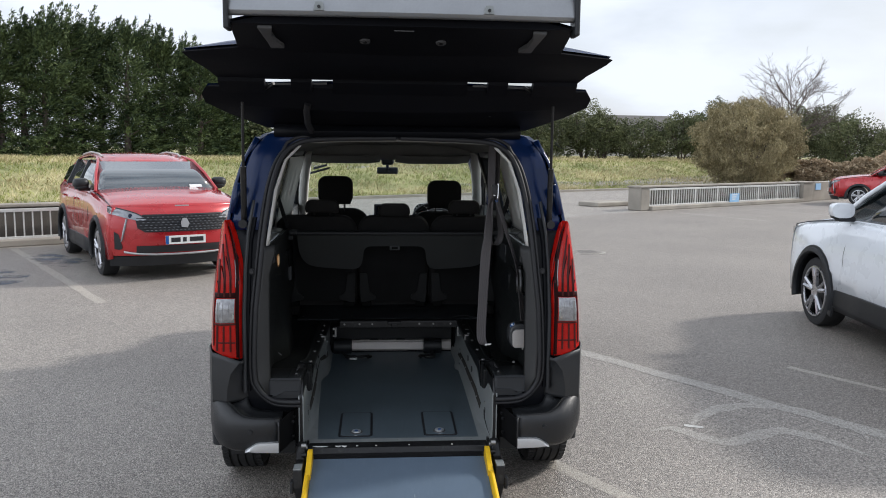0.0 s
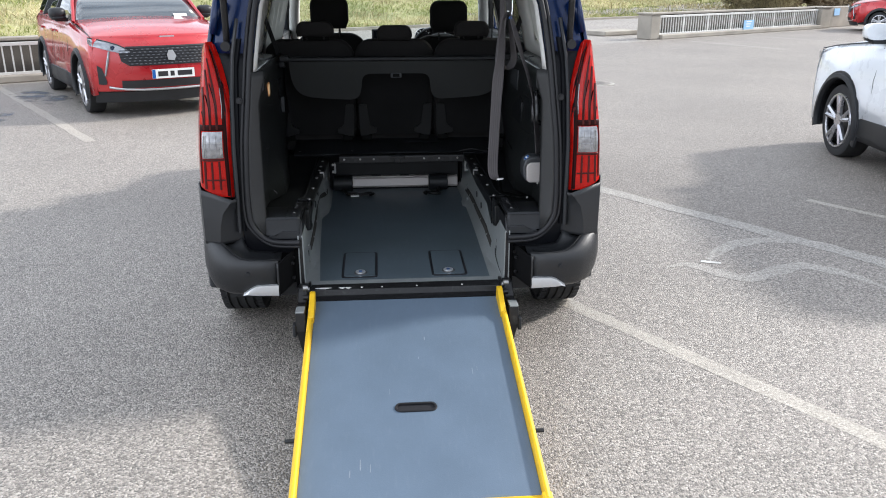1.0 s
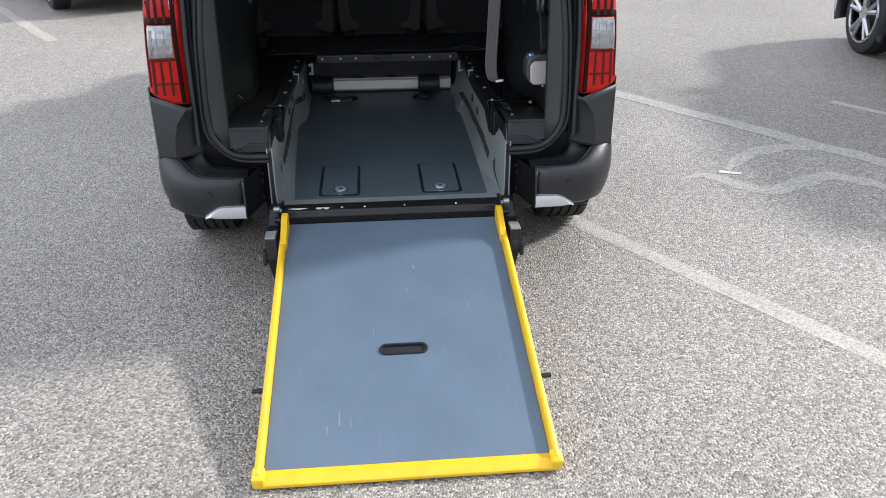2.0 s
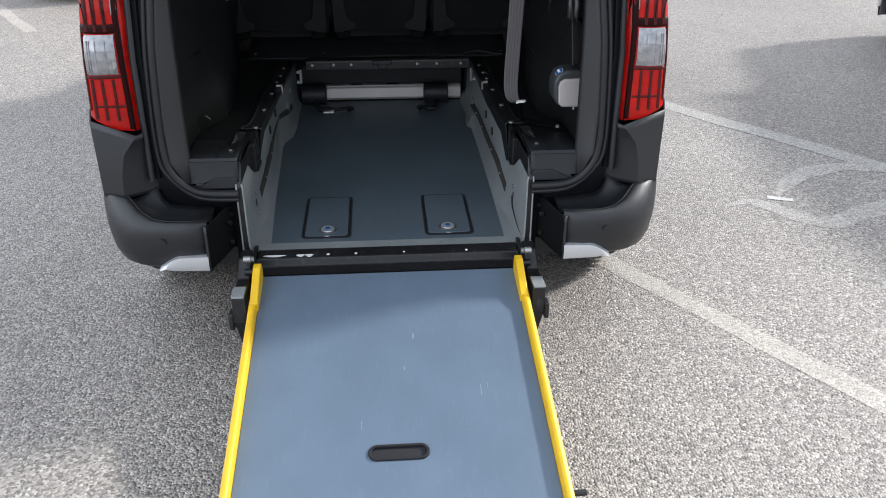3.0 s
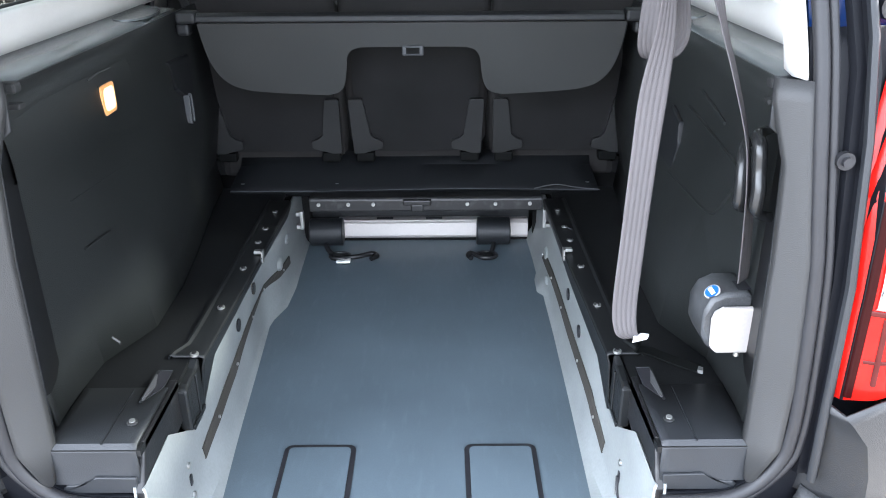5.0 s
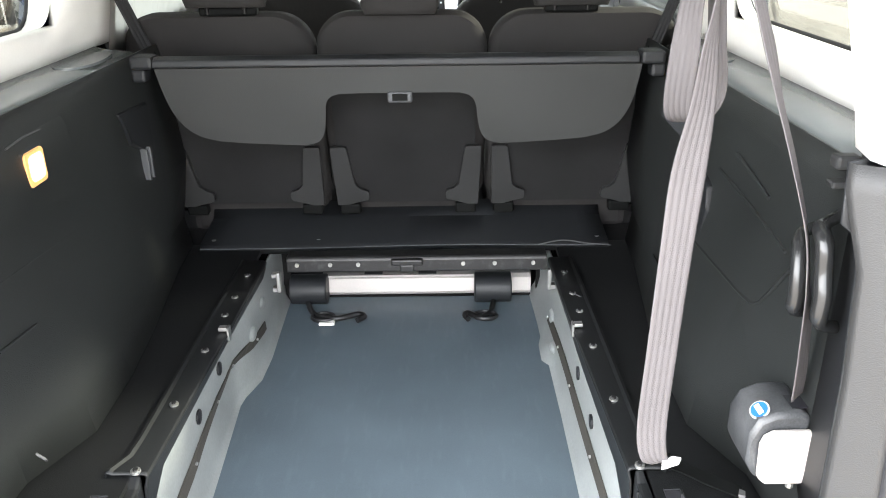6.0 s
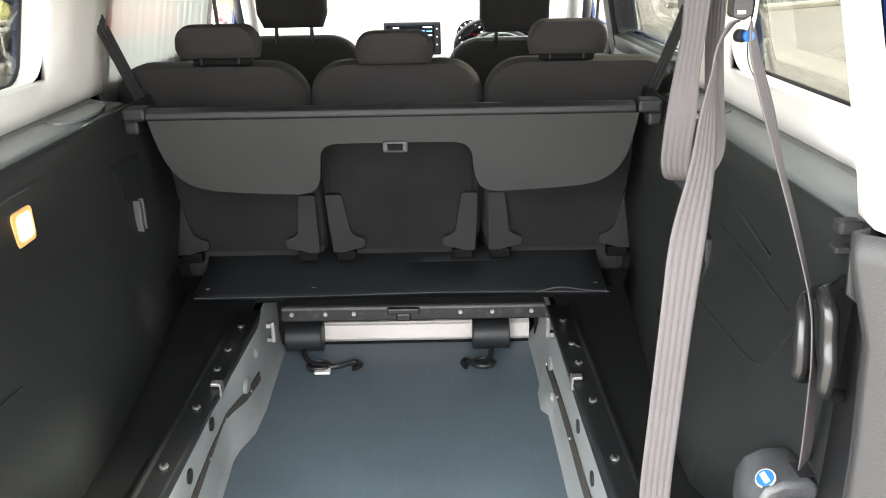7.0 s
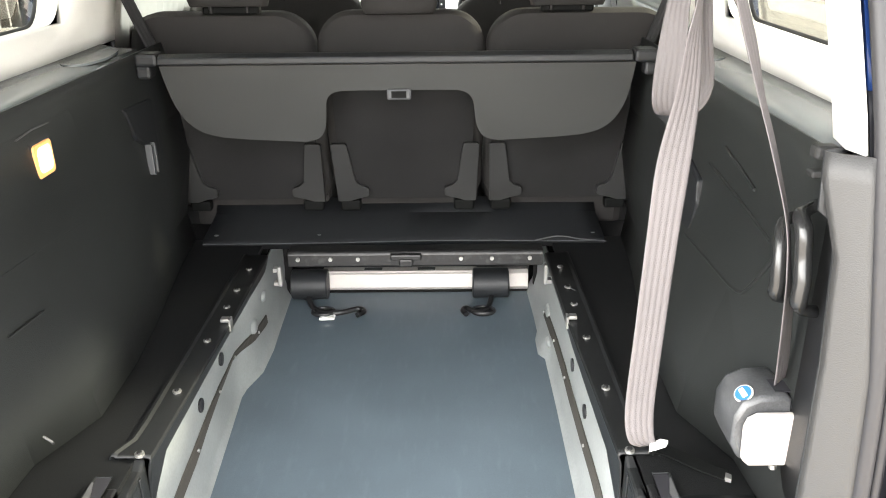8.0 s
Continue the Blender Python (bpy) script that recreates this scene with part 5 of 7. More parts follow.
    rows = [[p(0.105 + 0.50 * k / 10, z, o) for z, o in ((0.932, 0.002), (0.937, 0.007), (0.985, 0.009), (1.040, 0.007), (1.046, 0.002))] for k in range(11)]
    lens = part("reversing_lens", loft(rows), "clear_lens", lamp, "clear reversing lens", smooth=50)
    part("lens_rib", tube([p(0.13 + 0.45 * k / 8, 1.000, 0.009) for k in range(9)], 0.0012, seg=5), "zinc", lens)
    part("lens_rib", tube([p(0.13 + 0.45 * k / 8, 0.972, 0.009) for k in range(9)], 0.0010, seg=5), "clear_lens", lens)
    for u in (0.26, 0.42, 0.52, 0.555):
        part("lens_rib", tube([p(u, z, 0.009) for z in (0.94, 0.985, 1.03)], 0.0016, seg=5), "clear_lens" if u < 0.5 else "zinc", lens)
    part("lens_bowl", prism([(side * (0.785 + 0.016 * math.cos(radians(a))), 0.962 + 0.016 * math.sin(radians(a))) for a in range(0, 360, 30)], -0.3245, -0.322, "y"), "zinc", lens)


for side in (-1, 1):
    tail_lamp(side)
    # faceted plastic corner below the lamp
    rows = []
    for f in (0.0, 0.06, 0.35, 0.68, 0.9, 1.0):
        zc = 0.556 + f * 0.199
        xc = lerp([(0.57, 0.806), (0.64, 0.800), (0.70, 0.783), (0.757, 0.736)], zc)
        row = []
        for x, y in ((0.706, -0.285), (0.722, -0.30), (xc, -0.358), (0.876, -0.330), (0.903, -0.243), (0.914, -0.1), (0.916, 0.06)):
            row.append((side * x, y, 0.556 + f * (lerp([(0.70, 0.752), (0.79, 0.765), (0.9, 0.808)], x) - 0.558)))
        rows.append(row)
    part("corner_panel", loft(rows), "bumper", van, smooth=22, solid=0.005)
    # bumper: columns of face place, top edge place and height
    cols = [(0.552, -0.452, 0.552, -0.440, 0.508), (0.62, -0.458, 0.62, -0.446, 0.508), (0.68, -0.458, 0.672, -0.443, 0.509), (0.735, -0.453, 0.715, -0.434, 0.515), (0.785, -0.440, 0.750, -0.414, 0.532), (0.827, -0.412, 0.796, -0.366, 0.564),
            (0.862, -0.372, 0.825, -0.360, 0.566), (0.893, -0.30, 0.876, -0.330, 0.566), (0.910, -0.22, 0.903, -0.245, 0.566), (0.918, -0.1, 0.914, -0.1, 0.566), (0.92, 0.05, 0.916, 0.05, 0.566)]
    rows = []
    for k, (x, y, xt, yt, zt) in enumerate(cols):
        a_, b_ = cols[max(k - 1, 0)], cols[min(k + 1, len(cols) - 1)]
        tx, ty = b_[0] - a_[0], b_[1] - a_[1]
        ln = math.hypot(tx, ty)
        nx, ny = -ty / ln, tx / ln
        row = [(side * (x + nx * i), y + ny * i, z) for z, i in ((0.325, 0.13), (0.335, 0.06), (0.36, 0.024), (0.40, 0.008), (0.45, 0.0), (0.474, 0.0))]
        for f in (0.25, 0.5, 0.7, 0.85, 1.0):
            g = 1 - math.cos(f * math.pi / 2)
            row.append((side * (x + (xt - x) * g), y + (yt + 0.008 - y) * g, 0.474 + (zt - 0.474) * math.sin(f * math.pi / 2)))
        rows.append(row)
    bumper = part("rear_bumper", loft(rows), "bumper", van, "dark grained plastic rear bumper with its middle cut away", smooth=50, solid=0.003)
    # hollowed step behind the bumper's lip, in darker plastic for the shade there
    inner_line = [(0.552, -0.298, 0.495), (0.61, -0.298, 0.498), (0.66, -0.298, 0.503), (0.69, -0.298, 0.51), (0.705, -0.30, 0.525), (0.715, -0.30, 0.55), (0.720, -0.30, 0.572)]
    rows = []
    for f, dip in ((0, 0), (0.1, 0.012), (0.3, 0.022), (0.6, 0.02), (0.85, 0.010), (1.0, 0)):
        rows.append([(side * (c_[2] + (q[0] - c_[2]) * f), c_[3] + 0.008 + (q[1] - c_[3] - 0.008) * f, c_[4] + (q[2] - c_[4]) * f - dip) for c_, q in zip(cols, inner_line)])
    part("bumper_step", loft(rows), "plastic_rough", bumper, smooth=60, solid=0.003)
    part("bumper_end", loft([[(side * x, y, z) for x, y in ((0.548, -0.440), (0.549, -0.452), (0.553, -0.457), (0.560, -0.457))] for z in (0.345, 0.40, 0.47, 0.498)]), "bumper", bumper, smooth=40, solid=0.006)
    # silver trim under the bumper
    rows = []
    for k in range(11):
        f = k / 10
        x = 0.556 + 0.155 * f
        y = lerp([(0.552, -0.458), (0.66, -0.461), (0.735, -0.445)], x)
        zb = 0.344 + 0.006 * f
        zt = max(zb + 0.004, 0.397 - 0.046 * max(0.0, (f - 0.55) / 0.45) ** 1.6)
        rows.append([(side * x, y + 0.03, zb), (side * x, y - 0.002, zb + 0.006), (side * x, y - 0.006, (zb + zt) / 2), (side * x, y - 0.002, zt), (side * x, y + 0.02, zt + 0.004)])
    part("silver_trim", loft(rows), "silver", bumper, "silver trim wedge", smooth=40)
    for sx, sy, nx in ((0.818, -0.398, 0.8), (0.685, -0.462, 0.08)):
        b = disc((side * sx, sy + 0.005, 0.452), (side * nx, -1, 0), 0.011, 0.006, seg=18)
        part("parking_sensor", disc((side * sx, sy + 0.005, 0.452), (side * nx, -1, 0), 0.008, 0.008, b, seg=18), "plastic", bumper, smooth=40)
    part("sill_panel", box(side * 0.80, side * 0.88, 0.72, 2.68, 0.2, 0.3), "plastic", van, bevel=0.02)

# underbody, with the cut-away for the lowered floor
for side in (-1, 1):
    part("underbody", box(side * 0.50, side * 0.80, -0.28, 3.7, 0.28, 0.34), "plastic_rough", van)
    # flat near-black plate in place of the shaded hollow
    part("rear_hollow_plate", box(side * 0.475, side * 0.80, -0.275, -0.25, 0.3, 0.565), "hollow_shade", van)
part("underbody", box(-0.5, 0.5, 1.35, 3.7, 0.27, 0.33), "plastic_rough", van)

# ---- raised tailgate ----
gate_rows = [(0.64, -0.02, 1.845), (0.80, -0.17, 1.905), (0.885, -0.27, 1.950), (0.893, -0.315, 1.985), (0.86, -0.365, 2.015),
             (0.80, -0.405, 2.048), (0.825, -0.48, 2.075), (0.885, -0.575, 2.115), (0.905, -0.61, 2.135), (0.668, -0.655, 2.152), (0.648, -0.95, 2.205)]


def gate_panel(rows, bulge, n):
    """A hollow-backed panel of the gate: lined underside, closed edges."""
    out = []
    for k, (w, y, z) in enumerate(rows):
        sag = 0.035 * math.sin(math.pi * k / n)
        out.append([(a * w, y, z - sag * (1 - a * a)) for a in (-1, -0.85, -0.6, -0.3, 0, 0.3, 0.6, 0.85, 1)] + [(a * w * 0.985, y + 0.012, z + bulge * (1 - a * a) + 0.008) for a in (1, 0.6, 0, -0.6, -1)])
    return loft(out, closed=True, caps=True)


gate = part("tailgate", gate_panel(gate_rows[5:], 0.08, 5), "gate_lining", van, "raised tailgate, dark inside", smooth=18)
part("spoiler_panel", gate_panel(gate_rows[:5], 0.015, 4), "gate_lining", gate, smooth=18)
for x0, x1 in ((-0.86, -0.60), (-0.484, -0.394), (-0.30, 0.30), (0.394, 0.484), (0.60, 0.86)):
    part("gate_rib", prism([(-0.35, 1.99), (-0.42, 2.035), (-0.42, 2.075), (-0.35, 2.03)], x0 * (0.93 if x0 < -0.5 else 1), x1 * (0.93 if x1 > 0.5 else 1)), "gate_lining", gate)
part("gate_skin", loft([[(a * w * 0.995, y + 0.012, z + 0.09 * (1 - a * a) + 0.016) for a in (-1, -0.8, -0.4, 0, 0.4, 0.8, 1)] for w, y, z in gate_rows[5:]]), "blue", gate, smooth=50)
part("spoiler_skin", loft([[(a * w * 0.995, y + 0.012, z + 0.022 * (1 - a * a) + 0.014) for a in (-1, -0.8, -0.4, 0, 0.4, 0.8, 1)] for w, y, z in gate_rows[:5]]), "blue", gate, smooth=50)
for side in (-1, 1):
    part("slit_rod", tube([(side * 0.33, -0.37, 2.035), (side * 0.60, -0.36, 2.030)], 0.005, seg=6), "bracket_grey", gate, smooth=60)
    part("spoiler_brace", tube([(side * 0.56, -0.40, 2.03), (side * 0.66, -0.30, 1.985), (side * 0.70, -0.2, 1.92)], 0.008, seg=6), "steel_black", gate, smooth=60)
# lower edge of the gate: metallic strip with two catches
rows = [[(a * 0.655, -0.965 - dy - 0.02 * (1 - a * a), z) for a in (-1, -0.97, -0.5, 0, 0.5, 0.97, 1)] for dy, z in ((-0.02, 2.232), (0.0, 2.236), (0.012, 2.248), (0.0, 2.30), (-0.03, 2.35), (-0.12, 2.37))]
part("gate_lower_edge", loft(rows), "gate_silver", gate, "grey painted lower edge of the tailgate", smooth=40, solid=0.01)
for side in (-1, 1):
    part("edge_cap", box(side * 0.645, side * 0.665, -0.985, -0.9, 2.18, 2.36), "plastic", gate, bevel=0.006)
    part("catch_bracket", prism([(side * 0.295, 2.25), (side * 0.335, 2.25), (side * 0.328, 2.28), (side * 0.302, 2.28)], -0.99, -1.0, "y"), "metal_grey", gate)
    part("catch_bolt", disc((side * 0.315, -1.0, 2.262), (0, -1, 0), 0.006, 0.006), "steel_black", gate)
    # grab brackets and round fixings under the gate
    part("gate_bracket", loft([[(side * x0, y, z), (side * x1, y, z), (side * x1, y, z + 0.02), (side * x0, y, z + 0.02)] for x0, x1, y, z in ((0.495, 0.55, -0.93, 2.19), (0.505, 0.54, -0.87, 2.172), (0.495, 0.53, -0.80, 2.155), (0.47, 0.525, -0.74, 2.14))], closed=True, caps=True), "bracket_grey", gate, bevel=0.004)
    part("gate_fixing", disc((side * 0.15, -0.80, 2.182), (0, -0.3, -1), 0.024, 0.02, seg=18, r2=0.02), "bracket_grey", gate, smooth=40)
    part("fixing_screw", disc((side * 0.15, -0.806, 2.163), (0, -0.3, -1), 0.008, 0.004), "steel_black", gate)
    part("gate_hinge", tube([(side * 0.42, 0.0, 1.86), (side * 0.42, -0.1, 1.90), (side * 0.43, -0.22, 1.92)], 0.016, seg=8), "steel_black", gate, smooth=60)
part("pull_strap", box(-0.038, 0.038, -0.93, -0.926, 2.190, 2.193), "bracket_grey", gate)
part("cable_boot", tube([(-0.42, -0.12, 1.83), (-0.43, -0.2, 1.86), (-0.43, -0.26, 1.92), (-0.42, -0.3, 1.95)], 0.016, seg=10), "rubber", gate, smooth=60)
part("rear_header", loft([[(a * 0.6, y, z) for a in (-1, -0.5, 0, 0.5, 1)] for y, z in ((-0.10, 1.80), (-0.12, 1.83), (-0.08, 1.865), (0.0, 1.87))]), "shut_black", van, smooth=50, solid=0.01)

# ---- inside trim ----
def inner(z, y):
    return min(wide(z, y) - 0.075, 0.80)


for side in (-1, 1):
    ys = [-0.05, 0.0, 0.04, 0.1, 0.3, 0.5, 0.62, 0.68, 0.80, 0.90, 0.99, 1.2, 1.5, 1.88]
    zs = [1.27, 1.30, 1.345, 1.40, 1.5, 1.6, 1.66, 1.70, 1.74]
    part("door_trim", shell(ys[10:], [1.2] + zs, inner, [(0.99, 1.88, 1.3, 1.70)], side), "plastic", van, "dark plastic window surround of a sliding door", smooth=50, solid=0.02)
    for y0, y1, z0, z1 in ((0.99, 1.88, 1.30, 1.70), (2.0, 2.74, 1.285, 1.69)):
        edge = rounded(y0, y1, z0, z1, 0.03, 3)
        edge.append(edge[0])
        part("door_reveal", loft([[(side * (inner(z, y) + o), y + (e if y > (y0 + y1) / 2 else -e), z) for y, z in edge] for o, e in ((-0.004, 0.0), (0.066, 0.008))]), "plastic", van, smooth=60)
    part("upper_trim", shell(ys[:11], zs, inner, [(0.04, 0.68, 1.345, 1.66)], side), "white_trim", van, "pale grey plastic window surround", smooth=50, solid=0.02)
    part("front_window_trim", shell([1.88, 1.95, 2.0, 2.08, 2.3, 2.5, 2.74, 2.86], [1.2, 1.25, 1.285, 1.4, 1.55, 1.69, 1.74], inner, [(2.0, 2.74, 1.285, 1.69)], side), "plastic", van, "dark window surround of a front door", smooth=50, solid=0.01)
    # reveal between the trim and the rear side window
    ring = [(y, z) for y, z in rounded(0.04, 0.68, 1.345, 1.66, 0.05, 5)]
    ring.append(ring[0])
    part("window_reveal", loft([[(side * (inner(z, y) - 0.002), y, z) for y, z in ring], [(side * (wide(z, y) - 0.014), y + (0.01 if y > 0.36 else -0.01), z + (0.0 if z > 1.5 else -0.01)) for y, z in ring]]), "white_trim", van, smooth=60)
    part("window_gasket", tube([(side * (wide(z, y) - 0.02), y + (0.012 if y > 0.36 else -0.012), z - (0.008 if z < 1.5 else -0.005)) for y, z in ring], 0.006, seg=6), "rubber", van, smooth=60)
    # shelf over the side panel
    rows = []
    for y in (-0.16, 0.0, 0.3, 0.6, 0.88):
        xi = lerp([(-0.16, 0.65), (0.0, 0.66), (0.6, 0.665), (0.88, 0.655)], y)
        rows.append([(side * (xi - 0.002), y, 1.215), (side * xi, y, 1.243), (side * (xi + 0.012), y, 1.256), (side * (xi + 0.07), y, 1.262), (side * (inner(1.28, y) + 0.01), y, 1.275)])
    part("side_shelf", loft(rows), "shelf", van, smooth=50, solid=0.006)
    oval = [(side * (0.715 + 0.045 * math.cos(radians(q)) * (1.0 - 0.25 * math.sin(radians(q)))), 0.73 + 0.13 * math.sin(radians(q)), 1.268) for q in range(0, 361, 15)]
    tray = part("cup_tray", prism([(p_[0], p_[1]) for p_ in oval[:-1]], 1.2585, 1.2628, "z"), "shelf", van)
    part("tray_rim", tube([(x, y, 1.2628) for x, y, z in oval], 0.0014, seg=6, caps=False), "shelf", tray, smooth=60)
    part("shelf_gap", tube([(side * (inner(1.28, y) - 0.004), y, 1.2775) for y in (-0.05, 0.2, 0.5, 0.88)], 0.006, seg=6), "pocket_black", van, smooth=60)
    # side panel below the shelf
    rows = []
    for y in (-0.225, -0.205, -0.17, -0.10, 0.0, 0.15, 0.35, 0.55, 0.75, 0.9, 1.09):
        back = lerp([(-0.225, 0.645), (-0.205, 0.648), (-0.16, 0.652), (-0.10, 0.652), (0.0, 0.648)], y)
        low = lerp([(0.0, 1.0), (0.1, 0.0)], y)
        arch = lerp([(0.1, 0.575), (0.4, 0.58), (0.6, 0.605), (0.9, 0.645), (1.1, 0.66)], y)
        rows.append([(side * x, y, z) for x, z in ((low * (back - 0.01) + (1 - low) * arch, 0.648), (low * back + (1 - low) * (arch + 0.014), 0.74), (min(back, 0.642), 0.92) if y > -0.02 else (back, 0.92), (back if y < -0.02 else 0.655, 1.05), (back if y < -0.02 else 0.648, 1.12), (back if y < -0.02 else 0.655, 1.20), (0.662 if y > -0.18 else back + 0.01, 1.25))])
    part("side_panel_trim", loft(rows), "lining", van, "black moulded plastic side lining", smooth=50, solid=0.006)
    # raised ribs and steps of the lining, and dark slabs for its shaded pockets
    lin = [(0.74, 0.60), (0.92, 0.645), (1.05, 0.655), (1.12, 0.648), (1.20, 0.655)]
    if side < 0:
        part("lining_upper", loft([[(-(lerp(lin, z) - o - 0.005), y, z) for z, o in ((lerp([(-0.02, 1.098), (0.17, 1.083), (0.42, 1.045)], y), -0.001), (lerp([(-0.02, 1.10), (0.17, 1.085), (0.42, 1.047)], y), 0.009), (1.12, 0.008), (1.19, 0.007), (1.205, 0.0))] for y in (-0.16, -0.08, -0.02, 0.1, 0.2, 0.3, 0.42)]), "lining", van, smooth=35)
        pockets = [[(0.672, 1.146), (0.856, 1.136), (0.86, 0.98), (0.80, 1.02), (0.725, 1.06)]]
        for pts in ([(0.02, 1.0), (0.2, 0.99), (0.40, 0.975)], [(0.02, 0.90), (0.2, 0.885), (0.42, 0.87)], ):
            part("lining_seam", tube(spline([(-(lerp(lin, z) - 0.006), y, z) for y, z in pts], 4), 0.002, seg=6), "lining", van, smooth=60)
        part("lining_scratch", tube([(-0.642, 0.116, 0.95), (-0.641, 0.212, 0.94)], 0.0012, seg=5), "grey_trim", van)
        for y in (0.775, 0.80):
            part("lining_clip", prism([(y, 0.955), (y + 0.012, 0.95), (y + 0.012, 1.03), (y, 1.035)], -0.644, -0.626), "grey_trim", van, bevel=0.003)
    else:
        pockets = [[(0.41, 0.925), (0.385, 1.0), (0.392, 1.05), (0.47, 1.075), (0.68, 0.985), (0.66, 0.935)]]
        for pts in ([(0.348, 1.10), (0.19, 1.085), (0.026, 1.063)], [(0.275, 1.152), (0.19, 1.14), (0.106, 1.125)], [(0.428, 0.917), (0.27, 0.922), (0.109, 0.933), (0.05, 0.98), (-0.01, 1.06)], [(0.62, 0.80), (0.42, 0.79), (0.2, 0.80)]):
            part("lining_rib", tube(spline([(lerp(lin, z) - 0.007, y, z) for y, z in pts], 4), 0.004, seg=6), "lining", van, smooth=60)
        part("lining_insert", prism([(0.55, 1.09), (0.54, 1.20), (0.72, 1.19), (0.80, 1.10)], 0.640, 0.650), "grey_trim", van, bevel=0.006)
    # thin slabs, slightly proud and darker, paint the shade of recessed pockets
    for poly in pockets:
        part("pocket_shade_slab", prism(poly, side * 0.637, side * 0.660), "plastic_rough", van, bevel=0.006)
    # rear pillar lining and its upper pale part
    rows = []
    for z in (0.58, 0.65, 0.8, 1.0, 1.15, 1.25, 1.285):
        xo = lerp([(b, a) for a, b in OPEN[2:]], z)
        yr = lerp(REAR, z)
        xi = 0.616 if z < 1.2 else 0.59
        rows.append([(side * (xo + 0.005), yr - 0.012, z), (side * (xo - 0.004), yr - 0.006, z), (side * (xi + 0.006), yr + 0.014, z), (side * xi, yr + 0.022, z)])
    part("pillar_lining", loft(rows), "pillar_grey", van, "grey plastic rear pillar lining", smooth=30, solid=0.004)
    # inward return of the lining, coloured darker for the lesser light on it
    part("lining_shaded_return", loft([[(side * (0.616 if z < 1.2 else 0.59), lerp(REAR, z) + 0.023, z), (side * 0.638, lerp(REAR, z) + 0.045, z), (side * 0.650, -0.14, z)] for z in (0.58, 0.8, 1.0, 1.19, 1.21, 1.285)]), "plastic_rough", van, smooth=30, solid=0.004)
    rows = []
    for z in (1.285, 1.33, 1.42, 1.55, 1.69, 1.76):
        xo = lerp([(b, a) for a, b in OPEN[2:]], z)
        rows.append([(side * (xo - 0.003), lerp(REAR, z) - 0.002, z), (side * (xo - 0.012), lerp(REAR, z) + 0.03, z), (side * (xo + 0.0), lerp(REAR, z) + 0.09, z), (side * inner(z, 0), lerp(REAR, z) + 0.18, z)])
    part("pillar_trim", loft(rows), "white_trim", van, "pale rear pillar trim", smooth=40, solid=0.004)
    part("shelf_clip", box(side * 0.626, side * 0.66, -0.12, -0.095, 1.243, 1.262), "bracket_dark", van, bevel=0.005)
    part("shelf_clip", box(side * 0.626, side * 0.66, -0.118, -0.095, 1.216, 1.226), "bracket_dark", van, bevel=0.003)
    # bulk of the body lining further forward, pillars and door cards
    part("centre_pillar", loft([[(side * (inner(z, 1.95) + dx), 1.95 + dy, z) for dx, dy in ((0.03, -0.07), (-0.02, -0.05), (-0.02, 0.05), (0.03, 0.07))] for z in (0.7, 1.2, 1.45, 1.74)]), "plastic", van, smooth=40, solid=0.01)
    part("door_card", loft([[(side * x, y, z) for x, z in ((0.76, 0.4), (0.74, 0.8), (0.74, 1.1), (0.765, 1.28), (0.80, 1.31))] for y in (0.98, 1.4, 1.9)]), "plastic", van, smooth=50, solid=0.01)
    part("door_card", loft([[(side * x, y, z) for x, z in ((0.76, 0.4), (0.74, 0.8), (0.74, 1.1), (0.765, 1.26), (0.80, 1.29))] for y in (2.0, 2.4, 2.8)]), "plastic", van, smooth=50, solid=0.01)
    part("wheel_box", box(side * 0.66, side * 0.88, -0.02, 0.74, 0.68, 0.72), "plastic", van)
lamp = part("courtesy_lamp", box(-0.664, -0.639, 0.222, 0.308, 1.106, 1.186), "plastic", van, "small lit load-space lamp", bevel=0.008)
lens = part("lamp_lens", prism(rounded(0.230, 0.300, 1.114, 1.178, 0.010, 4), -0.641, -0.635), "amber_lens", lamp, bevel=0.002)
part("lit_centre", prism(rounded(0.240, 0.292, 1.122, 1.171, 0.012, 4), -0.636, -0.6335), "warm_lamp", lens)
part("lamp_seam", tube([(-0.642, 0.19, 1.20), (-0.646, 0.26, 1.203), (-0.648, 0.33, 1.20)], 0.0016, seg=5), "bracket_grey", lamp)
part("lining_hook", tube([(-0.612, 0.012, 0.702), (-0.598, 0.012, 0.690), (-0.600, 0.018, 0.682)], 0.0025, seg=6), "bracket_grey", van)

# ---- raised side floors and the lowered channel ----
def floor_z(y):
    return 0.331 + 0.031 * (y + 0.16)


def edge_x(y, side):
    if side < 0:
        t = [(-0.29, 0.394), (0.15, 0.421), (0.45, 0.434), (0.66, 0.444), (0.70, 0.438), (0.78, 0.411), (0.9, 0.404), (1.05, 0.407), (1.3, 0.410)]
    else:
        t = [(-0.29, 0.400), (0.27, 0.406), (0.6, 0.407), (0.84, 0.405), (0.866, 0.387), (0.95, 0.388), (1.0, 0.399), (1.1, 0.398), (1.3, 0.392)]
    return lerp(t, y)


ys = [-0.30, -0.22, -0.16, -0.12, -0.07, -0.03, 0.02, 0.07, 0.12, 0.2, 0.3, 0.4, 0.5, 0.6, 0.66, 0.70, 0.74, 0.78, 0.84, 0.866, 0.9, 0.95, 1.0, 1.05, 1.1, 1.2, 1.3]
channel = part("lowered_floor", loft([[(a * (edge_x(y, a) + 0.02), y, floor_z(y) - 0.006) for a in (-1, -0.5, 0, 0.5, 1)] for y in ys]), "metal_grey", van, "lowered steel floor channel", solid=0.02)
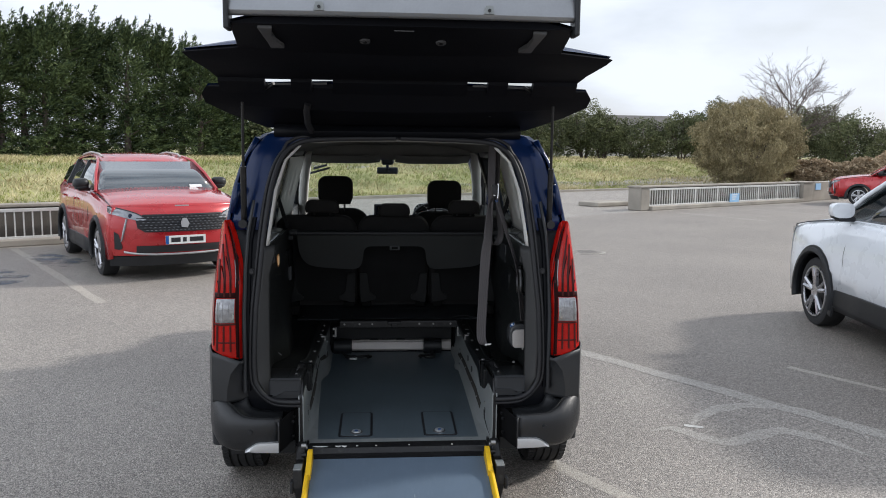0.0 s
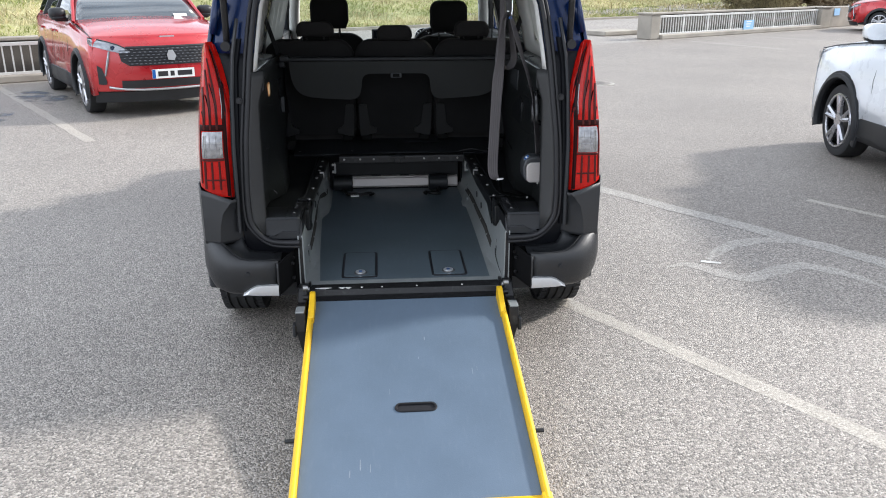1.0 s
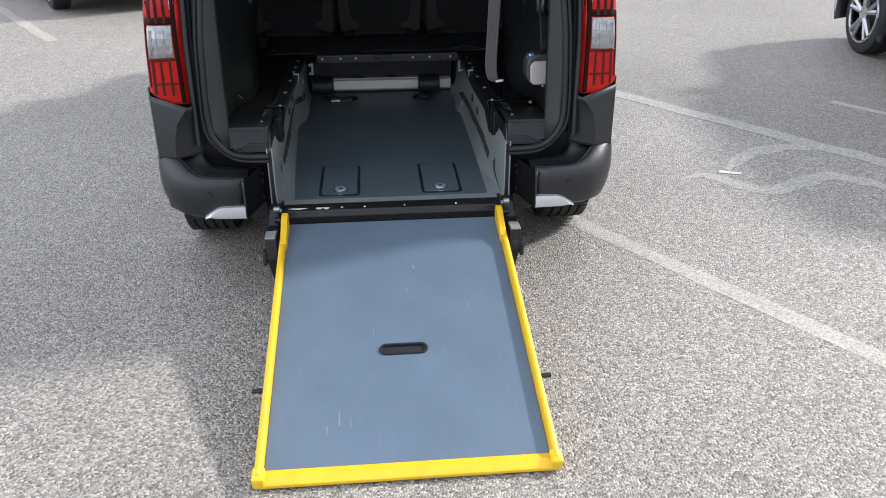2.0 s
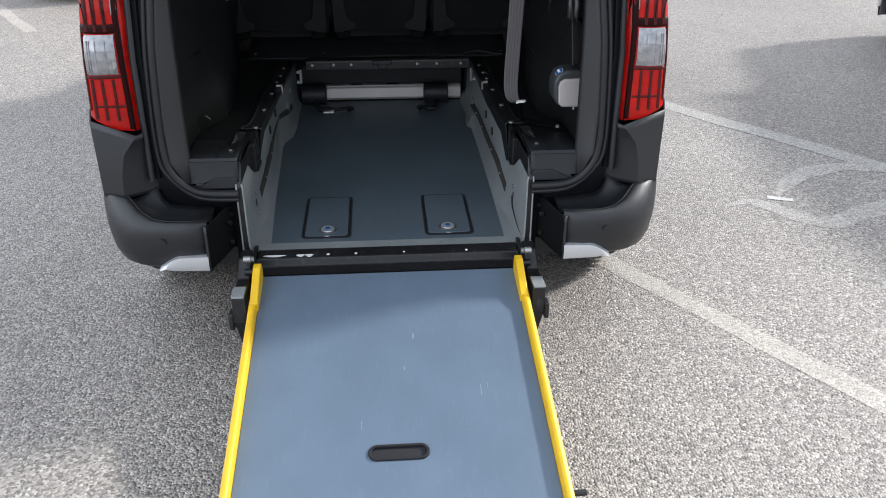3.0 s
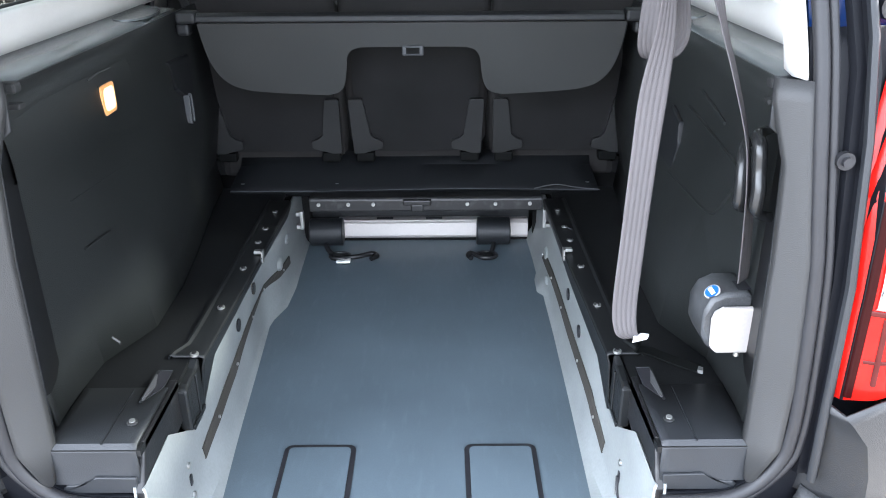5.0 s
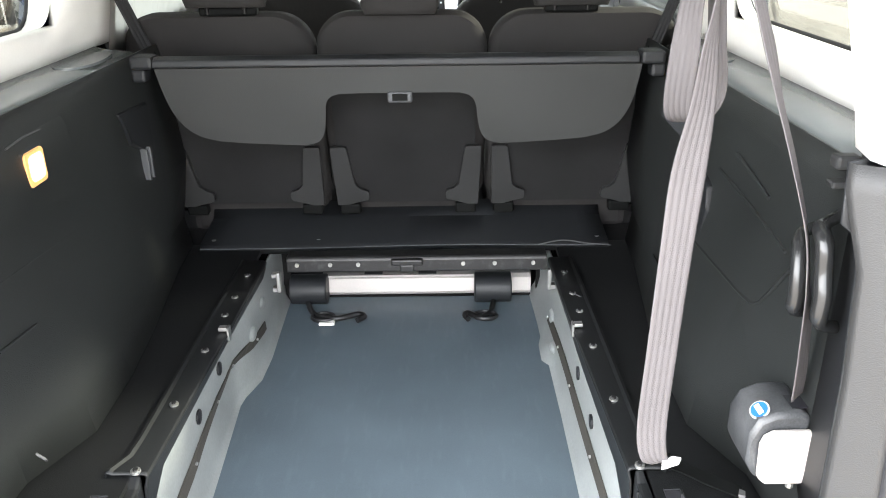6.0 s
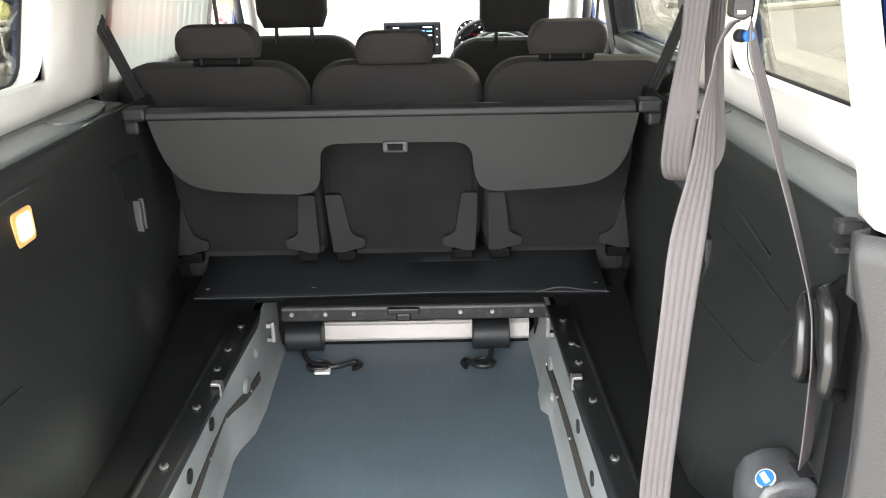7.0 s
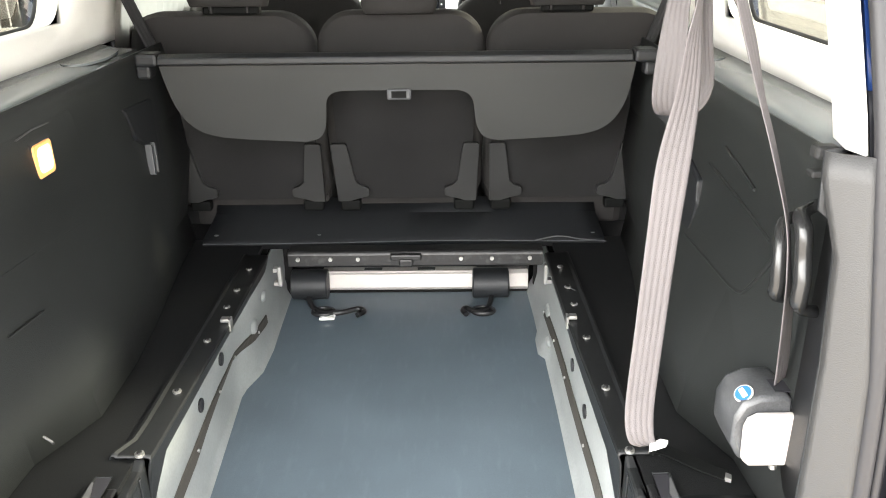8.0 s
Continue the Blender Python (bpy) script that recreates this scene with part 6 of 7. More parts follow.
bm = loft([[(a * (edge_x(y, a) - c), y, floor_z(y)) for a in (-1, -0.97, -0.5, 0, 0.5, 0.97, 1)] for y, c in ([(-0.247, 0.022), (-0.244, 0.010), (-0.238, 0.003), (-0.228, 0.0)] + [(y, 0.0) for y in ys[1:]])])
part("floor_covering", bm, "floor_vinyl", channel, "blue-grey vinyl floor covering", solid=0.004)
for side in (-1, 1):
    WALL_X = [(-0.30, 0.456), (0.0, 0.454), (0.12, 0.452), (0.5, 0.450), (0.66, 0.447), (0.80, 0.425), (1.3, 0.425)] if side < 0 else [(-0.30, 0.456), (0.0, 0.446), (0.12, 0.437), (0.5, 0.433), (0.8, 0.430), (1.3, 0.422)]
    WALL_Z = [(-0.30, 0.572), (-0.16, 0.582), (-0.12, 0.556), (-0.07, 0.524), (0.02, 0.520), (0.07, 0.555), (0.12, 0.592), (0.6, 0.586), (0.8, 0.605), (1.3, 0.61)]
    STRIP = [(-0.01, 0.418), (0.1, 0.437), (0.2, 0.452), (0.29, 0.460), (0.39, 0.472), (0.50, 0.479), (0.58, 0.481), (0.66, 0.484), (0.74, 0.480), (0.82, 0.470), (0.93, 0.455)] if side < 0 else [(0.02, 0.402), (0.1, 0.428), (0.177, 0.444), (0.317, 0.445), (0.484, 0.446), (0.60, 0.448), (0.681, 0.449), (0.80, 0.446), (0.9, 0.441), (1.0, 0.435)]

    def wall_rows(y):
        """Half section of the channel side: fillet, lower slope, ledge under the strip, upright face."""
        x, f0, xt, zt, zs = edge_x(y, side), floor_z(y), lerp(WALL_X, y), lerp(WALL_Z, y), lerp(STRIP, y)
        g = lerp([(-0.14, 0.0), (0.10, 1.0)], y)
        back = [(xt - 0.016, f0 + 0.003), (xt - 0.006, f0 + 0.010), (xt - 0.002, f0 + 0.030), (xt - 0.001, f0 + 0.06), (xt - 0.0005, f0 + 0.09)]
        xl = max(x + 0.014, xt - 0.012)
        front = [(x + 0.005, f0 + 0.008), (x + 0.012, f0 + 0.024), (xl, zs - 0.026), (xl + 0.003, zs - 0.018), (xt - 0.001, zs + 0.018)]
        return [(x - 0.002, f0 + 0.001)] + [(a[0] + (b[0] - a[0]) * g, a[1] + (b[1] - a[1]) * g) for a, b in zip(back, front)] + [(xt, zt - 0.01), (xt + 0.003, zt)]

    def wall_x(y, z):
        return lerp(sorted((b_, a_) for a_, b_ in wall_rows(y)), z)
    wall = part("channel_wall", loft([[(side * x, y, z) for x, z in wall_rows(y)] + [(side * (x + 0.005), y, z - 0.004) for x, z in reversed(wall_rows(y))] for y in ys], closed=True, caps=True), "metal_grey", channel, "grey painted steel channel side", smooth=35)
    # dark strip along the ledge, with rivets
    rows = [[(side * (wall_x(y, z + d) - o), y, z + d) for d, o in ((-0.015, 0.002), (-0.012, 0.004), (0.012, 0.004), (0.015, 0.002))] for y, z in [(q.x, q.y) for q in spline([(y, z, 0) for y, z in STRIP], 3)]]
    part("wall_strip", loft(rows), "strip_rubber", wall, solid=0.003)
    for y, z in STRIP[1::2]:
        part("wall_rivet", disc((side * (wall_x(y, z) - 0.004), y, z), (-side, 0, 0), 0.004, 0.004, seg=8), "zinc", wall)
    # round grommets, bolts and a slot with a cord
    for y, z in ((0.365, 0.53), (0.545, 0.545)):
        zg = z - (0.0 if side < 0 else 0.025)
        grom = part("wall_grommet", disc((side * (wall_x(y, zg) + 0.002), y, zg), (-side, 0, 0), 0.017, 0.006, seg=18), "rubber", wall, smooth=40)
        part("grommet_hole", disc((side * (wall_x(y, zg) - 0.0035), y, zg), (-side, 0, 0), 0.010, 0.0008, seg=16), "ink", grom)
    for y, z in ((-0.10, 0.458), (-0.10, 0.382)):
        part("wall_bolt", disc((side * (wall_x(y, z) + 0.001), y, z), (-side, 0, 0), 0.007, 0.006, seg=12), "zinc", wall, smooth=40)
    part("wall_slot", prism(rounded(-0.104, -0.090, 0.405, 0.432, 0.005, 2), side * (wall_x(-0.1, 0.42) - 0.002), side * (wall_x(-0.1, 0.42) + 0.002)), "ink", wall)
    if side > 0:
        part("slot_cord", tube(spline([(wall_x(-0.1, 0.42) - 0.003, -0.097, 0.42), (wall_x(-0.12, 0.39) - 0.004, -0.115, 0.385), (wall_x(-0.2, 0.36) - 0.003, -0.20, 0.355), (0.453, -0.285, 0.345)], 4), [0.004, 0.004, 0.0035, 0.003, 0.0025, 0.002, 0.002, 0.0015, 0.0015, 0.0015, 0.0015, 0.0015, 0.0015], seg=6), "ink", wall, smooth=60)
    # pressed boss and bright patch plate where the channel narrows
    for y, z, r in (((0.80, 0.50, 0.022), (0.93, 0.53, 0.018)) if side < 0 else ((0.86, 0.41, 0.016), (0.97, 0.45, 0.026))):
        part("pressed_boss", loft([[(side * (wall_x(y, z) - 0.010 * h + 0.003), y + r * q * 1.5 * math.cos(radians(a)), z + r * q * math.sin(radians(a))) for a in range(0, 361, 30)] for q, h in ((1.0, 0.0), (0.8, 0.7), (0.5, 1.0), (0.05, 1.0))]), "metal_grey", wall, smooth=60)
    # raised floor beside the channel
    part("side_floor", prism([(side * 0.46, -0.285), (side * 0.635, -0.285), (side * 0.69, 0.5), (side * 0.72, 1.1), (side * 0.44, 1.1), (side * 0.44, 0.9), (side * 0.46, 0.7)], 0.630, 0.643, "z"), "side_floor", van, "black moulded side floor")
    RAIL_IN = [(0.0, 0.428), (0.3, 0.418), (0.5, 0.410), (0.95, 0.402)]
    rows = []
    for y in (0.018, 0.03, 0.07, 0.12, 0.25, 0.4, 0.55, 0.70, 0.95):
        xi, zb, z, xt = lerp(RAIL_IN, y), lerp(WALL_Z, y) - 0.012, lerp([(0, 0.651), (0.95, 0.655)], y), lerp(WALL_X, y) - 0.003
        bead = lerp([(0.0, 0.503), (0.035, 0.503), (0.075, 0.480), (0.95, 0.472)], y)
        rows.append([(side * (xt + 0.004), y, zb), (side * (xt - 0.004), y, zb + 0.002), (side * (xi + 0.006), y, z - 0.03), (side * xi, y, z - 0.008), (side * (xi + 0.003), y, z - 0.002), (side * (xi + 0.010), y, z), (side * (bead - 0.012), y, z - 0.001), (side * (bead - 0.006), y, z + 0.003), (side * bead, y, z + 0.002), (side * (bead + 0.006), y, z - 0.016)])
    rail = part("channel_rail", loft(rows), "plastic_sheen", van, "black moulded rail over the channel edge", smooth=30, solid=0.004)
    for y in (0.023, 0.232, 0.446, 0.617, 0.716, 0.85):
        x = lerp([(0, 0.450), (0.4, 0.442), (0.9, 0.434)], y)
        bolt = part("rail_bolt", disc((side * x, y, 0.650), (0, 0, 1), 0.009, 0.006, seg=14), "zinc", rail, smooth=40)
        part("bolt_head", disc((side * x, y, 0.656), (0, 0, 1), 0.005, 0.003, seg=8), "steel_black", bolt)
    clip = part("rail_clip", box(side * 0.412, side * 0.432, 0.528, 0.546, 0.656, 0.665), "zinc", rail, bevel=0.002)
    part("clip_leg", box(side * 0.407, side * 0.4115, 0.526, 0.548, 0.632, 0.664), "zinc", clip)
    if side > 0:
        part("floor_panel_line", tube([(0.475, 0.66, 0.645), (0.47, 0.695, 0.645), (0.44, 0.70, 0.660)], 0.0015, seg=5), "grey_trim", rail)
    cx = 0.365 if side < 0 else 0.402
    part("rail_clip", box(side * cx, side * (cx + 0.011), 0.93, 0.95, 0.56, 0.622), "zinc", rail, bevel=0.003)
    for z in (0.563, 0.607):
        part("rail_clip", box(side * (cx + 0.011), side * (cx + 0.023), 0.93, 0.95, z, z + 0.012), "zinc", rail)
    # plastic cap at the end of the side floor
    cap = part("sill_cap", loft([[(side * x, y, z) for x in (0.468, 0.485, 0.55, 0.615, 0.632)] for y, z in ((-0.262, 0.562), (-0.293, 0.574), (-0.288, 0.598), (-0.286, 0.64), (-0.275, 0.651), (-0.1, 0.652))]), "plastic", van, "black plastic sill cap", smooth=35, solid=0.006)
    # folded step along the foot of the cap's face, with a slanted end, and a moulded seam on top
    part("cap_step", prism([(side * 0.472, 0.556), (side * 0.618, 0.556), (side * 0.60, 0.574), (side * 0.560, 0.577), (side * 0.545, 0.592), (side * 0.472, 0.590)], -0.296, -0.288, "y"), "plastic", cap, bevel=0.003)
    part("cap_seam", box(side * 0.530, side * 0.532, -0.28, -0.11, 0.6515, 0.6535), "plastic_rough", cap)
    part("rail_bolt", disc((side * 0.497, -0.215, 0.651), (0, 0, 1), 0.010, 0.004, seg=14), "bracket_dark", cap)
    part("bolt_head", disc((side * 0.497, -0.215, 0.655), (0, 0, 1), 0.006, 0.003, seg=8), "zinc", cap)
    # latch block on the corner of the channel
    block = part("latch_block", prism([(-0.065, 0.520), (0.012, 0.520), (0.02, 0.53), (0.025, 0.646), (0.0, 0.632), (-0.055, 0.630), (-0.075, 0.624), (-0.072, 0.53)], side * 0.441, side * 0.468), "plastic_sheen", van, bevel=0.006)
    part("block_pocket", prism([(-0.058, 0.542), (-0.022, 0.542), (-0.022, 0.618), (-0.052, 0.618)], side * 0.4404, side * 0.443), "plastic_rough", block)
    part("block_rib", box(side * 0.437, side * 0.442, -0.020, -0.012, 0.526, 0.628), "plastic_sheen", block, bevel=0.002)
    part("block_rib", box(side * 0.437, side * 0.442, -0.068, 0.012, 0.524, 0.536), "plastic_sheen", block, bevel=0.002)
    slot_ring = [(side * 0.474, -0.045), (side * 0.503, -0.045), (side * 0.503, -0.155), (side * 0.474, -0.105)]
    # raised black plate stands in for the shade in the uncut slot
    slot_hole = part("latch_slot", prism(slot_ring, 0.6535, 0.6555, "z"), "ink", block)
    part("slot_edge", tube([(x, y, 0.655) for x, y in slot_ring[:3]], 0.0028, seg=6), "plastic_sheen", slot_hole, smooth=60)
    # pale sliver painted as the slot's lighter inner side
    part("slot_pale_side", prism([(side * 0.490, -0.10), (side * 0.500, -0.06), (side * 0.503, -0.06), (side * 0.502, -0.150), (side * 0.498, -0.150)], 0.6558, 0.6575, "z"), "bracket_grey", slot_hole)
    part("channel_post", prism([(-0.30, 0.33), (-0.265, 0.33), (-0.24, 0.53), (-0.06, 0.55), (-0.06, 0.645), (-0.26, 0.645), (-0.30, 0.56)], side * 0.460, side * 0.478), "steel_black", van, bevel=0.004)
    part("post_edge", tube([(side * 0.477, -0.304, 0.30), (side * 0.477, -0.303, 0.54), (side * 0.478, -0.296, 0.57)], 0.003, seg=6), "metal_grey", van)
    part("post_foot", box(side * 0.392, side * 0.495, -0.31, -0.27, 0.2, 0.326), "steel_black", van, bevel=0.003)
    part("hinge_plate", prism([(-0.42, 0.2), (-0.42, 0.30), (-0.30, 0.345), (-0.28, 0.345), (-0.28, 0.2)], side * 0.4315, side * 0.444), "steel_black", van, bevel=0.003)
    # inner end of the cut bumper: slanted closing plate with its fixings, near-black as in shade
    flap = part("end_flap", loft([[(side * x, y, z) for x, y in ((0.557, -0.452), (0.550, -0.456), (0.532, -0.400), (0.512, -0.320), (0.500, -0.29))] for z in (0.352, 0.36, 0.42, 0.49, 0.497)]), "hollow_shade", van, "dark closing plate of the cut bumper end", smooth=40, solid=0.008)
    for y, z in ((-0.33, 0.385), (-0.335, 0.455), (-0.30, 0.47)):
        part("flap_bolt", disc((side * 0.508, y, z), (-side, -0.3, 0), 0.007, 0.010, seg=12), "steel_black", flap, smooth=40)
    # floor hatch with its ring lock
    xs = (0.134, 0.292)
    a, b = (xs[0], xs[1]) if side > 0 else (-xs[1], -xs[0])
    hatch = part("hatch_gap", prism(rounded(a - 0.006, b + 0.006, -0.215, 0.115, 0.02), floor_z(-0.05) - 0.004, floor_z(-0.05) + 0.003, "z"), "ink", channel)
    hatch.matrix_local = Matrix.Translation((0, 0, floor_z(-0.05))) @ Matrix.Rotation(math.atan(0.031), 4, "X") @ Matrix.Translation((0, 0, -floor_z(-0.05) + 0.0012))
    part("floor_hatch", prism(rounded(a + 0.006, b - 0.006, -0.203, 0.103, 0.012), floor_z(-0.05) - 0.003, floor_z(-0.05) + 0.006, "z"), "floor_vinyl", hatch, "vinyl-covered floor hatch")
    cx = side * 0.209
    for r, h, mt in ((0.044, 0.005, "silver"), (0.034, 0.009, "bracket_grey"), (0.026, 0.012, "silver"), (0.010, 0.014, "lock_blue")):
        part("lock_button" if mt == "lock_blue" else "lock_ring", disc((cx, -0.163, 0.335), (0, 0, 1), r, h, seg=24, r2=r * 0.88), mt, hatch, smooth=40)
part("edge_strip", loft([[(a * 0.45, y, z) for a in (-1, -0.5, 0, 0.5, 1)] for y, z in ((-0.245, floor_z(-0.245) + 0.003), (-0.29, floor_z(-0.29) + 0.003), (-0.297, floor_z(-0.29) - 0.02))]), "metal_grey", channel, "bare metal threshold strip", solid=0.003)
for k in range(5):
    part("strip_screw", disc((-0.36 + 0.18 * k, -0.268, floor_z(-0.268) + 0.003), (0, 0, 1), 0.004, 0.002, seg=8), "zinc", channel)
# threshold between floor and ramp
thr = part("threshold", prism([(-0.296, 0.335), (-0.345, 0.325), (-0.352, 0.30), (-0.40, 0.285), (-0.425, 0.275), (-0.425, 0.25), (-0.296, 0.25)], -0.43, 0.43), "steel_black", van, "black steel threshold beam with chipped paint", bevel=0.004)
part("threshold_tread", box(-0.40, 0.41, -0.405, -0.356, 0.293, 0.298, None), "steel_black", thr)
chips = [(-0.375, 0.075, 0.006), (-0.29, 0.03, 0.009), (-0.262, 0.028, 0.012), (-0.20, 0.012, 0.004), (-0.109, 0.010, 0.005), (0.05, 0.007, 0.003), (0.258, 0.010, 0.005)]
for x, w, d in chips:
    part("paint_chip", prism([(x - w / 2, -0.331), (x - w * 0.2, -0.333 - d * 0.5), (x + w * 0.1, -0.331 - d), (x + w * 0.3, -0.332 - d * 0.4), (x + w / 2, -0.330), (x + w * 0.2, -0.327), (x - w * 0.3, -0.327)], 0.3262, 0.3292, "z"), "white_paint", thr)
# cross beam, aluminium rail and straps at the front of the channel
beam = part("cross_beam", prism([(0.945, 0.616), (0.945, 0.656), (0.953, 0.664), (1.0, 0.664), (1.0, 0.616)], -0.345, 0.40), "steel_black", van, "black steel cross beam with bolts", bevel=0.004)
for x in (-0.315, -0.22, -0.14, -0.0, 0.16, 0.25, 0.36):
    part("beam_bolt", disc((x, 0.945, 0.641), (0, -1, 0), 0.006, 0.006, seg=10), "zinc", beam)
part("beam_latch", box(-0.045, 0.045, 0.93, 0.95, 0.640, 0.658), "steel_black", beam, bevel=0.004)
part("beam_latch", box(-0.02, 0.02, 0.925, 0.945, 0.622, 0.645), "steel_black", beam, bevel=0.004)
part("channel_end", box(-0.40, 0.40, 1.31, 1.33, 0.33, 0.68), "plastic_rough", van)
alu = part("alu_rail", prism([(1.275, 0.382), (1.268, 0.395), (1.275, 0.44), (1.285, 0.452), (1.31, 0.452), (1.31, 0.382)], -0.30, 0.395), "alu", van, "brushed aluminium cross rail", bevel=0.003)
part("alu_flange", box(-0.30, 0.22, 1.264, 1.30, 0.452, 0.458), "alu", alu)
for x in (-0.13, 0.05):
    part("rail_slot", box(x - 0.03, x + 0.03, 1.27, 1.29, 0.4585, 0.460), "ink", alu)


def tie_down(x, flip):
    t = thing("tie_down_strap", Matrix.Translation((x, 1.2, floor_z(1.2))), "black wheelchair tie-down reel with a hook lying on the floor", "strap", "tie-downs on the channel floor")
    b = tube([(-0.06, 0.04, 0.05), (0.06, 0.04, 0.05)], 0.05, seg=16)
    part("reel", b, "plastic", t, smooth=50, bevel=0.004)
    pts = spline([(flip * 0.0, -0.01, 0.02), (flip * 0.03, -0.07, 0.012), (flip * 0.10, -0.10, 0.012), (flip * 0.17, -0.07, 0.012), (flip * 0.19, -0.09, 0.012), (flip * 0.17, -0.115, 0.012)], 5)
    part("hook", tube(pts, 0.009, seg=8), "steel_black", t, smooth=60)
    ring = [(flip * 0.06 + 0.035 * math.cos(radians(a)), -0.09 + 0.025 * math.sin(radians(a)), 0.012) for a in range(0, 361, 20)]
    part("hook_ring", tube(ring, 0.007, seg=6, caps=False), "steel_black", t, smooth=60)
    return t


strap_l = tie_down(-0.34, 1)
part("strap_label", box(0.05, 0.10, -0.135, -0.105, 0.003, 0.012), "white_paint", strap_l, bevel=0.004)
tie_down(0.265, -0.5)

# step plate under the rear seats
STEP_X = [-0.62 + 1.215 * k / 16 for k in range(17)]
def step_lift(x):
    """The thin plate bows up a little over the middle of the channel."""
    return 0.006 * math.exp(-((x - 0.12) / 0.28) ** 2)
step = part("seat_step", loft([[(a, y, z + step_lift(a) * (1.0 if y < 1.1 else 0.3)) for a in STEP_X] for y, z in ((1.06, 0.632), (1.05, 0.648), (1.06, 0.657), (1.22, 0.678), (1.26, 0.72))]), "plastic_rough", van, "black plate step below the rear seats", smooth=40, solid=0.006)
for x in (-0.585, -0.27, 0.27, 0.565):
    part("step_bolt", disc((x, 1.08, 0.660), (0, 0, 1), 0.007, 0.006, seg=10), "zinc", step)
part("step_edge", tube([(x, 1.046, 0.650 + step_lift(x)) for x in STEP_X], 0.0018, seg=6), "grey_trim", step)
part("step_tab", box(-0.665, -0.62, 1.08, 1.10, 0.617, 0.625), "alu", step)
part("floor_forward", box(-0.78, 0.78, 1.27, 3.0, 0.36, 0.38), "carpet", van)
for x0, x1, z0 in ((-0.74, -0.40, 0.36), (0.41, 0.74, 0.36), (-0.40, 0.41, 0.56)):
    part("floor_riser", box(x0, x1, 1.25, 1.262 if z0 > 0.5 else 1.27, z0, 0.70), "carpet", van)
part("wheel_well_floor", box(-0.80, -0.44, 1.10, 1.27, 0.60, 0.64), "carpet", van)
part("wheel_well_floor", box(0.44, 0.80, 1.10, 1.27, 0.60, 0.64), "carpet", van)

# ---- ramp ----
RT = Vector((0, -0.415, 0.298))
RE = Vector((0, -1.545, 0.022))
RL = (RE - RT).length
ramp_m = Matrix.Translation(RT) @ Matrix.Rotation(math.atan2(RT.z - RE.z, RT.y - RE.y), 4, "X") @ Matrix.Diagonal((1, 1, 1, 1))
ramp = part("ramp", box(-0.41, 0.41, -RL, -0.005, -0.02, 0.0), "metal_grey", van, "lowered access ramp with yellow edges")
ramp.matrix_local = ramp_m
deck_poly = rounded(-0.405, 0.405, -RL + 0.03, -0.006, 0.006, 2)
slot = rounded(-0.068, 0.082, -0.715, -0.675, 0.019, 6)
bm = bmesh.new()
for loop, zz in ((deck_poly, 0.005), (slot, 0.005)):
    vs = [bm.verts.new((x, y, zz)) for x, y in loop]
    for k in range(len(vs)):
        bm.edges.new((vs[k], vs[(k + 1) % len(vs)]))
bmesh.ops.triangle_fill(bm, edges=bm.edges[:], use_beauty=True, use_dissolve=False)
part("deck", bm, "ramp_vinyl", ramp, "scuffed blue-grey vinyl deck", solid=0.004)
ring = [(x * 1.0, y, 0.006) for x, y in slot] + [(slot[0][0], slot[0][1], 0.006)]
part("slot_rim", tube(ring, 0.005, seg=6, caps=False), "rubber", ramp, smooth=60)
part("slot_well", prism(rounded(-0.066, 0.080, -0.713, -0.677, 0.018, 5), 0.0006, 0.0025, "z"), "ink", ramp)
for side in (-1, 1):
    part("edge_bar", prism([(side * 0.406, 0.0), (side * 0.43, -0.012), (side * 0.43, 0.028), (side * 0.418, 0.034), (side * 0.410, 0.03)], -RL, -0.02, "y"), "yellow", ramp, "yellow painted edge bar", bevel=0.003)
    part("edge_guard", prism([(-0.16, 0.0), (-0.01, 0.0), (0.0, 0.03), (-0.005, 0.062), (-0.03, 0.065), (-0.16, 0.035)], side * 0.402, side * 0.426), "yellow", ramp, bevel=0.003)
    part("side_pin", disc((side * 0.43, -0.84, 0.005), (side, 0, 0), 0.008, 0.035, seg=10), "plastic", ramp)
    part("corner_cap", box(side * 0.40, side * 0.436, -RL - 0.018, -RL + 0.03, -0.012, 0.03), "yellow", ramp, bevel=0.008)
    # lifting arm and hinge beside the ramp
    bm = prism([(-0.33, 0.30), (-0.34, 0.36), (-0.40, 0.36), (-0.455, 0.312), (-0.572, 0.312), (-0.58, 0.23), (-0.56, 0.11), (-0.535, 0.10), (-0.50, 0.16)], side * 0.440, side * 0.480)
    for v in bm.verts:
        if v.co.z < 0.2 and abs(v.co.x) > 0.46:
            v.co.x -= side * 0.022
    arm = part("ramp_arm", bm, "steel_black", van, "black steel ramp arm", bevel=0.005)
    part("arm_rim", box(side * 0.442, side * 0.480, -0.576, -0.51, 0.312, 0.318), "metal_grey", arm, bevel=0.002)
    part("arm_pivot", disc((side * 0.478, -0.54, 0.235), (side, 0, 0), 0.02, 0.012, seg=12), "steel_black", arm, smooth=40)
    part("arm_foot", box(side * 0.478, side * 0.494, -0.585, -0.545, 0.205, 0.262), "plastic", arm, bevel=0.005)
    for y, z in ((-0.385, 0.345), (-0.44, 0.33), (-0.44, 0.375), (-0.475, 0.27)):
        part("hinge_bolt", disc((side * 0.432, y, z), (side, 0, 0), 0.011, 0.022, seg=10), "zinc" if z > 0.34 else "steel_black", arm, smooth=40)
part("end_bar", prism([(-RL - 0.018, -0.012), (-RL + 0.03, -0.006), (-RL + 0.032, 0.006), (-RL + 0.01, 0.012), (-RL - 0.018, 0.002)], -0.42, 0.42), "yellow", ramp, "yellow painted front edge", bevel=0.003)
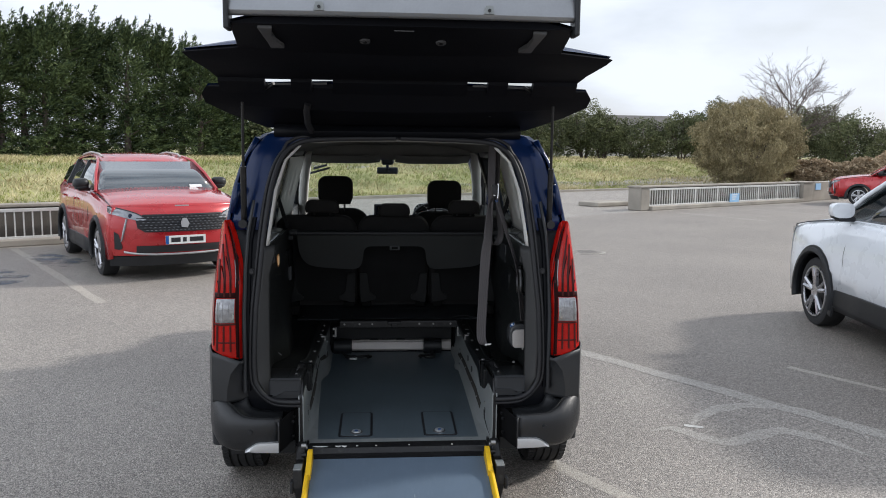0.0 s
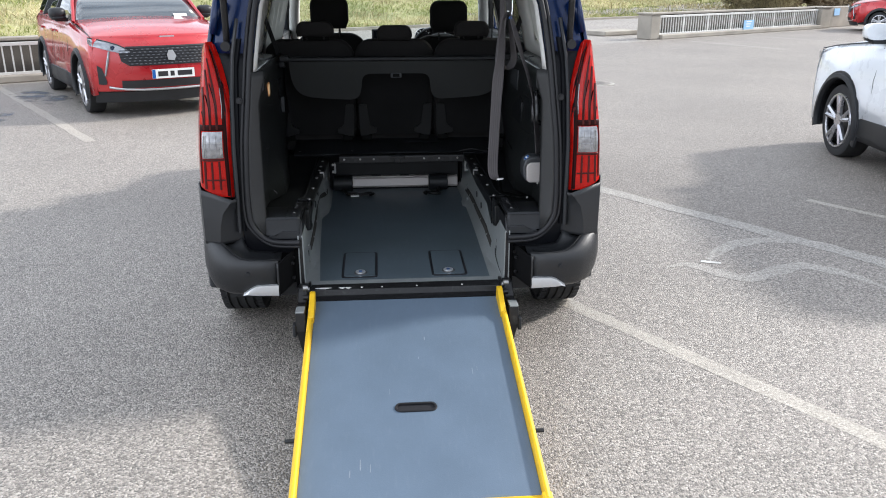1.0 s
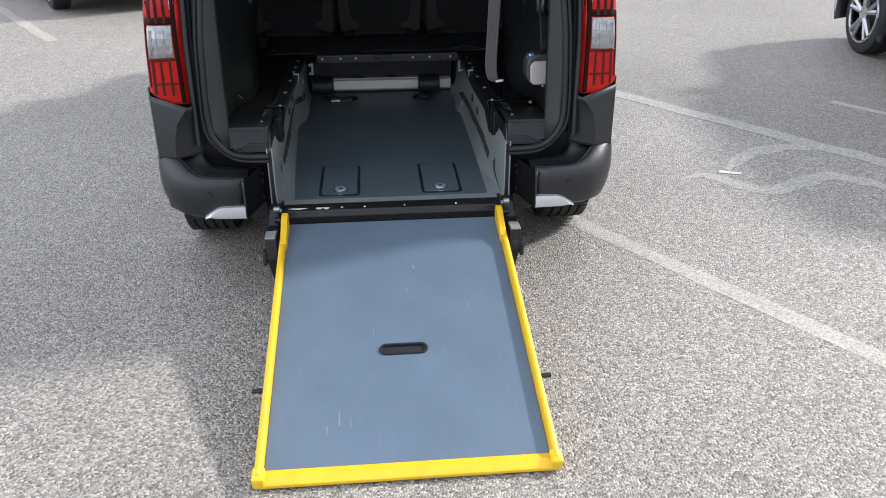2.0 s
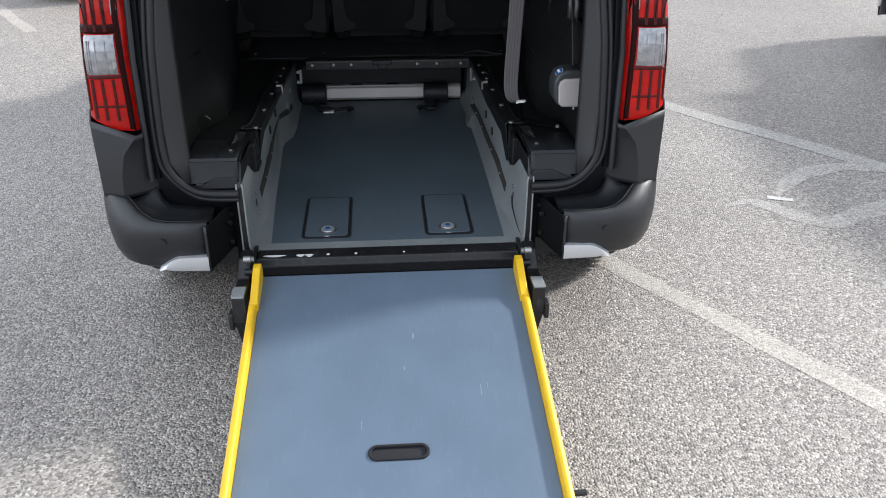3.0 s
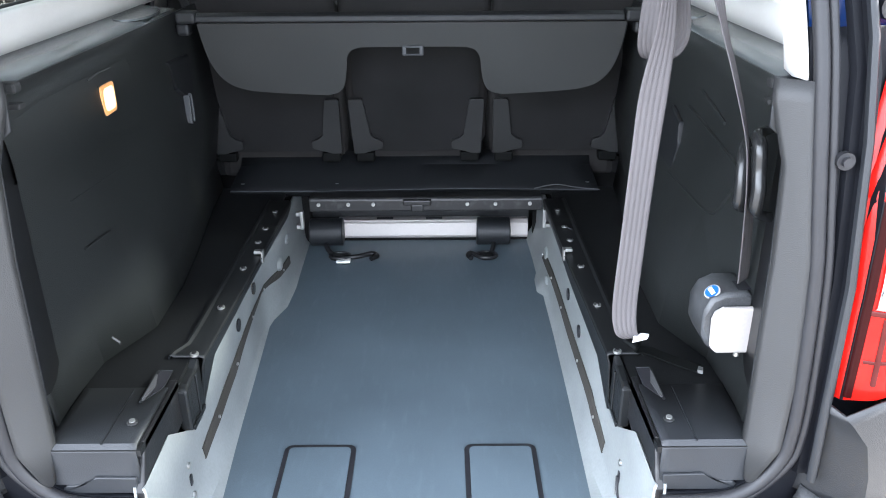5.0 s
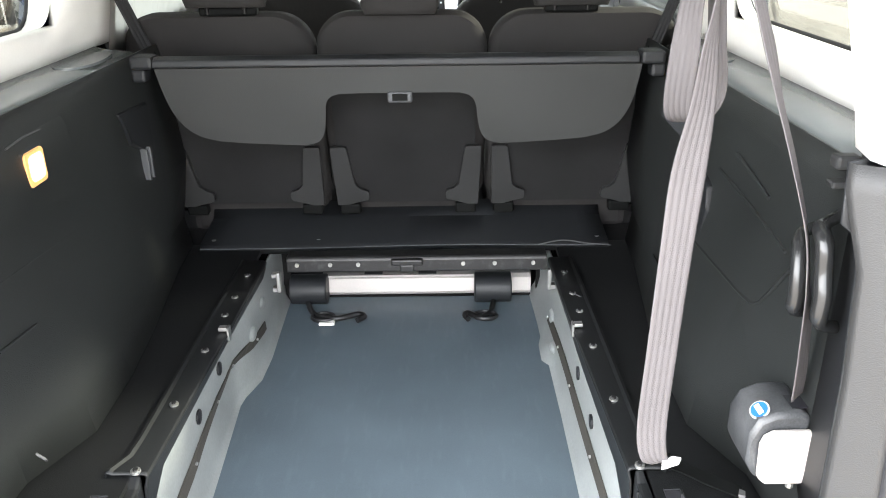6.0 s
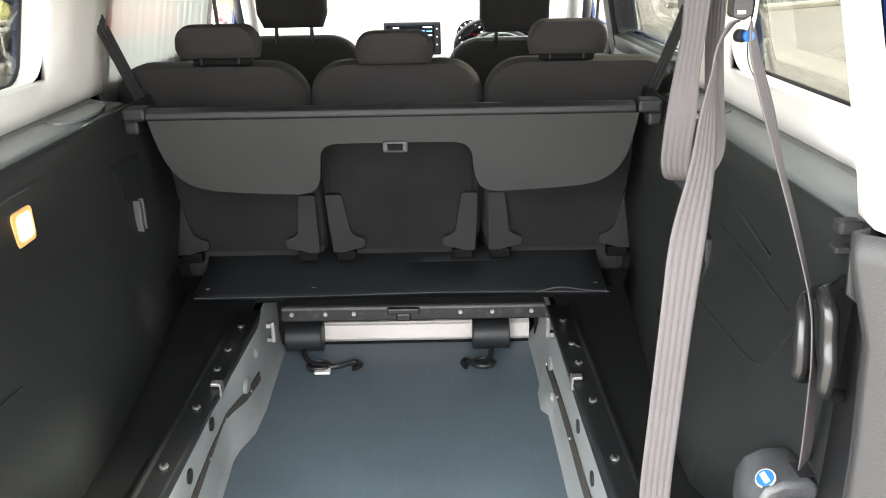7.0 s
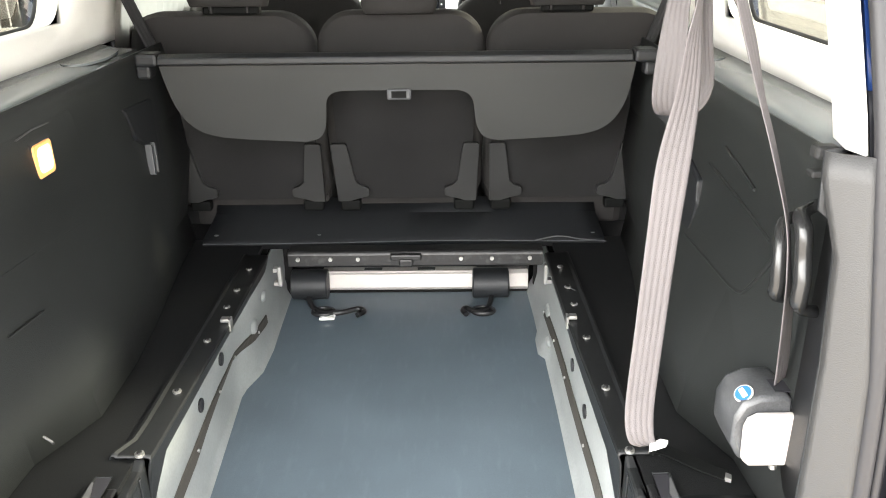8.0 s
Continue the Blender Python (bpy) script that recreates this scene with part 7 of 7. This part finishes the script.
part("release_cable", tube(spline([(0.38, 1.0, 0.672), (0.45, 1.02, 0.678), (0.52, 1.03, 0.664), (0.60, 1.04, 0.652)], 5), 0.002, seg=6), "bracket_grey", van)
for k, (x, y, w_, l_) in enumerate(((-0.20, -0.99, 0.006, 0.07), (-0.165, -1.0, 0.004, 0.05), (-0.235, -1.02, 0.005, 0.045), (0.06, -0.30, 0.008, 0.03), (0.24, -0.52, 0.004, 0.05), (0.26, -0.50, 0.003, 0.03), (-0.09, -0.62, 0.003, 0.04), (0.03, -0.42, 0.005, 0.02))):
    part("scuff_mark", box(x, x + w_ * 0.5, y, y + l_ * 0.7, 0.0052, 0.0055), "scuff", ramp)
# ---- seats, cover, belts ----
def pad(x0, x1, z0, z1, y0, y1, lean, top_r=0.1, bulge=0.03):
    """A seat cushion standing upright: rounded outline, bulging faces, leaning by lean metres a metre."""
    low = min(0.05, 0.3 * (z1 - z0))
    outline = [(x0 + 0.4 * low, z0), (x0, z0 + low)]
    outline += [(x0 + top_r - top_r * math.cos(radians(a)), z1 - top_r + top_r * math.sin(radians(a))) for a in range(0, 91, 10)]
    outline += [(x1 - top_r + top_r * math.cos(radians(a)), z1 - top_r + top_r * math.sin(radians(a))) for a in range(90, -1, -10)]
    outline += [(x1, z0 + low), (x1 - 0.4 * low, z0)]
    cx, cz = (x0 + x1) / 2, (z0 + z1) / 2
    rows = []
    for f, d in ((0.55, y0), (0.9, y0 + 0.004), (0.97, y0 + 0.014), (1.0, y0 + 0.035), (1.0, y1 - 0.04), (0.95, y1 - 0.008), (0.6, y1 + bulge)):
        rows.append([(cx + (x - cx) * f, d - lean * (cz + (z - cz) * f - z0), cz + (z - cz) * f) for x, z in outline])
    return loft(rows, closed=True, caps=True)


def rear_seat(x0, x1, hx0, hx1, hz0, hz1):
    s = thing("rear_seat", Matrix.Translation(((x0 + x1) / 2, 1.2, 0.7)), "black fabric rear seat seen from behind, headrest lowered", "seat", "rear seats")
    ox = (x0 + x1) / 2

    def place(bm):
        bmesh.ops.translate(bm, vec=(-ox, -1.2, -0.7), verts=bm.verts)
        return bm
    back = pad(x0, x1, 0.74, 1.326, 1.20, 1.32, 0.32, 0.10)
    for v in back.verts:
        if abs(v.co.x) > 0.45:
            v.co.x += math.copysign(0.048 * min(1.0, max(0.0, (v.co.z - 0.95) / 0.22)) * min(1.0, (abs(v.co.x) - 0.45) / 0.15), v.co.x)
    part("backrest", place(back), "fabric", s, smooth=50)
    panel = prism(rounded(x0 + 0.03, x1 - 0.03, 0.745, 1.20, 0.04, 4), 1.186, 1.205, "y")
    for v in panel.verts:
        v.co.y -= 0.32 * (v.co.z - 0.74)
    part("back_carpet", place(panel), "seat_back", s, smooth=40)
    part("seat_base", place(box(x0 + 0.01, x1 - 0.01, 1.24, 1.72, 0.62, 0.80)), "fabric", s, bevel=0.03)
    for x, w in ((x0 + 0.045, 1), (x1 - 0.045, -1)):
        e = x0 + 0.012 if w > 0 else x1 - 0.012
        out = [(e + w * a, 0.742 + b) for a, b in ((0.006, 0.0), (0.040, 0.0), (0.070, 0.010), (0.100, 0.018), (0.104, 0.024), (0.104, 0.044), (0.098, 0.050), (0.080, 0.056), (0.066, 0.070), (0.058, 0.10), (0.048, 0.195), (0.042, 0.200), (0.004, 0.200), (0.0, 0.195))]
        bm = prism(out, 1.165, 1.185, "y")
        for v in bm.verts:
            v.co.y -= 0.32 * (v.co.z - 0.74)
        part("seat_bracket", place(bm), "bracket_dark", s, bevel=0.006)
        part("bracket_foot", place(box(e + w * 0.012, e + w * 0.075, 1.165, 1.20, 0.712, 0.745)), "pocket_black", s, bevel=0.006)
        for a in (0.082, 0.096):
            part("foot_bolt", place(disc((e + w * a, 1.161, 0.776), (0, -1, 0), 0.004, 0.004, seg=10)), "zinc" if a > 0.09 else "ink", s)
    bm = pad(hx0 - 0.008, hx1 + 0.008, hz0, hz1, 0.98, 1.07, 0.2, 0.04, 0.015)
    mid = (hx0 + hx1) / 2
    for v in bm.verts:
        v.co.x = mid + (v.co.x - mid) * (1.0 - 1.1 * max(0.0, v.co.z - 1.34))
    hr = part("headrest", place(bm), "fabric", s, smooth=50)
    if hz0 > 1.335:
        part("headrest_shell", place(box(hx0 + 0.03, hx1 - 0.025, 1.016, 1.05, 1.322, 1.345)), "pocket_black", hr, bevel=0.006)
    for x in (hx0 + 0.055, hx1 - 0.055):
        part("headrest_post", place(tube([(x, 1.013, 1.328), (x, 1.010, 1.348)], 0.005, seg=8)), "steel_black", hr, smooth=50)
    return s


rear_seat(-0.705, -0.24, -0.557, -0.350, 1.344, 1.428)
rear_seat(-0.235, 0.23, -0.097, 0.093, 1.322, 1.406)
rear_seat(0.235, 0.70, 0.346, 0.541, 1.340, 1.428)


def front_seat(cx, top, head):
    s = thing("front_seat", Matrix.Translation((cx, 2.0, 0.5)), "black fabric front seat with its headrest raised", "seat", "front seats")

    def place(bm):
        bmesh.ops.translate(bm, vec=(-cx, -2.0, -0.5), verts=bm.verts)
        return bm
    part("backrest", place(pad(cx - 0.25, cx + 0.25, 0.62, top, 2.08, 2.2, 0.22, 0.13, 0.03)), "fabric", s, smooth=50)
    part("seat_base", place(box(cx - 0.25, cx + 0.25, 2.1, 2.6, 0.56, 0.72)), "fabric", s, bevel=0.04)
    part("seat_plinth", place(box(cx - 0.2, cx + 0.2, 2.12, 2.55, 0.38, 0.56)), "plastic", s, bevel=0.02)
    hr = part("headrest", place(pad(cx - 0.128, cx + 0.128, head, head + 0.21, 1.9, 2.0, 0.1, 0.06, 0.02)), "fabric", s, smooth=50)
    for x in (-0.065, 0.065):
        part("headrest_post", place(tube([(cx + x, 1.95, top - 0.03), (cx + x, 1.945, head + 0.02)], 0.008, seg=8)), "chrome", hr, smooth=50)


front_seat(-0.42, 1.302, 1.334)
front_seat(0.392, 1.283, 1.307)

# dashboard with screen, dials and wheel
dash = part("dashboard", loft([[(a, y, z) for a in (-0.78, -0.4, 0, 0.4, 0.78)] for y, z in ((2.62, 0.6), (2.55, 0.85), (2.6, 1.06), (2.68, 1.11), (2.95, 1.07))]), "plastic", van, "black moulded dashboard", smooth=50, solid=0.02)
scr = part("dash_screen", box(-0.14, 0.125, 2.68, 2.70, 1.135, 1.285), "plastic", dash, "wide touch screen on the dashboard", bevel=0.008)
part("screen_glass", box(-0.125, 0.095, 2.677, 2.681, 1.15, 1.27), "screen", scr)
for x, w, z, lit in ((-0.095, 0.028, 1.256, "screen_white"), (0.042, 0.042, 1.258, "screen_white"), (-0.095, 0.145, 1.242, "screen_blue"), (0.058, 0.026, 1.240, "screen_blue"), (0.064, 0.02, 1.222, "screen_white"), (-0.09, 0.09, 1.212, "screen_white")):
    part("screen_text", box(x, x + w, 2.6755, 2.677, z, z + 0.006), lit, scr)
for z in (1.25, 1.215, 1.18):
    part("screen_key", box(0.104, 0.109, 2.678, 2.681, z, z + 0.006), "screen_white", scr)
bin_ = part("instrument_binnacle", loft([[(0.37 + 0.188 * math.cos(radians(a)), y, 1.17 + 0.132 * math.sin(radians(a))) for a in range(-20, 201, 10)] for y in (2.64, 2.76)]), "plastic", dash, smooth=50, solid=0.012)
part("binnacle_back", prism([(0.37 + 0.185 * math.cos(radians(a)), 1.17 + 0.128 * math.sin(radians(a))) for a in range(-20, 201, 10)], 2.73, 2.75, "y"), "plastic", bin_)
for x in (0.262, 0.475):
    d = part("dial", disc((x, 2.725, 1.222), (0, -1, 0), 0.066, 0.02, seg=28), "screen", bin_, smooth=40)
    part("dial_rim", tube([(x + 0.066 * math.cos(radians(a)), 2.705, 1.222 + 0.066 * math.sin(radians(a))) for a in range(0, 361, 15)], 0.003, seg=6, caps=False), "chrome", d, smooth=60)
    for a in range(-40, 221, 26):
        m = Matrix.Translation((x, 2.703, 1.222)) @ Matrix.Rotation(-radians(a), 4, "Y")
        part("dial_mark", box(0.048, 0.058, -0.001, 0.001, -0.003, 0.003, None, m), "screen_white", d)
    part("dial_needle", box(x - 0.004, x + 0.032, 2.697, 2.699, 1.220, 1.225), "red_lens", d)
wheel_pts = [(0.39 + 0.175 * math.cos(radians(a)), 2.48 + 0.045 * math.sin(radians(a)), 1.085 + 0.165 * math.sin(radians(a))) for a in range(0, 361, 12)]
sw = part("steering_wheel", tube(wheel_pts, 0.016, seg=10, caps=False), "plastic", dash, smooth=60)
part("wheel_spoke", tube([(0.22, 2.48, 1.09), (0.39, 2.47, 1.07), (0.56, 2.48, 1.09)], 0.018, seg=8), "plastic", sw, smooth=60)
# silver arc paints the backlit highlight along the wheel's trim
part("wheel_trim_glint", tube([(0.39 + 0.162 * math.cos(radians(a)), 2.465 + 0.045 * math.sin(radians(a)), 1.090 + 0.155 * math.sin(radians(a))) for a in range(30, 151, 10)], 0.006, seg=6), "silver", sw, smooth=60)
part("screen_header", loft([[(x, y, z) for x in (-0.66, -0.3, 0.0, 0.3, 0.66)] for y, z in ((2.05, 1.78), (2.14, 1.70), (2.25, 1.675), (2.29, 1.70))]), "headliner", van, smooth=60, solid=0.012)
for x0, x1 in ((-0.64, -0.09), (0.03, 0.6)):
    visor = part("sun_visor", loft([[(x0 + (x1 - x0) * k / 6, y, z + (0.012 if k in (0, 6) else 0.0)) for k in range(7)] for y, z in ((2.12, 1.70), (2.17, 1.672), (2.23, 1.652), (2.275, 1.65))]), "headliner", van, "grey sun visor folded up over the windscreen", smooth=60, solid=0.018)
    part("visor_rod", tube([(x0 + 0.02, 2.285, 1.66), (x1 - 0.02, 2.285, 1.66)], 0.006, seg=8), "plastic", visor, smooth=60)
mir = part("interior_mirror", box(-0.115, 0.055, 2.47, 2.49, 1.545, 1.60), "plastic", van, "black interior mirror at the windscreen", bevel=0.02)
part("mirror_stalk", tube([(-0.03, 2.49, 1.57), (-0.03, 2.42, 1.63)], 0.012, seg=8), "plastic", mir, smooth=60)
part("mirror_sensor_box", box(-0.08, 0.02, 2.33, 2.42, 1.62, 1.68), "plastic", mir, bevel=0.02)

# load cover: roller rod with a hanging board
cover = thing("load_cover", Matrix.Translation((0, 0.82, 1.243)), "retracted grey load cover with its end board hanging", "load cover")
part("roller_housing", prism([(-0.028, -0.014), (-0.025, 0.002), (-0.005, 0.009), (0.02, 0.006), (0.025, -0.01), (0, -0.02)], -0.59, 0.58), "plastic_rough", cover, bevel=0.004)
for side in (-1, 1):
    part("end_cap", box(side * 0.585 - 0.002, side * 0.642, -0.032, 0.03, -0.018, 0.013), "plastic_rough", cover, bevel=0.008)
    part("end_mount", box(side * 0.612, side * 0.648, -0.015, 0.03, -0.052, -0.018), "plastic_rough", cover, bevel=0.008)
half = [(0.0, -0.092), (0.10, -0.092)] + [(q.x, q.y) for q in spline([(0.152, -0.093, 0), (0.178, -0.102, 0), (0.193, -0.125, 0), (0.199, -0.165, 0), (0.208, -0.208, 0), (0.228, -0.237, 0), (0.265, -0.248, 0)], 3)] + [(0.34, -0.244), (0.42, -0.239)] + [(q.x, q.y) for q in spline([(0.49, -0.232, 0), (0.54, -0.216, 0), (0.574, -0.184, 0), (0.592, -0.14, 0), (0.598, -0.10, 0)], 3)] + [(0.600, -0.06), (0.600, -0.02), (0.0, -0.02)]
edge = [(-x * 0.985, z) for x, z in reversed(half[1:-2])] + [(x * 0.985, z) for x, z in half[:-2]]
rows = [[(x, -z * 0.55 - 0.02, z) for z in (-0.02, -0.02 + 0.5 * (zb + 0.02), zb)] for x, zb in edge]
part("end_board", loft(rows), "board", cover, "grey vinyl end board with a cut-out", solid=0.006)
part("board_handle", box(-0.031, 0.031, 0.022, 0.035, -0.116, -0.088), "grey_trim", cover, bevel=0.005)
part("handle_hole", box(-0.019, 0.019, 0.0205, 0.0235, -0.110, -0.093), "pocket_black", cover)

# ---- wheelchair passenger belt ----
belt = thing("wheelchair_belt", Matrix.Identity(4), "grey ribbed passenger belt looped from roof to floor", "seat belt")


def ribbed(pts, across, w, ribs=5):
    """A belt band with raised ribs along it."""
    bm = bmesh.new()
    pts = [Vector(p) for p in pts]
    rows = []
    for k, p in enumerate(pts):
        a = Vector(across[k] if isinstance(across[0], (list, tuple, Vector)) else across).normalized()
        d = (pts[min(k + 1, len(pts) - 1)] - pts[max(k - 1, 0)]).normalized()
        n = a.cross(d).normalized()
        row = []
        m = ribs * 4
        for j in range(m + 1):
            f = j / m
            row.append(p + a * w * (f - 0.5) + n * (0.0012 * math.cos(2 * math.pi * ribs * f)))
        rows.append(row)
    return loft(rows, bm)


def band(edges, ribs, n=5):
    """A ribbed belt band between two edge lines, given as pairs of points."""
    le, ri = spline([e[0] for e in edges], n), spline([e[1] for e in edges], n)
    rows = []
    for k in range(len(le)):
        a = ri[k] - le[k]
        d = le[min(k + 1, len(le) - 1)] - le[max(k - 1, 0)]
        nn = a.cross(d).normalized()
        rows.append([le[k] + a * j / (ribs * 4) + nn * (0.0006 * math.cos(2 * math.pi * j / 4)) for j in range(ribs * 4 + 1)])
    return loft(rows)


def flat(rows):
    """Edge pairs from rows of left x, right x, left y, right y, height."""
    return [((xl, yl, z), (xr, yr, z - 0.002)) for xl, xr, yl, yr, z in rows]


part("shoulder_band", band(flat([(0.480, 0.513, 0.15, 0.115, 1.84), (0.477, 0.510, 0.15, 0.115, 1.60), (0.479, 0.504, 0.15, 0.115, 1.475), (0.474, 0.501, 0.15, 0.115, 1.426), (0.464, 0.504, 0.14, 0.12, 1.357), (0.458, 0.502, 0.13, 0.125, 1.295), (0.463, 0.506, 0.135, 0.13, 1.262), (0.478, 0.522, 0.15, 0.145, 1.247), (0.508, 0.548, 0.168, 0.16, 1.250), (0.532, 0.564, 0.175, 0.16, 1.275), (0.539, 0.565, 0.175, 0.155, 1.314), (0.530, 0.548, 0.175, 0.14, 1.395), (0.522, 0.538, 0.175, 0.14, 1.517), (0.52, 0.54, 0.175, 0.14, 1.83)]), 5), "webbing", belt, smooth=60, solid=0.0015)
part("front_band", band(flat([(0.476, 0.492, -0.08, -0.05, 1.512), (0.462, 0.484, -0.09, -0.05, 1.507), (0.450, 0.468, -0.095, -0.05, 1.481), (0.446, 0.466, -0.095, -0.055, 1.447), (0.438, 0.468, -0.095, -0.065, 1.399), (0.432, 0.472, -0.09, -0.07, 1.325), (0.416, 0.467, -0.09, -0.08, 1.232), (0.409, 0.458, -0.10, -0.09, 1.116), (0.402, 0.450, -0.11, -0.10, 0.97), (0.396, 0.444, -0.12, -0.11, 0.84), (0.404, 0.448, -0.125, -0.115, 0.785), (0.425, 0.46, -0.115, -0.105, 0.765)]), 5), "webbing", belt, smooth=60, solid=0.0015)
part("rear_band", band(flat([(0.492, 0.506, -0.09, -0.06, 1.512), (0.488, 0.508, -0.10, -0.065, 1.500), (0.491, 0.515, -0.105, -0.075, 1.469), (0.511, 0.537, -0.115, -0.085, 1.402), (0.535, 0.555, -0.125, -0.093, 1.331), (0.560, 0.579, -0.135, -0.102, 1.258), (0.586, 0.603, -0.155, -0.12, 1.163), (0.594, 0.614, -0.165, -0.13, 1.09), (0.600, 0.628, -0.16, -0.125, 1.04), (0.612, 0.642, -0.145, -0.115, 0.94), (0.618, 0.648, -0.135, -0.105, 0.89)]), 4), "webbing", belt, smooth=60, solid=0.0015)
bk = part("slip_buckle", prism([(0.466, 1.575), (0.490, 1.575), (0.494, 1.535), (0.492, 1.517), (0.484, 1.512), (0.470, 1.516)], -0.085, -0.062, "y"), "steel_black", belt, "black belt runner with a chrome edge", bevel=0.005)
part("chrome_edge", tube(spline([(0.499, -0.075, 1.58), (0.499, -0.078, 1.54), (0.497, -0.08, 1.51), (0.492, -0.08, 1.487)], 4), 0.0035, seg=8), "chrome", bk, smooth=60)
part("buckle_mark", box(0.474, 0.484, -0.0865, -0.0855, 1.520, 1.524), "white_paint", bk)
part("blue_button", disc((0.489, -0.082, 1.494), (0, -1, 0), 0.0065, 0.012, seg=14), "blue_badge", bk, smooth=40)
part("hook_knob", disc((0.480, -0.080, 1.494), (0.4, -1, 0), 0.008, 0.008, seg=12), "steel_black", bk, smooth=40)
part("pull_cord", tube(spline([(0.493, -0.08, 1.485), (0.494, -0.085, 1.465), (0.499, -0.09, 1.45), (0.506, -0.092, 1.44)], 5), 0.0008, seg=5), "steel_black", belt)
part("floor_tongue", prism([(0.438, -0.130), (0.468, -0.118), (0.474, -0.108), (0.462, -0.104), (0.442, -0.116)], 0.765, 0.771, "z"), "white_paint", belt, "white belt label")
tail = spline([(0.455, -0.10, 0.764), (0.470, -0.06, 0.715), (0.485, 0.0, 0.672), (0.513, 0.005, 0.664), (0.555, -0.026, 0.660), (0.597, -0.065, 0.664)], 5)
part("floor_stalk", strap(tail, (0.012, 0.02, 0.004), 0.002), "pocket_black", belt, smooth=60)
part("stalk_end", prism([(0.590, -0.074), (0.600, -0.078), (0.604, -0.066), (0.596, -0.060)], 0.660, 0.668, "z"), "zinc", belt)

ret = thing("belt_retractor", Matrix.Translation((0.613, -0.098, 0.758)), "belt reel with black housing, silver cover and blue badge", "belt reel")
part("housing", prism([(-0.038, 0.002), (-0.052, 0.03), (-0.053, 0.08), (-0.042, 0.105), (-0.016, 0.118), (0.025, 0.119), (0.036, 0.108), (0.036, 0.002)], -0.048, 0.045, "y"), "housing_grey", ret, smooth=50, bevel=0.014)
part("silver_cover", prism([(-0.026, 0.0), (-0.038, 0.012), (-0.041, 0.07), (-0.036, 0.085), (-0.022, 0.094), (0.037, 0.095), (0.033, 0.0)], -0.062, -0.049, "y"), "alu", ret, "silver end cover", bevel=0.005)
m = Matrix.Translation((-0.034, -0.024, 0.109)) @ Matrix.Rotation(radians(-38), 4, "Y") @ Matrix.Rotation(radians(12), 4, "X")
bm = disc((0, 0, 0), (0, 0, 1), 0.0155, 0.003, seg=24)
bmesh.ops.transform(bm, matrix=m, verts=bm.verts)
rim = part("badge_rim", bm, "alu", ret)
bm = disc((0, 0, 0.003), (0, 0, 1), 0.013, 0.0015, seg=24)
bmesh.ops.transform(bm, matrix=m, verts=bm.verts)
part("badge", bm, "blue_badge", rim, "blue round badge with a pale mark")
bm = box(-0.004, 0.004, -0.009, 0.009, 0.0045, 0.0055)
bmesh.ops.transform(bm, matrix=m, verts=bm.verts)
part("badge_mark", bm, "white_paint", rim)
part("belt_slot", box(0.008, 0.034, -0.035, 0.0, 0.1195, 0.1205), "ink", ret)
part("fixing_nut", disc((0.015, -0.055, 0.0), (0, 0, -1), 0.006, 0.008, seg=8), "zinc", ret)
hd = part("belt_guide", tube(spline([(0.652, -0.065, 1.144), (0.616, -0.078, 1.138), (0.607, -0.10, 1.122), (0.602, -0.116, 1.095), (0.602, -0.122, 1.06), (0.606, -0.116, 1.035), (0.648, -0.09, 1.022)], 5), [0.009] * 8 + [0.012] * 16 + [0.01] * 7, seg=10), "gloss_black", van, "black moulded belt guide loop", smooth=60)
part("guide_loop", tube(spline([(0.650, -0.115, 1.18), (0.611, -0.14, 1.172), (0.605, -0.168, 1.157), (0.607, -0.174, 1.12), (0.607, -0.184, 1.09), (0.609, -0.184, 1.05), (0.648, -0.165, 1.032)], 5), [0.009] * 5 + [0.012] * 20 + [0.009] * 6, seg=10), "gloss_black", hd, smooth=60)
# belts of the rear seats at the window pillars
for side in (-1, 1):
    pb = part("pillar_belt", ribbed(spline([(side * 0.735, 0.93, 1.50), (side * 0.70, 0.95, 1.38), (side * 0.66, 1.0, 1.22)], 5), (0.5, side * -0.85, 0), 0.038, 3), "belt_black", van, "black three-point belt of a rear seat", smooth=60, solid=0.0015)
    part("belt_anchor", disc((side * 0.745, 0.93, 1.50), (-side, 0, 0), 0.022, 0.02, seg=14), "plastic", pb, smooth=40)
    part("pillar_belt", ribbed([(side * 0.70, 1.93, 1.5), (side * 0.69, 1.95, 1.0)], (0, 1, 0), 0.046, 3), "belt_black", van, smooth=60, solid=0.0015)

# pleated blind in the window of the left sliding door
blind = thing("sun_blind", Matrix.Translation((-0.77, 1.44, 1.5)), "pale pleated sun blind drawn across a side window", "blind")
rows = [[(-(wide(z, 1.4) - 0.108) + 0.77 + 0.006 * math.sin(k * 1.9), -0.495 + 0.925 * k / 44, z - 1.5) for k in range(45)] for z in (1.215, 1.33, 1.45, 1.58, 1.69)]
part("pleats", loft(rows), "blind", blind, smooth=60)
part("hem_bar", box(-0.04, -0.02, -0.43, 0.43, -0.297, -0.284), "plastic", blind, bevel=0.004)
